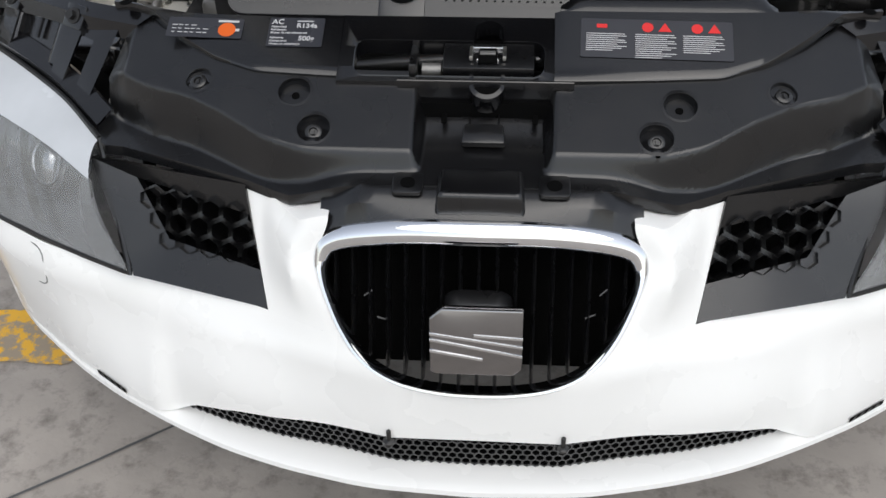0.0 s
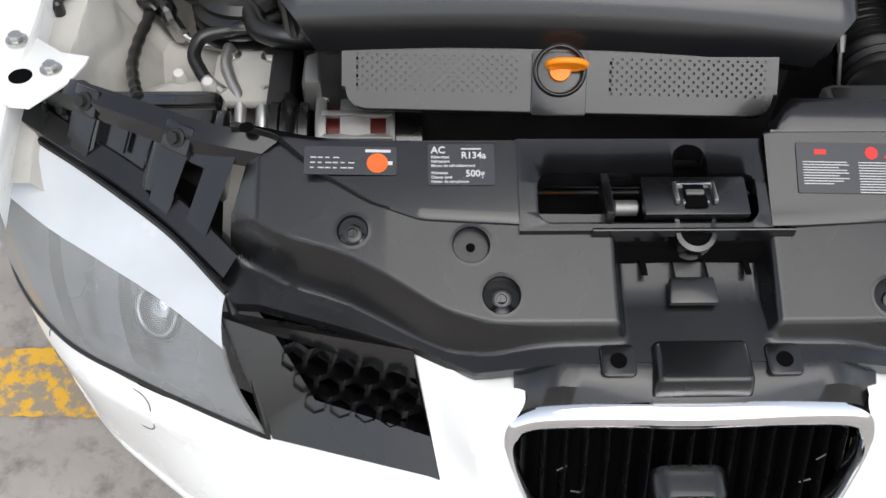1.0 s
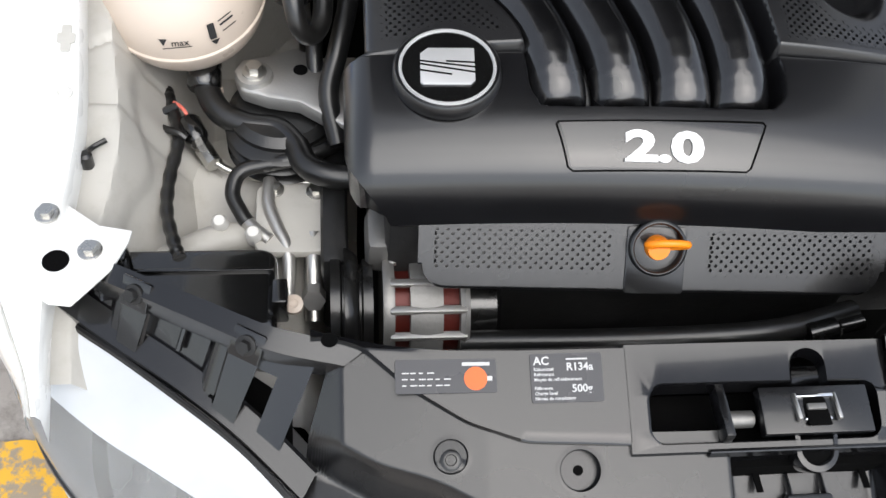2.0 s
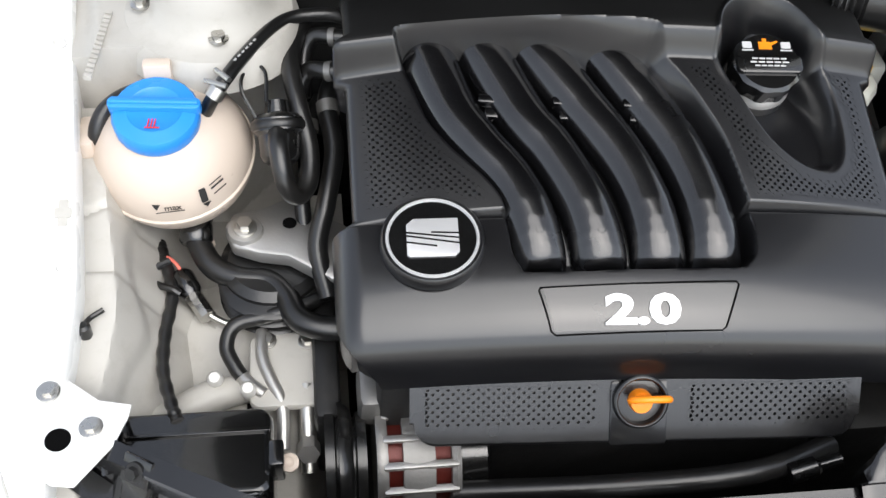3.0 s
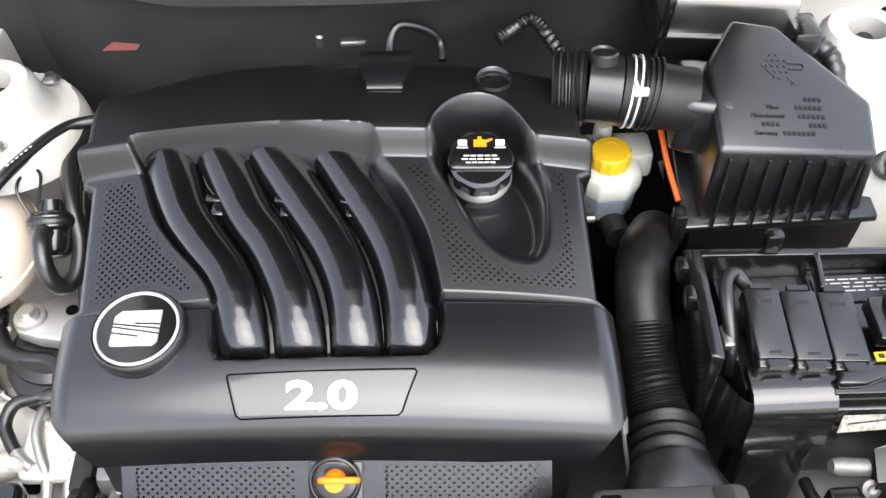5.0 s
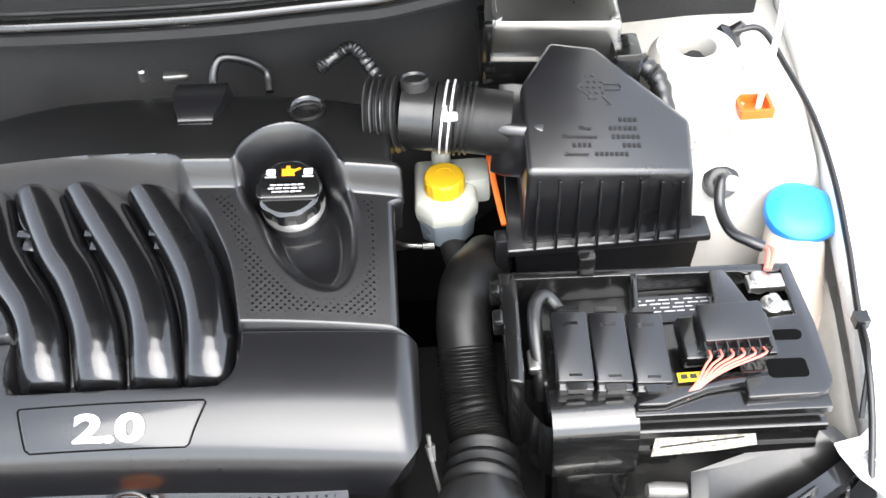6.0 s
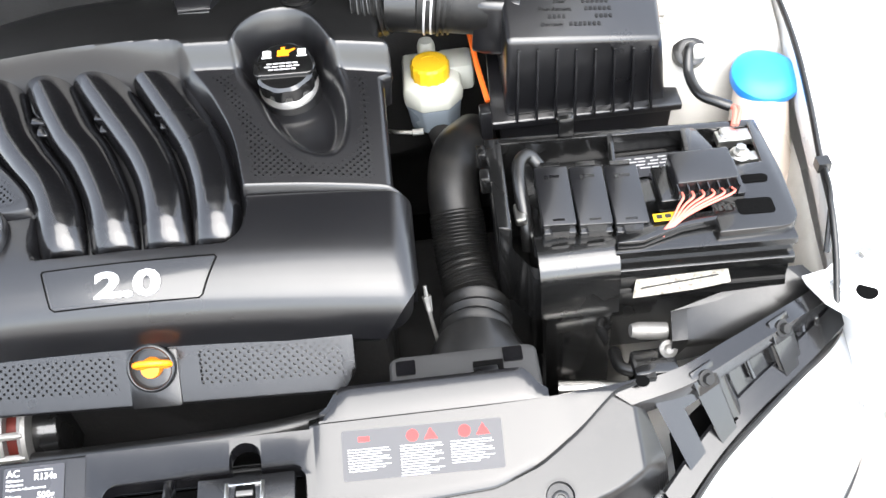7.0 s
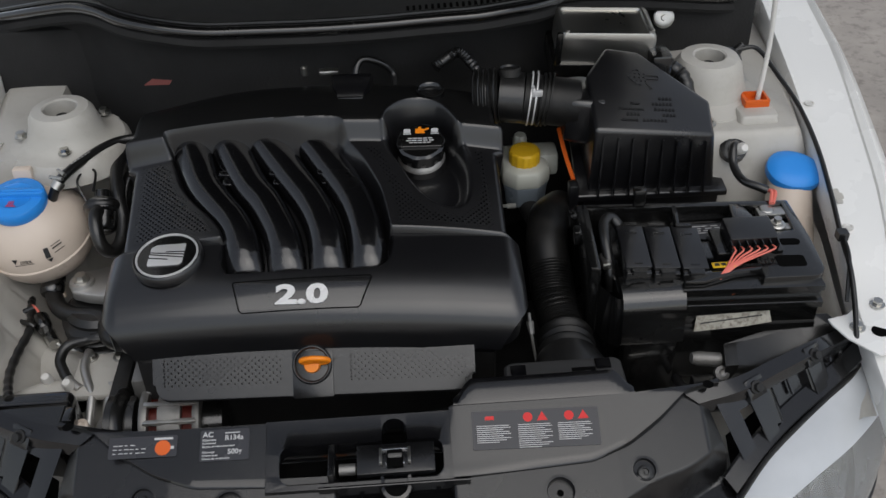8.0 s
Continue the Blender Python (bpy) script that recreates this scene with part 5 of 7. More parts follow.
part("shell", join((cover_points, quads[0]), cover_skirt()), COVER, engine_cover, angle=50)
part("rear_section", (cover_points, quads[1]), MATT, engine_cover, "matt black rear section", angle=70)
runs = ([(-0.305, 0.575), (-0.3044, 0.5505), (-0.2844, 0.4927), (-0.2617, 0.4555), (-0.2357, 0.4191), (-0.2203, 0.3844), (-0.2125, 0.3474), (-0.2115, 0.318)],
        [(-0.248, 0.572), (-0.2392, 0.5511), (-0.2105, 0.4907), (-0.1858, 0.4533), (-0.1685, 0.4178), (-0.1554, 0.3831), (-0.1485, 0.3461), (-0.1480, 0.318)],
        [(-0.185, 0.570), (-0.1705, 0.5468), (-0.1341, 0.4891), (-0.1126, 0.4517), (-0.0978, 0.4161), (-0.0891, 0.3817), (-0.0855, 0.3463), (-0.0858, 0.318)],
        [(-0.107, 0.566), (-0.0937, 0.5446), (-0.0599, 0.4868), (-0.0432, 0.4502), (-0.0328, 0.4150), (-0.0270, 0.3808), (-0.0250, 0.3461), (-0.0262, 0.318)])
crest_line = curve_of([(0.312, 0.850), (0.3145, 0.866), (0.3185, 0.876), (0.325, 0.8850), (0.334, 0.8930), (0.346, 0.9005), (0.36, 0.9065), (0.38, 0.9135), (0.40, 0.9190), (0.50, 0.947), (0.55, 0.964), (0.58, 0.972)], 0.0016)


def runner_shape(run):
    """A half-round ridge that follows its line and turns down at the front end."""
    rows = []
    line = [q for q in spline([Vector((x, v, 0)) for x, v in run], 16)]
    for i, p in enumerate(line):
        d = (line[min(i + 1, len(line) - 1)] - line[max(i - 1, 0)]).normalized()
        side = Vector((-d.y, d.x, 0))
        top = crest_line(p.y)
        wide = (0.0300 + 0.0020 * sstep(0.40, 0.52, p.y)) * (1 - 0.06 * sstep(0.330, 0.314, p.y))
        row = []
        for a in range(-100, 101, 8):
            q = p + side * (wide * math.sin(radians(a)))
            h = top - 0.030 * (1 - max(0.0, 1 - abs(math.sin(radians(a))) ** 2.0) ** 0.5) - (0.05 if abs(a) > 98 else 0.0)
            row.append(Vector((q.x, q.y - 0.0526 * (q.x + 0.108), h)))
        rows.append(row)
    last = rows[-1]
    rows.append([q + Vector((0, -0.0008, -0.012)) for q in last])
    rows.append([q + Vector((0, 0.001, -0.040)) for q in last])
    return loft(rows)


for run in runs:
    part("intake_runner", runner_shape(run), RUNNER, engine_cover, "rounded black moulded intake runner", angle=70)
    nub = [(0.0042 * math.cos(radians(a)), 0.0042 * math.sin(radians(a))) for a in range(180, 361, 20)]
    x0 = run[-2][0]
    part("runner_mark", tube([Vector((x0 + x, 0.3475 - 0.0526 * (x0 + 0.108) + y, crest_line(0.3475 + y) + 0.0001 - 0.030 * (1 - math.sqrt(1 - (x / 0.030) ** 2)))) for x, y in nub], 0.0004, 6, 2), RUNNER, engine_cover)
for k, (x, v) in enumerate(((-0.246, 0.498), (-0.165, 0.496), (-0.088, 0.494))):
    m = Matrix.Translation((x, v - 0.0526 * (x + 0.108), 0.9310)) @ pose(0, 0, 0, 17, 0, -8)
    part("runner_bridge", join(box(0, 0.003, 0, 0.026, 0.010, 0.012, m), box(0.003, -0.009, -0.004, 0.016, 0.016, 0.010, m)), RUNNER, engine_cover, bevel=0.0018)
    p0 = Vector((x - 0.018, v + 0.036 - 0.0526 * (x + 0.09), 0.940))
    part("runner_seam", tube([p0, p0.lerp(m @ Vector((-0.004, 0.006, 0.004)), 0.5) + Vector((-0.0015, 0, -0.002)), m @ Vector((-0.002, 0.006, 0.004))], 0.0016, 6, 6), RUNNER, engine_cover)
for side, box4 in ((-1, (-0.392, -0.25, 0.372, 0.532)), (1, (-0.045, 0.178, 0.380, 0.543))):
    raw, tiles = hexmesh(lambda x, v: dimple_field(side, x, v) > 0.0025, lambda x, v, d: (x, v, d), 0.0090, 0.0019, 0.0030, *box4, squash=0.54)
    raw = np.array(raw)
    raw[:, 2] += cover_height(raw[:, 0], raw[:, 1]) + 0.0005
    raw[:, 1] -= 0.0526 * (raw[:, 0] + 0.108)
    cells = [Vector(q) for q in raw.tolist()], tiles
    part("dimpled_panel", cells, COVER, engine_cover, "finely dimpled black panel", angle=60)
cm0 = Matrix.Translation((-0.044, 0.612, 1.004)) @ pose(0, 0, 0, 4, 0, -3)
catch = loft([[(x * k, y, z) for x in np.linspace(-0.032, 0.032, 9)] for k, y, z in ((0.62, -0.004, -0.006), (0.66, -0.003, 0.004), (0.70, 0.003, 0.008), (0.92, 0.022, 0.010), (1.0, 0.042, 0.012), (1.0, 0.060, 0.008), (1.0, 0.066, -0.01))])
part("rear_catch", moved(catch, cm0), COVER, engine_cover, "smooth raised catch on the rear section")
for q in (-1, 1):
    part("catch_side", moved(loft([[(0.032 * q * k, y, z), (0.034 * q * k, y, -0.012)] for k, y, z in ((0.62, -0.004, -0.006), (0.70, 0.003, 0.008), (0.92, 0.022, 0.010), (1.0, 0.042, 0.012), (1.0, 0.060, 0.008))]), cm0), COVER, engine_cover)
part("catch_edge", moved(tube([(x, -0.0045, 0.001) for x in np.linspace(-0.0205, 0.0205, 5)], 0.0022, 8, 2), cm0), SHELF, engine_cover)
part("rear_port", lathe([(0.024, -0.006), (0.024, 0.003), (0.020, 0.005), (0.017, 0.002), (0.016, -0.004), (0, -0.004)], 30, pose(0.088, 0.628, 0.9985, 4, 0, 0)), GLOSSY, engine_cover)
# round badge
bc = Vector((-0.3225, 0.3465, 0.8985))
bp = frame_at(bc, (1, -0.0526, 0.05), (0.05, 1, 0.10))
rb = part("badge_dish", lathe([(0.053, -0.012), (0.0525, 0.0), (0.050, 0.003), (0.0475, 0.0025)], 56, bp), COVER, engine_cover, "round black badge dish")
part("badge_ring", lathe([(0.0475, 0.0015), (0.0465, 0.0045), (0.0445, 0.0045), (0.0435, 0.002)], 56, bp), SILVER, rb, "silver ring")
part("badge_disc", lathe([(0.0436, 0.0), (0.0436, 0.0026), (0.0, 0.0036)], 48, bp), GLOSSY, rb)
pl, sl2 = badge_shapes(0.052, 0.0022, bp @ pose(0, 0, 0.003))
part("badge_emblem", pl, SILVER, rb, "silver square emblem with slanting slits", bevel=0.0004)
for q in sl2:
    part("badge_slit", q, GLOSSY, rb)
# name plate with raised figures
plate_line = [(-0.2205, 0.2840), (-0.0215, 0.2890), (-0.0190, 0.2860), (-0.0365, 0.2490), (-0.0410, 0.2463), (-0.2080, 0.2440), (-0.2130, 0.2468), (-0.2222, 0.2815)]
rim = []
for (ax, ay), (bx, by) in zip(plate_line, plate_line[1:] + plate_line[:1]):
    n = max(1, int(math.hypot(bx - ax, by - ay) / 0.006))
    rim += [cover_place(ax + (bx - ax) * k / n, ay + (by - ay) * k / n, 0.0003) for k in range(n)]
part("plate_rim", tube(rim + rim[:1], 0.0010, 8, smooth=False), FELT_AND_SHADE, engine_cover, "thin dark line round the plate")
face = [[cover_place(xl + (xr - xl) * u, 0.2452 + 0.0425 * k - 0.002 * (1 - u) * k, 0.0007) for u in np.linspace(0.0, 1.0, 24)] for k, xl, xr in [(k, -0.2095 - 0.0105 * k, -0.0395 + 0.0195 * k) for k in np.linspace(0.03, 0.97, 8)]]
np_part = part("name_plate", loft(face), GLOSSY, engine_cover, "glossy black plate with silver figures")
mid = cover_place(-0.1215, 0.2505, 0.0030)
fp = frame_at(mid, (1, -0.0526, 0.008), (0, 0.875, 0.485))
part("lettering", moved(lettering("2.0", 0.0425, 0.0016, 0.0017, "CENTER"), fp @ Matrix.Diagonal((1.46, 0.95, 1, 1))), SILVER, np_part, "silver figures")

# front bar with round holes and the dipstick housing
top_mid, along = Vector((-0.113, 0.2345, 0.8015)), Vector((0.470, -0.027, 0.010))
up = Vector((0, 0.048, 0.056))
bar_pose = frame_at(top_mid, along, up)
BW, BH = 0.474, 0.074
outline = [(-BW / 2, 0.0)] + [(-BW / 2 + 0.004 + 0.024 - 0.024 * math.cos(radians(a)), -BH + 0.024 - 0.024 * math.sin(radians(a))) for a in range(0, 91, 15)] + [(BW / 2 - 0.004 - 0.024 + 0.024 * math.sin(radians(a)), -BH + 0.024 - 0.024 * math.cos(radians(a))) for a in range(0, 91, 15)] + [(BW / 2, 0.0)]
front_bar = part("front_bar", prism(outline, -0.034, -0.0075, bar_pose), TRIM, engine_cover, "perforated black bar below the cover", bevel=0.002)
FIELDS = ((-0.224, -0.041), (0.052, 0.226))


def bar_face():
    rows = []
    for x in np.linspace(-BW / 2, BW / 2, 240):
        e = min(x + BW / 2, BW / 2 - x) - 0.004
        low = -BH + (0.024 - math.sqrt(max(0.0, 0.024 ** 2 - (0.024 - max(e, 0.0)) ** 2)) if e < 0.024 else 0.0)
        rows.append([bar_pose @ Vector((x, y, z)) for y, z in [(0.0, -0.008), (-0.0006, -0.0012)] + [(-0.002 + (low + 0.004) * k / 36, 0.0) for k in range(37)] + [(low + 0.0006, -0.0015), (low, -0.008)]])
    pts, quads4 = loft(rows)
    back = bar_pose.inverted()
    local = [back @ q for q in pts]
    keep = []
    for q in quads4:
        x, y = sum(local[i].x for i in q) / 4, sum(local[i].y for i in q) / 4
        if not any(a + 0.003 < x < b - 0.003 and -0.053 < y < -0.011 for a, b in FIELDS):
            keep.append(q)
    return pts, keep


part("bar_face", bar_face(), TRIM, front_bar, angle=50)
for x0, x1 in FIELDS:
    cells = hexmesh(lambda x, y: x0 < x < x1 and -0.0555 < y < -0.0085, lambda x, y, d: bar_pose @ Vector((x, y, d + 0.0003)), 0.0104, 0.0019, 0.0050, x0, x1, -0.0545, -0.008, squash=0.52)
    part("hole_field", cells, TRIM, front_bar, "rows of small round holes", angle=60)
part("dipstick_block", join(prism(rounded(-0.030, -BH - 0.001, 0.030, -0.006, 0.003, 3), -0.03, 0.002, bar_pose), lathe([(0.029, -0.02), (0.029, 0.010), (0.026, 0.012), (0.024, 0.010), (0.023, -0.008), (0, -0.008)], 40, bar_pose @ pose(0, -0.026, 0.0))), TRIM, front_bar, bevel=0.001)

# ---- oil filler, dipstick ----
oil_cap = thing("oil_filler_cap", (0.067, 0.520, 0.915), "black oil filler cap with white and orange symbols", "oil cap")
oc = frame_at((0.0665, 0.536, 0.934), (1, -0.05, 0.0), (0, 1, 0.30)) @ Matrix.Scale(1.20, 4)
part("neck_ring", lathe([(0.0325, -0.012), (0.0325, -0.005), (0.0310, -0.001), (0.028, 0.003)], 40, oc @ pose(0, -0.0015, 0)), ALLOY, oil_cap, "bright metal filler ring")
part("neck", lathe([(0.033, -0.03), (0.033, -0.004), (0.02, -0.004)], 40, oc @ pose(0, -0.0015, 0)), COVER, oil_cap)
n = 40
cap_rows = [[((r + (0.0012 if j % 4 < 2 and k in (1, 2) else 0)) * math.cos(2 * math.pi * j / n), (r + (0.0012 if j % 4 < 2 and k in (1, 2) else 0)) * math.sin(2 * math.pi * j / n), z) for j in range(n)] for k, (r, z) in enumerate(((0.030, 0.004), (0.0315, 0.006), (0.0315, 0.024), (0.029, 0.027)))]
knob = part("cap_knob", moved(loft(cap_rows, closed=True, caps=True), oc), GLOSSY, oil_cap)
grip = part("grip_bar", prism(rounded(-0.031, -0.010, 0.031, 0.010, 0.006), 0.024, 0.0305, oc @ pose(0, -0.004, 0)), GLOSSY, knob, bevel=0.002)
mo = oc @ pose(0, 0, 0.0272)
part("oil_symbol", join(prism([(-0.007, 0.0125), (0.006, 0.0125), (0.004, 0.0205), (-0.007, 0.0205)], 0, 0.0006, mo), prism([(0.005, 0.0165), (0.012, 0.0205), (0.011, 0.022), (0.004, 0.0195)], 0, 0.0006, mo), prism([(-0.003, 0.0205), (0.001, 0.0205), (0.001, 0.024), (-0.003, 0.024)], 0, 0.0006, mo)), ORANGE, knob, "orange oil can symbol")
for x0 in (-0.0225, 0.0145):
    part("cap_symbol", join(prism(rounded(x0, 0.0135, x0 + 0.009, 0.0205, 0.001, 2), 0, 0.0006, mo), prism([(x0 - 0.001, 0.0108), (x0 + 0.010, 0.0108), (x0 + 0.010, 0.0122), (x0 - 0.001, 0.0122)], 0, 0.0006, mo)), PRINT, knob)
go = oc @ pose(0, -0.004, 0.0308)
for k, w in enumerate((0.034, 0.038, 0.030)):
    for j in range(5):
        x0 = -w / 2 + w * j / 5
        part("print_line", prism([(x0, 0.0035 - 0.0038 * k), (x0 + w / 5 * 0.8, 0.0035 - 0.0038 * k), (x0 + w / 5 * 0.8, 0.0050 - 0.0038 * k), (x0, 0.0050 - 0.0038 * k)], 0, 0.0004, go), PRINT, knob)

dipstick = thing("dipstick", tuple(bar_pose @ Vector((0, -0.026, -0.008))), "orange plastic dipstick handle in a black well", "dipstick")
dm = bar_pose @ pose(0, -0.026, 0.0)
part("plug", lathe([(0.012, -0.009), (0.0125, 0.008), (0.011, 0.013), (0, 0.014)], 28, dm), ORANGE, dipstick)
ringline = [dm @ Vector((0.020 * math.cos(radians(a)) + 0.006, 0.006 + 0.004 * math.sin(radians(a)) , 0.020 + 0.011 * math.sin(radians(a)))) for a in range(0, 360, 15)]
part("pull_ring", tube(ringline + ringline[:1], 0.0038, 10, smooth=False), ORANGE, dipstick)
part("ring_web", prism(rounded(-0.012, -0.008, 0.024, 0.008, 0.007), -0.0015, 0.0015, dm @ pose(0, 0.006, 0.020, 62, 0, 0)), ORANGE, dipstick, bevel=0.0006)

# ---- under and round the cover ----
engine = thing("engine_block", (-0.1, 0.46, 0.25), "dark oily engine block below its cover", "engine")
part("block", join(box(-0.11, 0.46, 0.53, 0.54, 0.42, 0.54), box(-0.11, 0.48, 0.80, 0.50, 0.36, 0.08)), DARK, engine, bevel=0.012)
part("gearbox", join(box(0.30, 0.45, 0.40, 0.30, 0.34, 0.30)), DARK, engine, bevel=0.03)
part("front_pipe", tube([(-0.30, 0.185, 0.66), (-0.12, 0.165, 0.69), (0.02, 0.165, 0.70), (0.13, 0.20, 0.68)], 0.013, 12), RUBBER, engine)
part("sensor", lathe([(0.012, 0), (0.012, 0.03), (0.008, 0.035), (0.008, 0.06)], 16, pose(0.06, 0.16, 0.700, 0, 80, 8)), GLOSSY, engine)
radiator = thing("radiator", (0, 0.13, 0.30), "black radiator with its fan shroud", "radiator")
part("core", box(0, 0.06, 0.50, 0.74, 0.035, 0.42), FELT_AND_SHADE, radiator, bevel=0.004)
part("shroud", box(0, 0.112, 0.50, 0.72, 0.03, 0.40), GLOSSY, radiator, bevel=0.01)

# ---- air filter box ----
airbox = thing("air_filter_box", (0.45, 0.60, 0.80), "black ribbed plastic air filter box", "air filter box")
lipz = [Vector((0.322, 0.505, 0.846)), Vector((0.588, 0.538, 0.818)), Vector((0.575, 0.74, 0.86)), Vector((0.335, 0.73, 0.886))]
eaves = [Vector((0.347, 0.518, 0.970)), Vector((0.548, 0.531, 0.940)), Vector((0.556, 0.60, 0.955)), Vector((0.449, 0.695, 1.023)), Vector((0.392, 0.697, 1.027)), Vector((0.350, 0.63, 1.0))]

lid_n = (eaves[1] - eaves[0]).cross(eaves[4] - eaves[0]).normalized()
for q in eaves:
    q.z = eaves[0].z - (lid_n.x * (q.x - eaves[0].x) + lid_n.y * (q.y - eaves[0].y)) / lid_n.z


def lid_shape():
    base = [lipz[0] + Vector((0.02, 0.012, 0.004)), lipz[1] + Vector((-0.022, 0.010, 0.004)), lipz[2] + Vector((-0.01, -0.03, 0)), Vector((0.48, 0.735, 0.88)), Vector((0.39, 0.735, 0.89)), lipz[3] + Vector((0.012, -0.01, 0))]
    n = 6
    p = base + eaves
    f = [[i, (i + 1) % n, n + (i + 1) % n, n + i] for i in range(n)] + [[n + i for i in range(n)], list(range(n))[::-1]]
    return p, f


lid = part("lid", lid_shape(), COVER, airbox, "tapering black lid with moulded lettering", bevel=0.007, segs=3)
flange = [[q + Vector((0, 0, d)) for q in lipz] for d in (-0.006, 0.006)]
part("flange", loft(flange, closed=True, caps=True), COVER, airbox, bevel=0.003)
lowr = [[q + Vector((0.45 - q.x, 0.62 - q.y, 0)) * 0.08 + Vector((0, 0, -0.006)) for q in lipz], [q + Vector((0.45 - q.x, 0.62 - q.y, 0)) * 0.14 + Vector((0, 0, -0.14)) for q in lipz]]
part("lower_box", loft(lowr, closed=True, caps=True), COVER, airbox, bevel=0.006)
for k in range(8):
    q = (k + 0.35) / 7.6
    b = eaves[0].lerp(eaves[1], 0.03 + 0.94 * q) + Vector((0, -0.002, -0.012))
    a = lipz[0].lerp(lipz[1], (b.x + 0.012 * (q - 0.5) - 0.322) / 0.266) + Vector((0, 0.006, 0.006))
    w = Vector((0.0016, 0, 0))
    out = Vector((0, -0.006, 0))
    part("rib", loft([[a - w, a - w + out * 1.6, a + w + out * 1.6, a + w], [b - w, b - w + out * 0.5, b + w + out * 0.5, b + w]], closed=True, caps=True), COVER, lid)
lid_v = lid_n.cross(eaves[1] - eaves[0])
top_m = frame_at(eaves[0] + (eaves[1] - eaves[0]) * 0.23 + lid_v.normalized() * 0.022 + lid_n * 0.0004, eaves[1] - eaves[0], lid_v)
for text, x, y in (("Germany", 0.0, 0.000), ("Filterelement", 0.0, 0.024), ("Filter", 0.022, 0.036)):
    part("moulded_lettering", moved(lettering(text, 0.0082, 0.0004, 0.0002), top_m @ pose(x, y, 0)), HOSE, lid)
for x, y, n in ((0.038, 0.000, 7), (0.012, 0.012, 4), (0.074, 0.012, 4), (0.062, 0.024, 6), (0.060, 0.036, 6), (0.074, 0.048, 4)):
    for k in range(n):
        part("moulded_figure", prism(rounded(x + 0.0062 * k, y, x + 0.0062 * k + 0.0042, y + 0.0060, 0.001, 2), -0.001, 0.0005, top_m), HOSE, lid)
star = top_m @ pose(0.046, 0.098, 0.0)
for i in range(4):
    for j in range(5):
        x, y = -0.012 + 0.008 * i + 0.002 * (j % 2), -0.016 + 0.008 * j
        if abs(x) + abs(y) < 0.026:
            part("moulded_mark", prism([(x - 0.0025, y), (x, y - 0.0025), (x + 0.0025, y), (x, y + 0.0025)], -0.001, 0.0009, star), COVER, lid)
for line in ([(-0.018, 0.0), (-0.006, 0.012), (0.004, 0.020)], [(-0.018, 0.0), (-0.006, -0.012), (0.004, -0.020)], [(0.016, 0.004), (0.036, 0.004), (0.038, 0.0), (0.036, -0.004), (0.016, -0.004)], [(0.012, -0.014), (0.022, -0.026), (0.016, -0.026)]):
    part("moulded_mark", tube([star @ Vector((x, y, 0.0003)) for x, y in line], 0.0009, 6, smooth=False), COVER, lid)
part("outlet_box", moved(loft([[(x, y * k, z * k) for y, z in rounded(-0.048, -0.050, 0.048, 0.034, 0.012)] for x, k in ((-0.028, 0.94), (-0.01, 1.0), (0.03, 1.0))], closed=True, caps=True), pose(0.345, 0.620, 0.958, 0, 6, -8)), COVER, airbox, bevel=0.002)
part("side_latch", box(0.315, 0.512, 0.850, 0.016, 0.022, 0.050), COVER, airbox, bevel=0.003)

intake = thing("intake_pipe", (0.24, 0.62, 0.95), "black ribbed intake pipe with a bright hose clamp", "pipe")
axis = [(0.165, 0.640, 0.975), (0.205, 0.633, 0.978), (0.245, 0.626, 0.976), (0.285, 0.620, 0.972), (0.335, 0.613, 0.966)]
part("rubber_bellows", tube(axis[:2], lambda t: 0.046, 28, 30, wave=0.003, pitch=0.0085), RUBBER, intake)
part("rubber_pipe", tube(axis[1:3], lambda t: 0.043, 28, 8), RUBBER, intake)
for k in (0.0, 0.009):
    part("clamp", tube([(0.2535 + k, 0.6250, 0.9755), (0.2560 + k, 0.6246, 0.9752)], 0.0462, 28, 2), SILVER, intake, "bright spring wire of the hose clamp")
part("clamp_ear", join(box(0.262, 0.588, 1.004, 0.018, 0.006, 0.012), box(0.256, 0.594, 1.010, 0.006, 0.016, 0.006)), SILVER, intake, bevel=0.002)
part("sensor_pipe", tube(axis[2:], lambda t: 0.0435 if t < 0.3 else 0.041, 28, 14), HOSE, intake, "black sensor pipe")
for k in range(3):
    part("pipe_rib", tube([(0.272 + 0.007 * k, 0.622, 0.9735), (0.275 + 0.007 * k, 0.6215, 0.973)], 0.0458, 28, 2), HOSE, intake)
part("port", lathe([(0.018, 0), (0.018, 0.012), (0.016, 0.014), (0.014, 0.011), (0, 0.011)], 28, pose(0.222, 0.634, 1.016, -12, 0, 0)), RUBBER, intake)
vent = thing("breather_hose", (0.13, 0.70, 0.98), "thin black breather hose with a ribbed end", "hose")
part("hose", tube([(0.10, 0.70, 1.005), (0.125, 0.715, 1.015), (0.145, 0.72, 1.02), (0.165, 0.70, 1.005), (0.185, 0.67, 0.985)], 0.009, 12, 12, wave=0.0012, pitch=0.005), RUBBER, vent)
loop = thing("fuel_hose", (-0.02, 0.75, 0.98), "looped black hose behind the engine cover", "hose")
part("hose", tube([(-0.038, 0.700, 0.975), (-0.036, 0.715, 1.000), (-0.026, 0.727, 1.013), (-0.005, 0.733, 1.008), (0.016, 0.737, 0.994), (0.028, 0.735, 0.978), (0.030, 0.715, 0.965)], 0.0060, 12), RUBBER, loop)
part("hose_nut", lathe([(0.006, 0), (0.006, 0.014), (0.0035, 0.016)], 12, pose(-0.125, 0.715, 0.997, 0, 0, 0)), STEEL, loop)
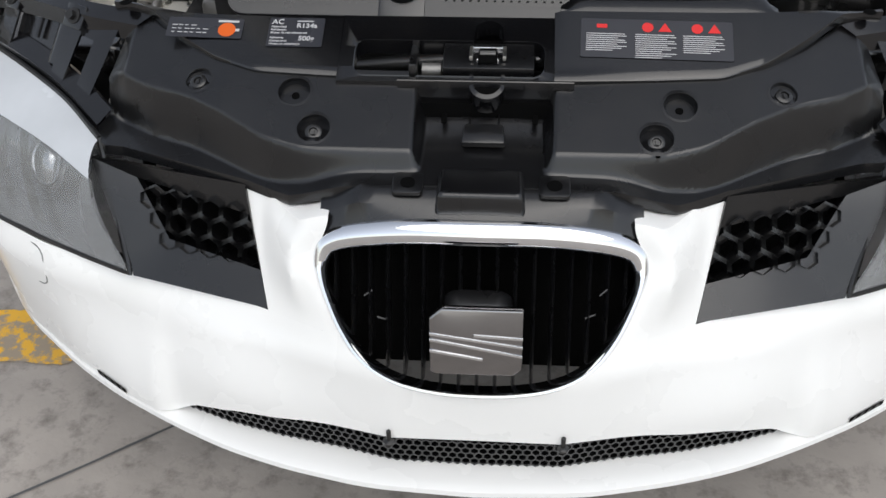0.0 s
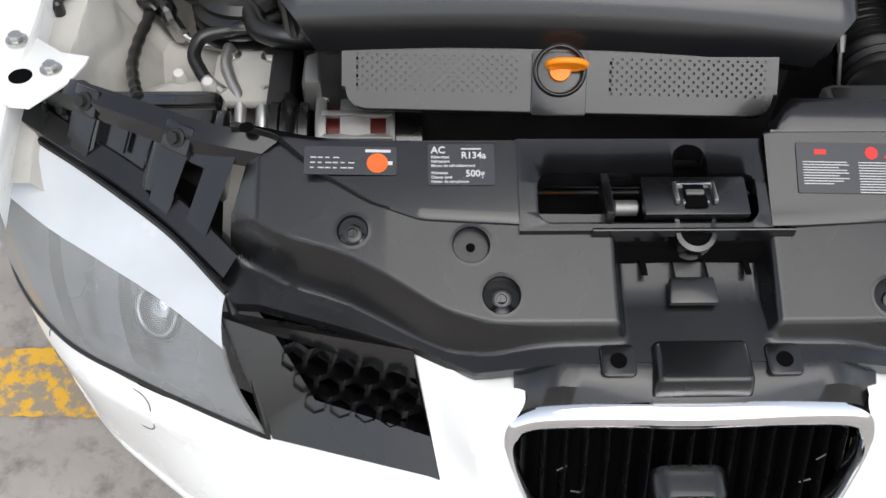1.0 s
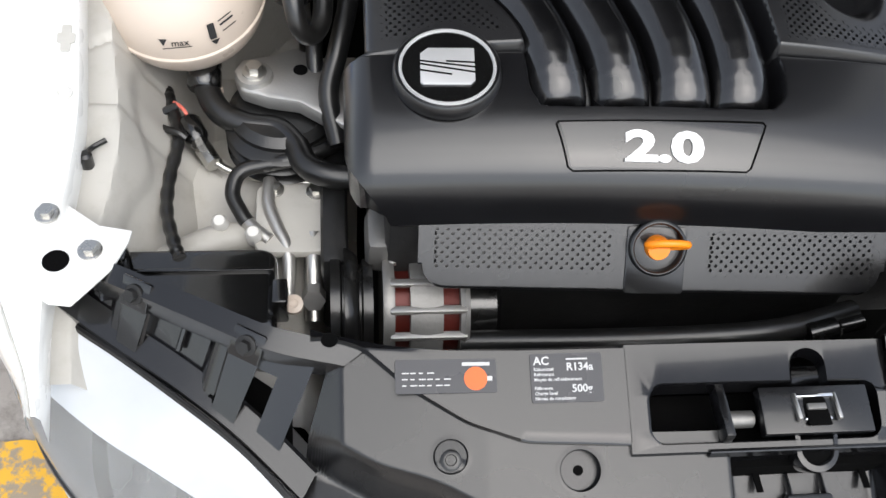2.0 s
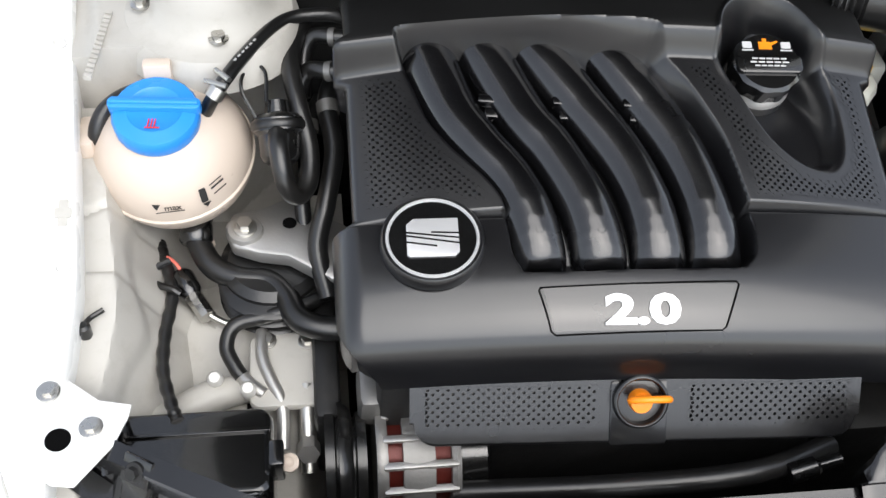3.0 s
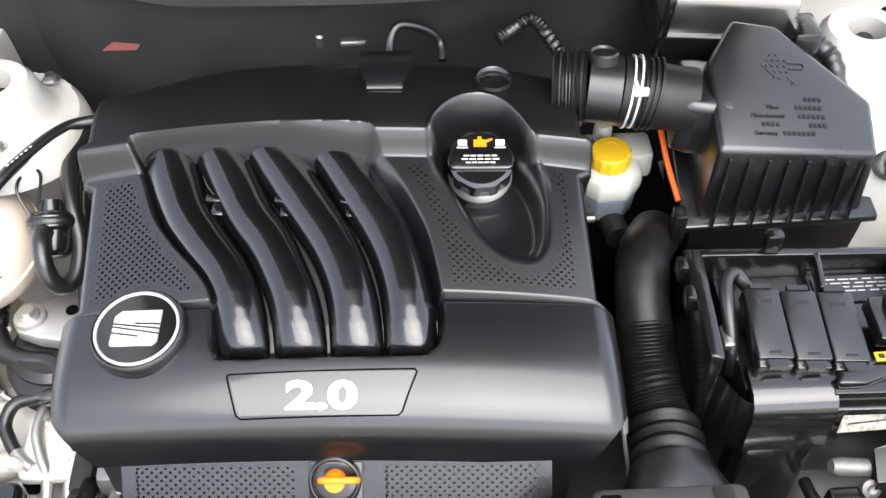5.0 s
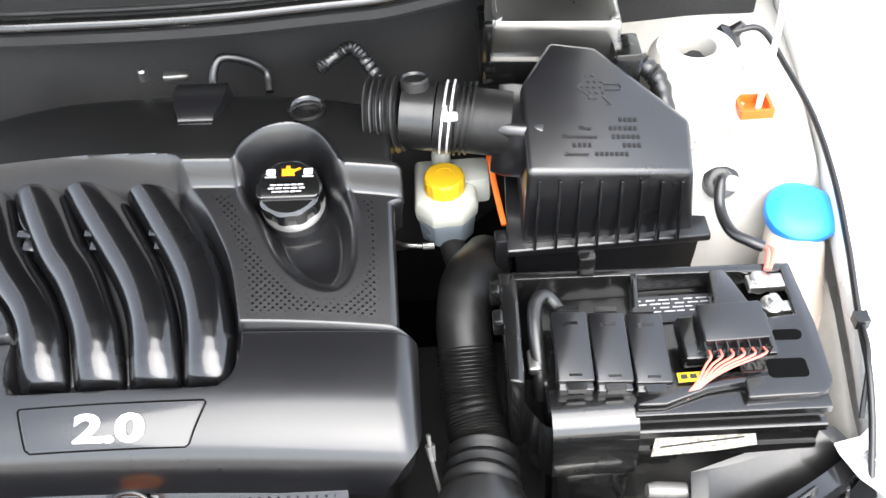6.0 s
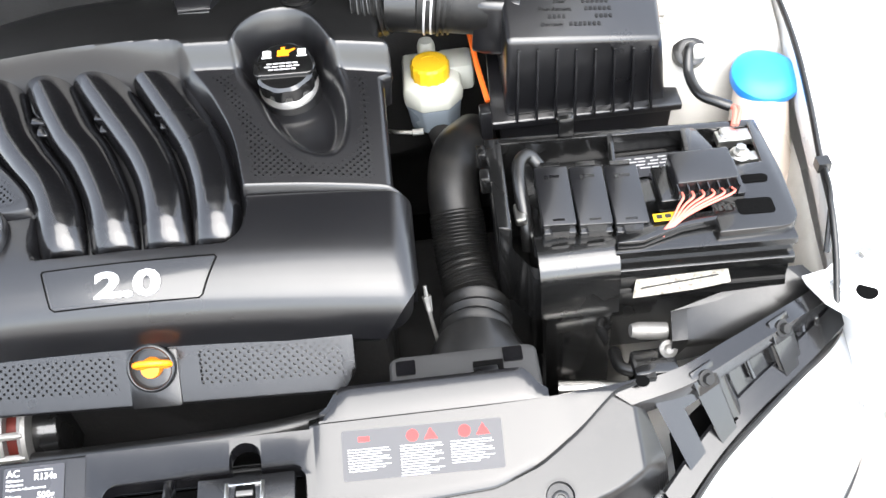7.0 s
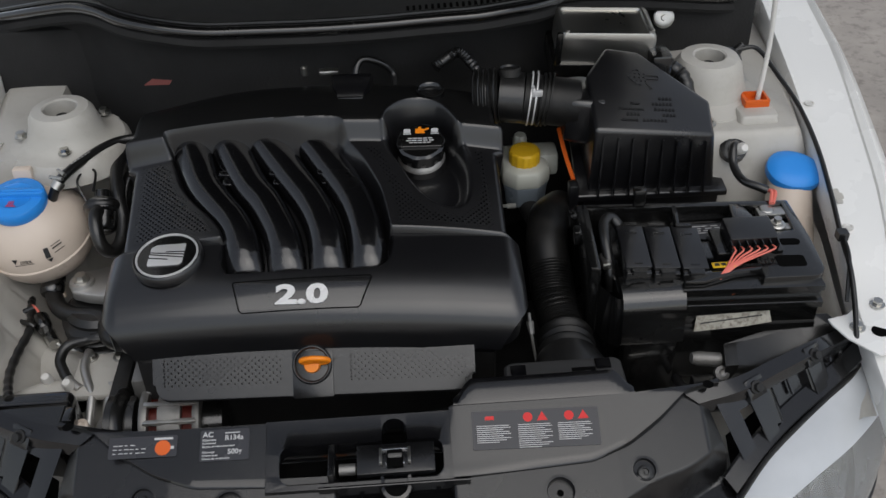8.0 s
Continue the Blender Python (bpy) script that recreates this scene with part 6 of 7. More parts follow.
part("hose_union", box(-0.083, 0.715, 1.000, 0.034, 0.014, 0.010), STEEL, loop, bevel=0.003)

# control unit behind the filter box
ecu = thing("control_unit", (0.40, 0.73, 0.93), "silver ribbed control unit in a black holder", "control unit")
eb = frame_at((0.385, 0.755, 1.046), (1, -0.02, -0.06), (0.02, 1, 0.10))
housing = loft([[tuple(eb @ Vector((x * k, y * k, z))) for x, y in rounded(-0.064, -0.040, 0.105, 0.060, 0.008)] for k, z in ((1.0, -0.060), (1.0, -0.014), (0.985, -0.006), (0.93, 0.0), (0.86, 0.0), (0.84, -0.004))], closed=True, caps=True)
part("housing", housing, STEEL, ecu, "bright aluminium housing with a raised rim", angle=45)
for x in (-0.054, 0.094):
    part("housing_screw", lathe([(0.006, -0.004), (0.006, 0.004), (0.003, 0.005), (0, 0.004)], 14, eb @ pose(x, -0.030, 0.0)), STEEL, ecu)
part("holder", join(prism(rounded(-0.074, -0.050, 0.076, 0.070, 0.008), -0.095, -0.055, eb), box(-0.066, -0.044, -0.03, 0.012, 0.010, 0.07, eb)), GLOSSY, ecu, bevel=0.004)
part("plug", join(box(0.492, 0.705, 0.985, 0.035, 0.05, 0.05)), GLOSSY, ecu, bevel=0.005)
part("loom", tube([(0.508, 0.70, 0.985), (0.532, 0.685, 0.965), (0.540, 0.655, 0.93), (0.535, 0.62, 0.90)], 0.013, 12, 10, wave=0.0012, pitch=0.006), RUBBER, ecu)

# ---- brake fluid ----
brake = thing("brake_fluid_reservoir", (0.25, 0.645, 0.78), "milky brake fluid reservoir with a yellow cap", "reservoir")
body = [(-0.042, -0.030), (-0.018, -0.052), (0.022, -0.050), (0.044, -0.026), (0.044, 0.06), (-0.040, 0.06)]
bpz = lambda k, z: [(0.25 + x * k, 0.648 + y * k, z) for x, y in body]
part("tank", loft([bpz(0.97, 0.808), bpz(1.0, 0.826), bpz(0.93, 0.838), bpz(0.70, 0.843)], closed=True, caps=True), MILKY, brake, bevel=0.003)
part("lower_tank", loft([bpz(0.82, 0.765), bpz(0.90, 0.800), bpz(0.96, 0.808)], closed=True, caps=True), FLUID, brake, bevel=0.003)
rows = [[((r + (0.0012 if j % 4 < 2 and z < 0.0 else 0)) * math.cos(2 * math.pi * j / 56), (r + (0.0012 if j % 4 < 2 and z < 0.0 else 0)) * math.sin(2 * math.pi * j / 56), z) for j in range(56)] for r, z in ((0.0265, -0.024), (0.0265, -0.003), (0.0245, 0.0), (0.014, 0.0), (0.0135, -0.001), (0.0, -0.001))]
part("cap", moved(loft(rows, closed=True), pose(0.250, 0.640, 0.866)), YELLOW, brake, "knurled yellow screw cap")
part("level_neck", lathe([(0.013, 0.82), (0.013, 0.858), (0.010, 0.866), (0, 0.867)], 20, pose(0.248, 0.692, 0)), MILKY, brake)
part("side_tank", box(0.288, 0.672, 0.825, 0.05, 0.05, 0.045), MILKY, brake, bevel=0.008)
part("cylinder", join(lathe([(0.018, 0), (0.018, 0.07), (0.013, 0.08)], 20, pose(0.262, 0.575, 0.762, -90, 0, 10))), DARK, brake)
part("pipe_nut", lathe([(0.005, 0), (0.005, 0.016)], 8, pose(0.215, 0.600, 0.775, 0, 90, 0)), STEEL, brake)
part("brake_pipe", tube([(0.214, 0.600, 0.775), (0.19, 0.602, 0.778), (0.17, 0.62, 0.77)], 0.003, 8), STEEL, brake)
cable = thing("orange_cable", (0.32, 0.56, 0.80), "orange sleeve cable beside the filter box", "cable")
part("sleeve", tube([(0.309, 0.640, 0.905), (0.314, 0.600, 0.880), (0.320, 0.560, 0.862), (0.322, 0.548, 0.857)], 0.0038, 8), EMBER, cable)

# ---- intake hose and duct at the front ----
hose = thing("air_hose", (0.27, 0.33, 0.70), "black corrugated air hose to the front duct", "hose")
part("upper_elbow", tube([(0.300, 0.545, 0.80), (0.272, 0.49, 0.82), (0.262, 0.44, 0.808), (0.262, 0.405, 0.785)], lambda t: 0.034, 22, 10), HOSE, hose)
part("corrugated_hose", tube([(0.262, 0.408, 0.787), (0.264, 0.36, 0.757), (0.270, 0.315, 0.738), (0.272, 0.285, 0.733)], 0.0345, 26, 60, wave=0.0016, pitch=0.0048), HOSE, hose)
part("cuff", tube([(0.272, 0.292, 0.733), (0.270, 0.262, 0.733), (0.266, 0.225, 0.738)], lambda t: 0.040 + 0.004 * math.cos(t * 18) + 0.004 * t, 28, 12), HOSE, hose)
duct = thing("air_duct", (0.247, 0.16, 0.74), "grey-black rectangular air duct behind the panel", "duct")
part("duct_box", loft([[(x, y, z) for x, y in rounded(0.163 + d, 0.112, 0.332 - d, 0.186 - d, 0.010)] for d, z in ((0.0, 0.735), (0.0, 0.785), (0.003, 0.790), (0.006, 0.791))], closed=True, caps=True), SCUTTLE, duct)
part("duct_neck", loft([[(0.266 + a * math.cos(radians(q)), y, 0.745 + b * math.sin(radians(q))) for q in range(0, 360, 15)] for y, a, b in ((0.235, 0.046, 0.040), (0.20, 0.062, 0.038), (0.175, 0.07, 0.03))], closed=True), RUBBER, duct)
for x, w, y in ((0.182, 0.022, 0.166), (0.304, 0.022, 0.170)):
    part("duct_pad", prism(rounded(-w / 2, -0.010, w / 2, 0.010, 0.002, 2), 0, 0.0016, pose(x, y, 0.7912)), SHELF, duct)
# black rectangle on the duct's top for the shade in a slot
part("duct_slot", join(box(0.275, 0.155, 0.7912, 0.034, 0.020, 0.0012)), FELT_AND_SHADE, duct)
part("duct_clip", box(0.272, 0.151, 0.7925, 0.026, 0.010, 0.003), TRIM, duct, bevel=0.001)

# ---- battery ----
battery = thing("battery", (0.49, 0.36, 0.62), "black car battery in its cover", "battery")
part("case", box(0.490, 0.360, 0.735, 0.29, 0.165, 0.19), GLOSSY, battery, bevel=0.006)
part("warning_label", prism(rounded(-0.045, -0.02, 0.05, 0.02, 0.002, 2), 0, 0.001, frame_at((0.508, 0.413, 0.8315), (1, 0, 0), (0, 1, 0))), STICKER, battery)
lm = frame_at((0.508, 0.420, 0.8315), (1, 0, 0), (0, 1, 0))
for k in range(4):
    for j in range(6):
        x = -0.042 + 0.015 * j + 0.004 * (k % 2)
        part("print_line", prism(rounded(x, 0.006 - 0.006 * k, x + 0.009 + 0.002 * ((j + k) % 3), 0.0078 - 0.006 * k, 0.0004, 2), 0.001, 0.0013, lm), PRINT, battery)
part("label", prism([(-0.06, -0.012), (-0.055, 0.015), (0.055, 0.020), (0.060, -0.006), (0.02, -0.010)], 0, 0.001, frame_at((0.522, 0.2625, 0.772), (1, 0.0, 0.02), (0, 0.35, 1))), PAPER, battery, "torn dirty white sticker")
part("label_print", prism([(-0.05, 0.000), (0.045, 0.006), (0.045, 0.008), (-0.05, 0.002)], 0.001, 0.0013, frame_at((0.522, 0.2620, 0.772), (1, 0.0, 0.02), (0, 0.35, 1))), INK, battery)
post = part("terminal", join(lathe([(0.012, 0), (0.012, 0.018), (0.009, 0.02)], 20, pose(0.615, 0.432, 0.838)), box(0.622, 0.428, 0.850, 0.046, 0.022, 0.010, None)), STEEL, battery, "zinc terminal clamp", bevel=0.002)
part("terminal", join(lathe([(0.014, 0), (0.014, 0.012), (0.008, 0.014)], 20, pose(0.620, 0.393, 0.842)), box(0.632, 0.392, 0.846, 0.040, 0.016, 0.008)), STEEL, battery, bevel=0.002)
part("terminal_nut", bolt(0.0065, 0.010, pose(0.620, 0.393, 0.855)), STEEL, post)

tray = thing("battery_cover", (0.48, 0.36, 0.70), "black plastic battery cover with openings", "battery cover")
TX0, TX1, TY0, TY1 = 0.305, 0.655, 0.268, 0.452


def tray_z(x, y):
    return 0.868 - 0.045 * (x - TX0) + 0.06 * (y - 0.36)


def slab(poly, thick=0.012):
    top = [(x, y, tray_z(x, y)) for x, y in poly]
    low = [(x, y, tray_z(x, y) - thick) for x, y in poly]
    n = len(poly)
    return top + low, [list(range(n)), list(range(n, 2 * n))[::-1]] + [[i, (i + 1) % n, n + (i + 1) % n, n + i] for i in range(n)]


part("rear_rail", slab([(TX0, 0.440), (0.642, 0.440), (0.648, 0.452), (TX0, 0.452)], 0.10), GLOSSY, tray, bevel=0.003)
part("right_deck", slab([(0.560, 0.266), (0.636, 0.268), (0.645, 0.270), (0.652, 0.275), (0.657, 0.283), (0.659, 0.292), (0.661, 0.36), (0.655, 0.452), (0.642, 0.452), (0.640, 0.376), (0.600, 0.372), (0.560, 0.330)], 0.045), GLOSSY, tray, bevel=0.003)
# uncut deck: black pieces on top paint the shade inside two slots
for poly in (rounded(0.606, 0.340, 0.640, 0.353, 0.0062), rounded(0.590, 0.290, 0.634, 0.314, 0.005)):
    p, f = slab(poly, 0.002)
    part("deck_slot", ([Vector(q) + Vector((0, 0, 0.0012)) for q in p], f), FELT_AND_SHADE, tray)
part("left_panel", slab([(TX0, 0.300), (0.322, 0.296), (0.328, 0.452), (TX0, 0.452)], 0.13), GLOSSY, tray, bevel=0.004)
part("cross_rail", slab([(0.548, 0.375), (0.600, 0.375), (0.575, 0.445), (0.556, 0.445)], 0.02), GLOSSY, tray, bevel=0.002)
part("window_frame", slab([(0.456, 0.392), (0.462, 0.445), (0.470, 0.445), (0.464, 0.392)], 0.02), GLOSSY, tray, bevel=0.002)
def ledge(y, z, dy, dz, x0=0.438, x1=0.652):
    top = lambda x: z - 0.035 * (x - 0.45)
    return loft([[(x, y + a * dy, top(x) + b * dz) for a, b in ((1, 0), (0.12, 0), (0, -0.12), (0, -0.88), (0.12, -1), (1, -1))] for x in np.linspace(x0, x1, 8)], closed=True, caps=True)


part("front_ledge", ledge(0.258, 0.843, 0.03, 0.012), GLOSSY, tray)
part("front_ledge", ledge(0.254, 0.816, 0.03, 0.014), GLOSSY, tray)
part("front_panel", ledge(0.266, 0.832, 0.01, 0.07), GLOSSY, tray)
part("front_panel", ledge(0.262, 0.765, 0.012, 0.10), GLOSSY, tray)
channel = []
for x in np.linspace(0.348, 0.442, 12):
    channel.append([(x, 0.300, 0.842), (x, 0.292, 0.846), (x, 0.262, 0.842), (x, 0.250, 0.832), (x, 0.244, 0.812), (x, 0.243, 0.755), (x, 0.252, 0.748)])
part("cable_cover", join(loft(channel), loft([channel[0], [(0.348, 0.30, q[2]) for q in channel[0]]]), loft([channel[-1], [(0.442, 0.30, q[2]) for q in channel[-1]]])), GLOSSY, tray, "curved glossy cable cover")
part("cover_tongue", slab([(0.44, 0.276), (0.47, 0.284), (0.54, 0.300), (0.60, 0.302), (0.60, 0.292), (0.52, 0.280), (0.47, 0.262), (0.44, 0.262)], 0.012), GLOSSY, tray, bevel=0.003)
part("corner_shell", loft([[(0.318 + 0.022 * math.sin(radians(a)) * 0 + (0.348 - 0.318) * k, 0.300 - 0.045 * math.sin(radians(90 * k)), z) for k in np.linspace(0, 1, 8)] for z, a in ((0.835, 0), (0.74, 0))]), GLOSSY, tray)
part("tray_clip", box(0.410, 0.448, 0.885, 0.020, 0.016, 0.030), GLOSSY, tray, bevel=0.003)
for y in (0.43, 0.385):
    part("side_clip", box(0.300, y, 0.862, 0.012, 0.020, 0.026), GLOSSY, tray, bevel=0.003)
# black floor added below the openings, painted as shade in the well
part("battery_well_shade", box(0.39, 0.40, 0.80, 0.16, 0.10, 0.01), FELT_AND_SHADE, tray)
part("column", join(box(0.395, 0.262, 0.66, 0.085, 0.03, 0.19)), GLOSSY, tray, bevel=0.008)

part("yellow_label", box(0.505, 0.293, 0.8585, 0.034, 0.012, 0.002), YELLOW, tray, "yellow label with black print", bevel=0.0005)
for k in range(3):
    part("label_print", box(0.495 + 0.010 * k, 0.293, 0.8598, 0.007, 0.006, 0.0008), INK, tray)
fuse_group = "fuse holders on the battery"
for k in range(3):
    x0 = 0.361 + 0.0425 * k
    o = Vector((x0 + 0.018, 0.338 - 0.003 * k, 0.869 - 0.0022 * k))
    fm = frame_at(o, (1, -0.02, -0.045), (-0.14, 1, 0.14))
    fh = thing("fuse_holder", tuple(o - Vector((0, 0, 0.02))), "black plastic fuse holder with a moulded lid", "fuse holder", group=fuse_group)
    part("lid", prism(rounded(-0.0203, -0.044, 0.0203, 0.046, 0.002, 2), -0.006, 0.0, fm), COVER, fh, bevel=0.0015)
    part("base", prism(rounded(-0.0198, -0.052, 0.0198, 0.048, 0.002, 2), -0.024, -0.006, fm), GLOSSY, fh, bevel=0.0015)
    part("hinge", prism([(-0.012, 0.046), (0.012, 0.046), (0.012, 0.052), (-0.012, 0.052)], -0.004, 0.002, fm), GLOSSY, fh)
    part("catch", prism([(-0.010, -0.055), (0.010, -0.055), (0.012, -0.046), (-0.012, -0.046)], -0.008, 0.001, fm), GLOSSY, fh)
    for x, y, w, hh in ((-0.009, 0.026, 0.004, 0.006), (-0.003, 0.028, 0.012, 0.004), (-0.007, -0.038, 0.014, 0.003)):
        part("moulded_mark", prism([(x, y), (x + w, y), (x + w, y + hh), (x, y + hh)], 0.0, 0.0005, fm), SHELF, fh)
fuse_lead = thing("thick_battery_lead", (0.345, 0.37, 0.82), "thick grey-black cable looping to the fuse holders", "cable")
part("lead", tube([(0.372, 0.402, 0.858), (0.358, 0.412, 0.872), (0.344, 0.398, 0.872), (0.341, 0.365, 0.860), (0.343, 0.335, 0.835), (0.345, 0.32, 0.80)], 0.0085, 14), RUBBER, fuse_lead)
part("lug", box(0.337, 0.340, 0.842, 0.014, 0.03, 0.012), STEEL, fuse_lead, bevel=0.003)
conn = thing("relay_connector", (0.56, 0.35, 0.84), "black multi-pin connector block with pink wires", "connector")
cm = frame_at((0.557, 0.346, 0.886), (1, 0.03, -0.03), (-0.08, 1, 0.12))
part("connector_body", prism(rounded(-0.037, -0.025, 0.037, 0.024, 0.003, 2), -0.022, 0.0, cm), COVER, conn, bevel=0.0015)
part("connector_base", prism(rounded(-0.056, -0.034, 0.048, 0.022, 0.003, 2), -0.040, -0.020, cm), GLOSSY, conn, bevel=0.002)
for k in range(7):
    part("comb_wall", box(-0.037 + 0.012 * k, -0.030, -0.012, 0.0016, 0.012, 0.020, cm), GLOSSY, conn)
for k in range(6):
    a = cm @ Vector((-0.031 + 0.012 * k, -0.030, -0.012))
    part("wire", tube([a, a + Vector((-0.001, -0.010, 0.001)), Vector((0.520 + 0.0065 * k, 0.302, 0.866 - 0.001 * k)), Vector((0.506 + 0.0035 * k, 0.284 + 0.001 * k, 0.858)), Vector((0.490 + 0.001 * k, 0.272, 0.848))], 0.0015, 6, 6), REDWIRE, conn, "thin pink-red wire")
part("loose_wire", tube([(0.605, 0.318, 0.845), (0.600, 0.306, 0.848), (0.604, 0.292, 0.846)], 0.0022, 6), EMBER, conn)
part("wire_end", tube([(0.56, 0.283, 0.836), (0.535, 0.272, 0.828), (0.515, 0.268, 0.823)], 0.003, 6), EMBER, conn)
pos = thing("battery_cable", (0.62, 0.50, 0.82), "black and copper battery cable running to the inner wing", "cable")
gz = inner_height(0.601, 0.580, 1)
part("sheath", tube([(0.603, 0.572, gz + 0.020), (0.594, 0.560, gz + 0.022), (0.590, 0.535, 0.875), (0.596, 0.500, 0.868), (0.615, 0.482, 0.866), (0.630, 0.475, 0.862)], 0.007, 12, 8), RUBBER, pos)
for k in range(2):
    part("braid", tube([(0.630 + 0.004 * k, 0.475, 0.862), (0.632 + 0.006 * k, 0.462, 0.866), (0.624 + 0.004 * k, 0.440, 0.860)], 0.0032, 8), REDWIRE, pos)
part("grommet", lathe([(0.023, -0.006), (0.023, 0.006), (0.017, 0.010), (0.012, 0.010), (0.0, 0.009)], 28, pose(0.601, 0.580, gz + 0.004, 30, 0, 0)), RUBBER, pos)
part("cover_lug", lathe([(0.010, 0), (0.010, 0.020), (0.006, 0.027), (0, 0.028)], 20, pose(0.604, 0.570, gz + 0.010, 50, 20, 0)), WHITE, pos, "white plastic lug on the cable")

# ---- washer bottle ----
washer = thing("washer_bottle", (0.70, 0.53, 0.72), "milky washer bottle neck with a blue flap cap", "washer bottle")
part("neck", loft([[(cx + r * math.cos(radians(a)), cy + r * math.sin(radians(a)), z) for a in range(0, 360, 15)] for cx, cy, z, r in ((0.665, 0.44, 0.62, 0.07), (0.675, 0.46, 0.72, 0.055), (0.683, 0.495, 0.79, 0.042), (0.688, 0.525, 0.842, 0.036), (0.689, 0.530, 0.850, 0.036))], closed=True, caps=True), CREAM, washer)
wm = frame_at((0.690, 0.533, 0.858), (1, -0.16, -0.1), (0.18, 1, 0.28))
lidr = [[(0.043 * k * math.cos(radians(a)) * (1.0 if math.cos(radians(a)) < 0.2 else 1.25), 0.042 * k * math.sin(radians(a)), z) for a in range(0, 360, 10)] for k, z in ((0.97, -0.008), (1.0, -0.002), (0.98, 0.006), (0.80, 0.013), (0.4, 0.016), (0.0, 0.016))]
wcap = part("flap_cap", moved(loft(lidr, closed=True), wm), BLUE, washer, "bright blue hinged cap")
for k in range(5):
    part("grip_ridge", box(0.046 + 0.003 * k, -0.004, 0.010 - 0.0016 * k, 0.0014, 0.05 - 0.004 * k, 0.003, wm), BLUE, wcap)
bcable = thing("bonnet_cable", (0.72, 0.40, 0.80), "thin black release cable along the wing edge", "cable")
part("cable", tube([(0.655, 0.780, 0.965), (0.690, 0.775, 0.968), (0.712, 0.72, 0.945), (0.730, 0.64, 0.920), (0.733, 0.55, 0.895), (0.727, 0.46, 0.868), (0.717, 0.37, 0.840), (0.711, 0.31, 0.825), (0.704, 0.26, 0.800), (0.690, 0.20, 0.770)], 0.0042, 10), RUBBER, bcable)
part("cable_grommet", lathe([(0.02, 0), (0.02, 0.008), (0.010, 0.014), (0.006, 0.03)], 24, pose(0.648, 0.785, 0.950, 0, 40, 0)), RUBBER, bcable)
part("cable_clip", join(box(0.717, 0.368, 0.843, 0.016, 0.016, 0.014), tube([(0.717, 0.36, 0.843), (0.713, 0.32, 0.83), (0.698, 0.27, 0.79)], 0.0035, 8)), RUBBER, bcable)

# ---- front right corner ----
starter = thing("charcoal_canister", (0.56, 0.23, 0.66), "dusty black box behind the headlight", "canister")
part("body", loft([[(x + 0.02 * k, y, z) for x, y, z in ((0.500, 0.20 + 0.015 * k, 0.70), (0.500, 0.205, 0.735), (0.507, 0.245, 0.742), (0.66, 0.285, 0.755), (0.675, 0.265, 0.75), (0.66, 0.22, 0.70))] for k in (0, 1)], closed=True, caps=True), RUBBER, starter, bevel=0.004)
part("spigot", lathe([(0.011, 0), (0.011, 0.035), (0.008, 0.045)], 18, pose(0.500, 0.232, 0.722, 0, -80, 0)), CASTING, starter)
plug = thing("wiring_plug", (0.47, 0.19, 0.66), "black wiring plug with a cream end", "plug")
part("plug_body", box(0.478, 0.195, 0.690, 0.055, 0.04, 0.05), GLOSSY, plug, bevel=0.006)
part("plug_end", lathe([(0.011, 0), (0.011, 0.012), (0.006, 0.014), (0, 0.010)], 20, pose(0.497, 0.212, 0.712, 40, 0, 0)), CASTING, plug)
part("plug_lead", tube([(0.46, 0.19, 0.70), (0.44, 0.205, 0.695), (0.44, 0.24, 0.68)], 0.008, 10), RUBBER, plug)
part("pipe", tube([(0.36, 0.185, 0.69), (0.40, 0.18, 0.69), (0.44, 0.175, 0.685)], 0.012, 12), STEEL, plug)
lead = thing("earth_strap", (0.215, 0.27, 0.70), "foil wrapped lead beside the engine", "cable")
part("strap", tube([(0.212, 0.280, 0.80), (0.215, 0.262, 0.765), (0.222, 0.245, 0.72), (0.225, 0.235, 0.68)], 0.0025, 8), CASTING, lead)
part("foil", tube([(0.213, 0.275, 0.787), (0.214, 0.270, 0.779), (0.215, 0.264, 0.771)], lambda t: 0.006 - 0.002 * t, 7, 4), CASTING, lead)

# ---- coolant tank ----
tank = thing("coolant_tank", (-0.60, 0.575, 0.70), "round cream coolant tank with a blue screw cap", "coolant tank")
C = Vector((-0.600, 0.577, 0.797))
R = 0.0935
prof_ball = [(0.0, -0.80)] + [(math.cos(radians(a)), math.sin(radians(a)) * 0.86) for a in range(-70, -4, 8)] + [(1.0, -0.035), (1.025, -0.02), (1.025, 0.02), (1.0, 0.035)] + [(math.cos(radians(a)), math.sin(radians(a)) * 0.90) for a in range(6, 60, 8)] + [(0.42, 0.86), (0.42, 0.95), (0, 0.95)]
tm = Matrix.Translation(C) @ pose(0, 0, 0, 14, -4, 0)
bottle = part("bottle", lathe([(r * R, z * R) for r, z in prof_ball], 56, tm), CREAM, tank, "cream translucent ball shaped bottle", angle=30)
capm = frame_at((-0.607, 0.553, 0.882), (1, -0.06, 0), (0.06, 1, 0.20))
rows = [[((r + (0.0005 if j % 3 < 1 and 0 < k < 3 else 0)) * math.cos(2 * math.pi * j / 60), (r + (0.0005 if j % 3 < 1 and 0 < k < 3 else 0)) * math.sin(2 * math.pi * j / 60), z) for j in range(60)] for k, (r, z) in enumerate(((0.046, -0.016), (0.0475, -0.012), (0.0475, 0.002), (0.045, 0.006), (0.030, 0.009), (0.028, 0.0075), (0.0, 0.008)))]
cap = part("cap", moved(loft(rows, closed=True), capm), BLUE, tank, "bright blue ribbed screw cap")
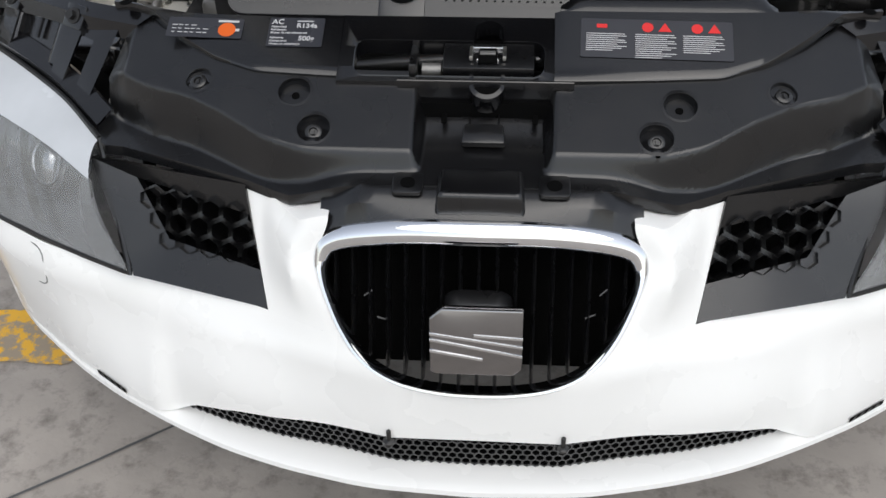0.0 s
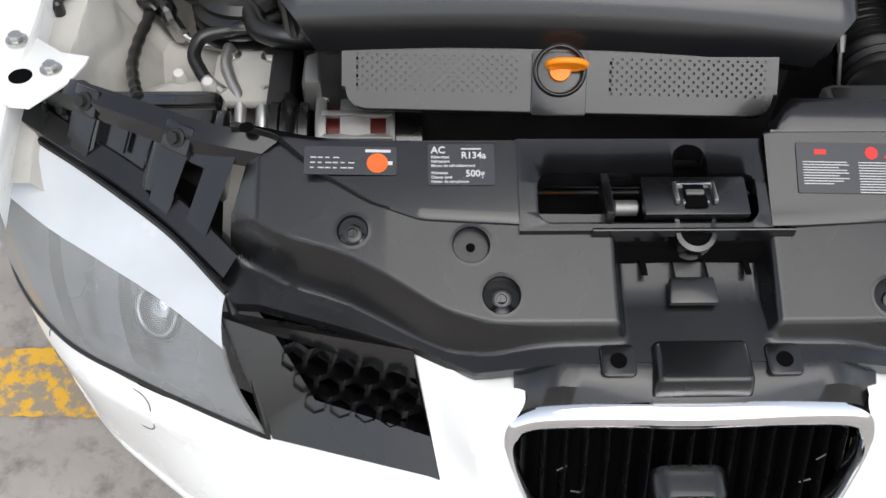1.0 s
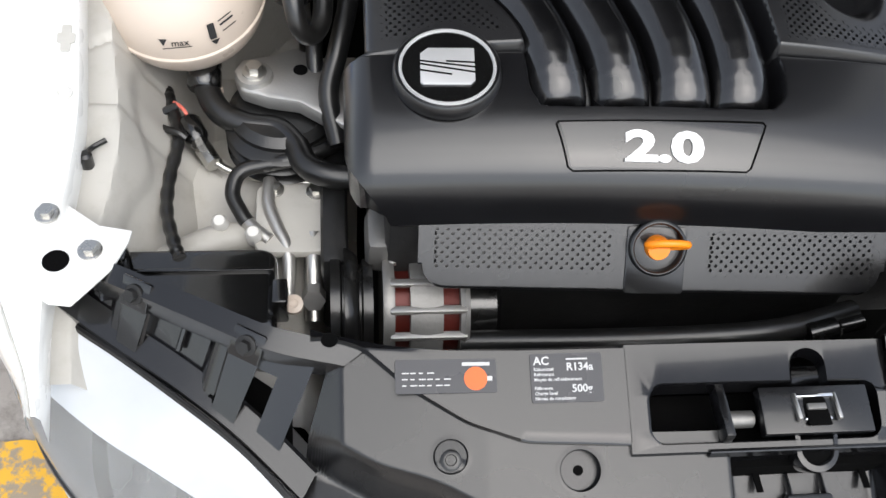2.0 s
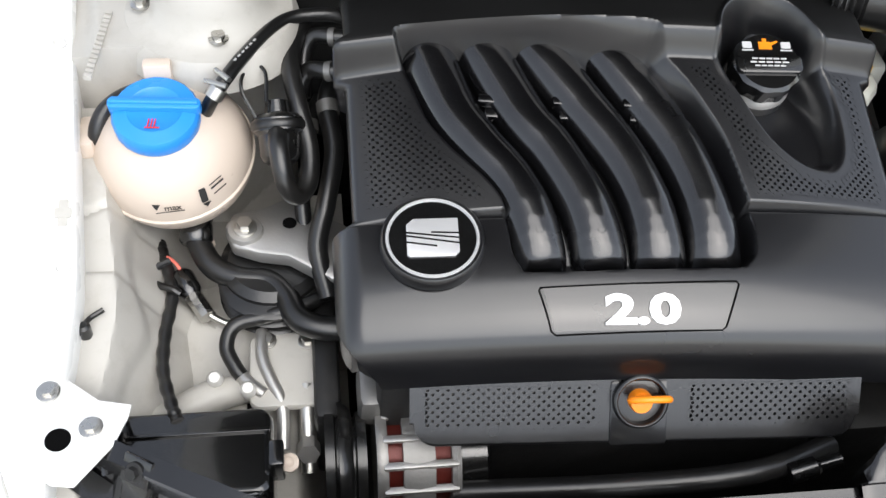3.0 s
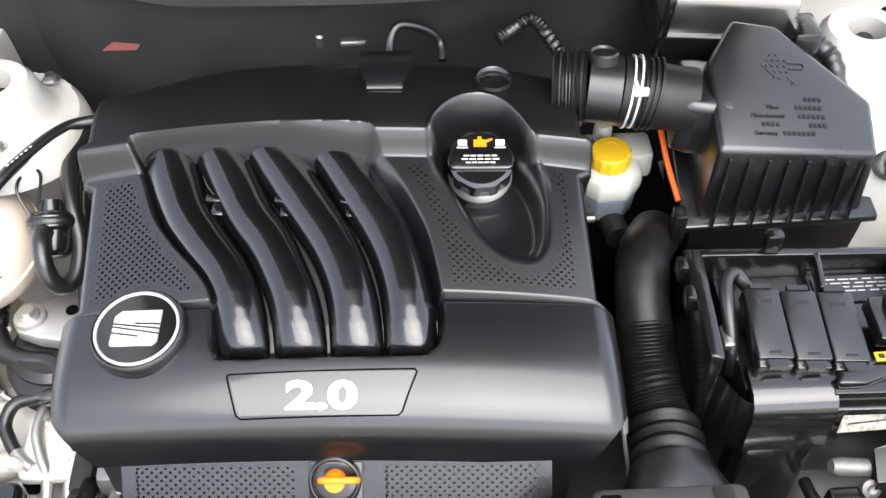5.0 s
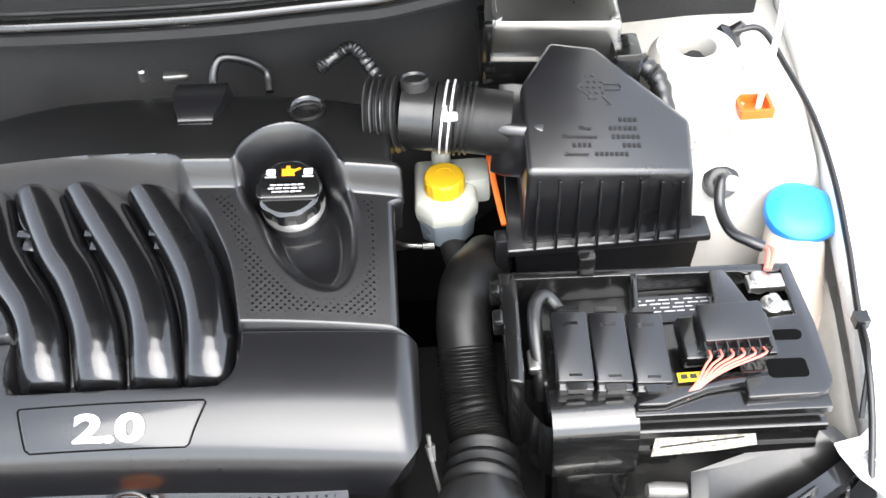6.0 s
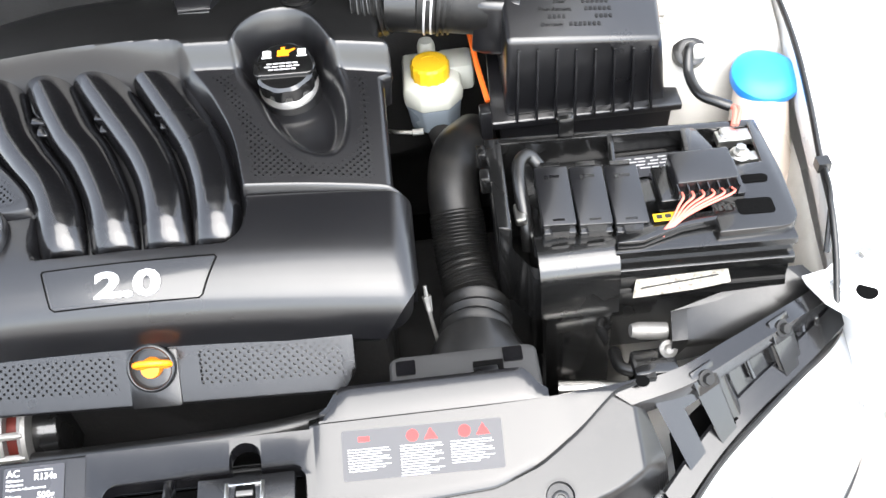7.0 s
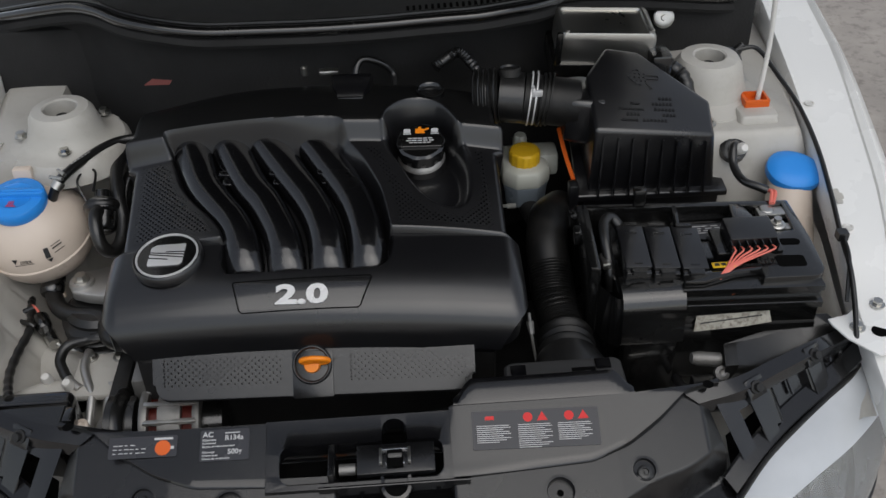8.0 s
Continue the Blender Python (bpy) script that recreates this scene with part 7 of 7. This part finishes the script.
part("cap_grip", join(prism(rounded(-0.050, -0.0075, 0.050, 0.0075, 0.006), 0.0, 0.016, capm @ pose(0, 0.004, 0)), prism(rounded(-0.048, -0.003, 0.048, 0.003, 0.002), 0.014, 0.019, capm @ pose(0, 0.004, 0))), BLUE, cap, bevel=0.003)
wx = capm @ pose(0, -0.020, 0.0098)
part("cap_symbol", join(prism([(-0.008, -0.006), (0.008, -0.006), (0.008, -0.0045), (-0.008, -0.0045)], 0, 0.0005, wx), *[prism([(x - 0.0007, -0.004), (x + 0.0007, -0.004), (x + 0.0007 + 0.001, 0.006), (x - 0.0007 + 0.001, 0.006)], 0, 0.0005, wx) for x in (-0.005, -0.0015, 0.002)]), REDINK, cap)


def on_ball(lon, lat, out=0.0):
    a, b = radians(lon), radians(lat)
    p = Vector((math.cos(b) * math.sin(a), -math.cos(b) * math.cos(a), math.sin(b) * 0.90)) * (R + out)
    return tm @ p


def ball_mark(name, lon, lat, poly, turn=0.0):
    o = on_ball(lon, lat, 0.0012)
    e1 = on_ball(lon + 4, lat, 0.0012) - o
    e2 = on_ball(lon, lat + 4, 0.0012) - o
    m = frame_at(o, e1, e2) @ pose(0, 0, 0, 0, 0, turn)
    part(name, prism(poly, 0.0, 0.0006, m), INK, bottle)
    return m


ball_mark("level_mark", -8, 20, [(-0.005, 0.004), (0.004, 0.004), (-0.0005, -0.004)])
mk = ball_mark("level_line", 1, 15.5, [(-0.016, 0), (0.016, 0), (0.016, 0.0007), (-0.016, 0.0007)])
part("lettering", moved(lettering("max", 0.0115, 0.0002, 0.0), mk @ pose(-0.006, 0.0025, 0.0003)), INK, bottle)
ball_mark("printed_mark", 27, 22, rounded(-0.004, -0.009, 0.004, 0.009, 0.001, 2), -8)
ball_mark("printed_mark", 27, 13, [(-0.005, 0.002), (0.005, 0.002), (0, -0.004)], -8)
ball_mark("printed_mark", 40, 21, [(-0.009, -0.004), (0.009, -0.004), (0.009, -0.003), (-0.009, -0.003)])
ball_mark("printed_mark", 40, 24, [(-0.009, -0.001), (0.009, -0.001), (0.009, 0.001), (-0.009, 0.001)])
ball_mark("printed_mark", 40, 27.5, [(-0.009, -0.001), (0.009, -0.001), (0.009, 0.0), (-0.009, 0.0)])
part("side_lug", moved(join(box(-0.692, 0.575, 0.815, 0.022, 0.05, 0.05)), pose(0, 0, 0)), CREAM, tank, bevel=0.008)
part("rear_tab", box(-0.606, 0.607, 0.880, 0.032, 0.016, 0.060, None), CREAM, tank, bevel=0.004)
part("outlet", tube([(-0.578, 0.525, 0.730), (-0.576, 0.512, 0.722), (-0.572, 0.505, 0.705)], 0.014, 14), CREAM, tank)

# ---- hoses round the tank ----
ret = thing("coolant_hose", (-0.60, 0.60, 0.80), "black coolant hose curving behind the tank", "hose")
part("hose", tube([(-0.660, 0.580, 0.76), (-0.674, 0.572, 0.80), (-0.680, 0.566, 0.835), (-0.668, 0.582, 0.860), (-0.640, 0.602, 0.868), (-0.600, 0.609, 0.870), (-0.560, 0.607, 0.870), (-0.530, 0.618, 0.870), (-0.500, 0.650, 0.870), (-0.468, 0.688, 0.870), (-0.43, 0.70, 0.872), (-0.38, 0.70, 0.872)], 0.0098, 14, 10), RUBBER, ret)
vh = thing("vent_hose", (-0.54, 0.58, 0.88), "black vent hose clipped to the coolant tank", "hose")
part("hose", tube([(-0.556, 0.567, 0.868), (-0.543, 0.570, 0.892), (-0.532, 0.581, 0.903), (-0.511, 0.617, 0.907), (-0.480, 0.664, 0.907), (-0.452, 0.690, 0.904), (-0.408, 0.696, 0.902), (-0.37, 0.69, 0.89)], 0.0082, 14), RUBBER, vh)
part("spring_clip", tube([(-0.545, 0.569, 0.889), (-0.537, 0.575, 0.898)], 0.0105, 16, 2), STEEL, vh, "bright spring clip")
for a, b in (((-0.553, 0.580, 0.905), (-0.528, 0.566, 0.908)), ((-0.541, 0.592, 0.910), (-0.525, 0.572, 0.912))):
    part("clip_ear", tube([a, b], 0.0032, 8, 2), STEEL, vh)
for k in range(6):
    q = Vector((-0.519 + 0.0042 * k, 0.602 + 0.0066 * k, 0.9155))
    part("print_mark", box(0, 0, 0, 0.0022, 0.0040, 0.0006, Matrix.Translation(q) @ pose(0, 0, 0, 0, 0, -33)), PRINT, vh)
filt = thing("check_valve", (-0.487, 0.56, 0.78), "black round valve with a bent hose", "valve")
part("drum", lathe([(0.014, -0.040), (0.020, -0.036), (0.023, -0.030), (0.024, -0.006), (0.030, -0.002), (0.030, 0.012), (0.026, 0.016), (0.024, 0.018), (0.015, 0.020), (0.013, 0.034)], 40, frame_at((-0.475, 0.560, 0.845), (1, 0.05, 0), (0, 0.62, -0.78))), GLOSSY, filt)
part("drum_ring", lathe([(0.0305, 0), (0.032, 0.002), (0.032, 0.008), (0.0305, 0.010)], 40, frame_at((-0.475, 0.560, 0.845), (1, 0.05, 0), (0, 0.62, -0.78))), RUBBER, filt)
part("bent_hose", tube([(-0.476, 0.538, 0.860), (-0.475, 0.518, 0.862), (-0.472, 0.497, 0.848), (-0.466, 0.486, 0.825), (-0.455, 0.490, 0.810), (-0.443, 0.510, 0.812), (-0.441, 0.545, 0.83), (-0.450, 0.58, 0.855), (-0.458, 0.62, 0.873), (-0.458, 0.655, 0.88), (-0.448, 0.69, 0.885), (-0.430, 0.708, 0.885), (-0.38, 0.71, 0.885)], 0.0112, 14, 10), RUBBER, filt)
part("valve_lead", tube([(-0.500, 0.566, 0.86), (-0.515, 0.59, 0.885), (-0.505, 0.62, 0.892), (-0.488, 0.61, 0.89), (-0.487, 0.575, 0.875)], 0.0022, 8), RUBBER, filt)
for r, pts in ((0.0095, [(-0.36, 0.67, 0.885), (-0.405, 0.676, 0.885), (-0.432, 0.683, 0.88), (-0.443, 0.67, 0.86), (-0.446, 0.63, 0.83)]),
               (0.0105, [(-0.36, 0.630, 0.87), (-0.410, 0.634, 0.868), (-0.440, 0.642, 0.86), (-0.452, 0.62, 0.83), (-0.450, 0.58, 0.79)]),
               (0.0120, [(-0.405, 0.665, 0.84), (-0.418, 0.62, 0.83), (-0.412, 0.56, 0.81), (-0.424, 0.50, 0.785), (-0.436, 0.46, 0.75), (-0.425, 0.41, 0.72)]),
               (0.0100, [(-0.425, 0.66, 0.80), (-0.440, 0.62, 0.80), (-0.442, 0.57, 0.78), (-0.452, 0.535, 0.76), (-0.45, 0.50, 0.73)])):
    lh = thing("engine_hose", tuple(pts[3]), "black rubber hose down the engine's side", "hose", group="hoses at the engine side")
    part("hose", tube(pts, r, 14, 10), RUBBER, lh)
    p0, p1 = Vector(pts[1]), Vector(pts[1]).lerp(Vector(pts[2]), 0.25)
    part("hose_clip", tube([p0, p1], r + 0.0016, 16, 2), CASTING, lh, "metal spring clip")
low_hose = thing("lower_coolant_hose", (-0.52, 0.45, 0.70), "thick black coolant hose with a quick connector", "hose")
part("hose", tube([(-0.580, 0.520, 0.725), (-0.576, 0.500, 0.715), (-0.560, 0.472, 0.708), (-0.530, 0.455, 0.706), (-0.495, 0.448, 0.706), (-0.475, 0.425, 0.706), (-0.462, 0.393, 0.706), (-0.435, 0.378, 0.706), (-0.39, 0.374, 0.706)], 0.0148, 18, 10), RUBBER, low_hose)
part("connector", lathe([(0.017, -0.018), (0.020, -0.014), (0.020, 0.004), (0.018, 0.008), (0.020, 0.012), (0.019, 0.022)], 24, frame_at((-0.580, 0.517, 0.724), (1, 0, 0), (0, 0.4, -0.9))), GLOSSY, low_hose)
mount = thing("engine_mount", (-0.48, 0.49, 0.70), "cast aluminium engine mount arm on a black rubber block", "engine mount")
arm_poly = [(-0.545, 0.505), (-0.535, 0.475), (-0.505, 0.462), (-0.47, 0.455), (-0.42, 0.418), (-0.40, 0.43), (-0.40, 0.50), (-0.44, 0.525), (-0.475, 0.545), (-0.50, 0.532), (-0.535, 0.525)]
part("mount_arm", prism(arm_poly, 0.722, 0.744, None), ALLOY, mount, "grey cast arm", bevel=0.005)
part("mount_boss", lathe([(0.022, 0), (0.020, 0.006), (0.016, 0.007)], 28, pose(-0.520, 0.495, 0.743)), ALLOY, mount)
part("bolt", bolt(0.009, 0.012, pose(-0.520, 0.495, 0.750)), STEEL, mount)
# black disc on the cast arm stands for a hole's dark inside
part("arm_hole", lathe([(0.0085, 0), (0.0085, 0.0008), (0, 0.0008)], 20, pose(-0.468, 0.505, 0.7442)), FELT_AND_SHADE, mount)
part("rubber_block", lathe([(0.062, -0.05), (0.062, -0.012), (0.052, -0.004), (0, -0.004)], 36, pose(-0.490, 0.475, 0.722)), RUBBER, mount)
for z in (0.668, 0.684, 0.700):
    part("mount_ring", lathe([(0.060, -0.004), (0.066, 0.0), (0.060, 0.004)], 36, pose(-0.490, 0.462, z)), RUBBER, mount)
sens = thing("pressure_sensor", (-0.59, 0.45, 0.66), "black sensor plug on a metal pipe union", "sensor")
part("plug", lathe([(0.010, -0.02), (0.014, -0.014), (0.0145, 0.010), (0.011, 0.016), (0.007, 0.018)], 24, frame_at((-0.594, 0.462, 0.690), (1, 0.5, 0), (0.1, 0.2, -1))), GLOSSY, sens)
part("union", lathe([(0.011, -0.012), (0.011, 0.022), (0.008, 0.03)], 8, frame_at((-0.575, 0.437, 0.670), (1, 0.6, 0), (0.1, 0.2, -1))), STEEL, sens)
part("wire", tube([(-0.598, 0.472, 0.700), (-0.605, 0.482, 0.705), (-0.618, 0.495, 0.70), (-0.630, 0.49, 0.68)], 0.0022, 8), REDWIRE, sens)
part("pipe", tube([(-0.57, 0.432, 0.668), (-0.545, 0.42, 0.662), (-0.50, 0.41, 0.660), (-0.45, 0.405, 0.66)], 0.0045, 10), STEEL, sens)
acp = thing("refrigerant_pipe", (-0.52, 0.36, 0.64), "aluminium refrigerant pipe with black hose ends", "pipe")
part("black_pipe", tube([(-0.42, 0.435, 0.70), (-0.46, 0.412, 0.70), (-0.50, 0.405, 0.695), (-0.535, 0.398, 0.69), (-0.545, 0.375, 0.68), (-0.535, 0.352, 0.672), (-0.528, 0.342, 0.668)], 0.0088, 14, 10), RUBBER, acp)
part("bright_pipe", tube([(-0.505, 0.40, 0.672), (-0.505, 0.365, 0.672), (-0.495, 0.335, 0.668), (-0.483, 0.305, 0.660), (-0.483, 0.26, 0.64)], 0.0075, 14, 10), ALLOY, acp)
part("joint_pipe", tube([(-0.530, 0.345, 0.668), (-0.518, 0.330, 0.668), (-0.503, 0.318, 0.665)], 0.008, 12), ALLOY, acp)
for x, y in ((-0.557, 0.338), (-0.520, 0.322)):
    part("valve_cap", lathe([(0.009, -0.01), (0.009, 0.014), (0.006, 0.02), (0, 0.021)], 18, pose(x, y, 0.668, 20, 0, 0)), WHITE, acp, "white valve cap")
dryer = thing("dryer_pipe", (-0.455, 0.30, 0.55), "upright metal pipe with a brass nut", "pipe")
part("pipe", tube([(-0.455, 0.33, 0.66), (-0.455, 0.29, 0.65), (-0.455, 0.24, 0.62)], 0.010, 14), STEEL, dryer)
part("nut", lathe([(0.013, 0), (0.013, 0.02)], 6, frame_at((-0.455, 0.265, 0.640), (1, 0, 0), (0, 0.5, 1))), ALLOY, dryer)
part("end_cap", lathe([(0.010, 0), (0.010, 0.010), (0.005, 0.012), (0, 0.008)], 18, pose(-0.475, 0.225, 0.675, 20, 0, 0)), CREAM, dryer)
box_l = thing("relay_box", (-0.57, 0.235, 0.62), "black plastic relay box behind the headlight", "relay box")
part("body", loft([[(-0.572 + x * k, 0.238 + y * k, z) for x, y in rounded(-0.088, -0.06, 0.080, 0.045, 0.014)] for k, z in ((1.0, 0.60), (1.0, 0.690), (0.97, 0.698), (0.90, 0.702))], closed=True, caps=True), GLOSSY, box_l, bevel=0.002)
part("lid_rib", box(-0.57, 0.252, 0.7035, 0.15, 0.004, 0.005), GLOSSY, box_l, bevel=0.001)
part("knob", lathe([(0.013, 0), (0.013, 0.02), (0.010, 0.024), (0, 0.024)], 20, pose(-0.652, 0.262, 0.70)), GLOSSY, box_l)
part("rear_clip", box(-0.488, 0.222, 0.690, 0.016, 0.03, 0.04), GLOSSY, box_l, bevel=0.003)
loom = thing("wiring_loom", (-0.64, 0.40, 0.66), "taped black wiring loom on the inner wing", "cable")
part("loom", tube([(-0.628, 0.525, 0.69), (-0.624, 0.51, 0.695), (-0.615, 0.48, 0.696), (-0.608, 0.438, 0.694), (-0.613, 0.391, 0.692), (-0.612, 0.339, 0.694), (-0.600, 0.292, 0.700), (-0.592, 0.270, 0.70)], lambda t: 0.0072 + 0.0006 * math.sin(90 * t), 12, 14), RUBBER, loom)
part("tie", tube([(-0.612, 0.488, 0.703), (-0.630, 0.478, 0.700), (-0.634, 0.466, 0.695), (-0.622, 0.452, 0.702), (-0.606, 0.444, 0.704), (-0.598, 0.440, 0.70)], 0.0045, 8), RUBBER, loom)
for x, y, a in ((-0.666, 0.483, 72), (-0.682, 0.345, 50)):
    z = inner_height(-x, y, -1) + 0.012
    tie = thing("cable_tie", (x, y, z - 0.012), "black push-in cable tie on the inner wing", "cable tie", group="cable ties on the inner wing")
    d = Vector((math.cos(radians(a)), math.sin(radians(a)), 0.1))
    n = Vector((-d.y, d.x, 0))
    part("tie_strap", tube([Vector((x, y, z)) - d * 0.026 - n * 0.006, Vector((x, y, z)) - d * 0.010, Vector((x, y, z + 0.004)), Vector((x, y, z)) + d * 0.012 + n * 0.004, Vector((x, y, z)) + d * 0.028], 0.0030, 8), RUBBER, tie)
    part("tie_stud", lathe([(0.007, -0.012), (0.007, 0.004), (0.004, 0.007)], 14, pose(x, y, z)), RUBBER, tie)

# frame number stamped in the panel, as plain bars
vm = Matrix.Translation((-0.672, 0.640, inner_height(0.672, 0.64, -1) + 0.004)) @ pose(0, 0, 0, 12, 0, 84)
for k in range(15):
    mark = prism([(-0.055 + 0.0078 * k, -0.004), (-0.0505 + 0.0078 * k, -0.004), (-0.0505 + 0.0078 * k, 0.004), (-0.055 + 0.0078 * k, 0.004)], -0.006, 0.0004, vm)
    part("stamped_mark", mark, INNER, car)

# ---- alternator and belt side ----
alt = thing("alternator", (-0.345, 0.25, 0.55), "cast aluminium alternator with red copper windings", "alternator")
part("winding", lathe([(0.050, -0.042), (0.052, 0.042)], 36, frame_at((-0.340, 0.240, 0.650), (0, 1, 0), (0, 0, 1))), COPPER, alt, "red copper windings")
for x, w in ((-0.377, 0.012), (-0.338, 0.034), (-0.298, 0.010)):
    part("ring", lathe([(0.064, -w / 2), (0.066, 0), (0.064, w / 2), (0.045, w / 2)], 40, frame_at((x, 0.240, 0.650), (0, 1, 0), (0, 0, 1))), CASTING, alt)
for k in range(14):
    a = radians(k * 360 / 14)
    part("bar", box(-0.336, 0.240 + 0.0635 * math.cos(a), 0.650 + 0.0635 * math.sin(a), 0.080, 0.008, 0.006), ALLOY, alt, bevel=0.001)
part("rear_cap", lathe([(0.045, 0), (0.045, 0.03), (0.035, 0.036), (0, 0.036)], 30, frame_at((-0.292, 0.240, 0.650), (0, 1, 0), (0, 0, 1))), GLOSSY, alt)
part("pulley", join(lathe([(0.020, -0.022), (0.052, -0.022), (0.052, -0.012), (0.046, -0.010), (0.046, 0.010), (0.052, 0.012), (0.052, 0.022), (0.020, 0.022)], 40, frame_at((-0.415, 0.235, 0.655), (0, 1, 0), (0, 0, 1)))), RUBBER, alt, "black pulley")
part("bracket", join(box(-0.375, 0.285, 0.710, 0.05, 0.06, 0.05)), CASTING, alt, bevel=0.012)
tens = thing("belt_tensioner", (-0.43, 0.33, 0.62), "dark belt tensioner at the engine's side", "tensioner")
part("housing", join(box(-0.432, 0.36, 0.62, 0.03, 0.18, 0.14)), DARK, tens, bevel=0.01)
part("plate", prism(rounded(-0.52, 0.30, -0.435, 0.40, 0.015), 0.655, 0.668, None), INNER, tens, bevel=0.004)
for x, y in ((-0.50, 0.388), (-0.452, 0.385)):
    part("bolt", bolt(0.0075, 0.009, pose(x, y, 0.668)), STEEL, tens)
belt = thing("drive_belt", (-0.415, 0.28, 0.45), "ribbed black drive belt over the pulley", "belt")
part("belt_loop", tube([(-0.415, 0.288, 0.66), (-0.415, 0.278, 0.69), (-0.415, 0.235, 0.708), (-0.415, 0.190, 0.69), (-0.415, 0.182, 0.62), (-0.415, 0.20, 0.48)], 0.011, 8, 8, flat=0.4), RUBBER, belt)
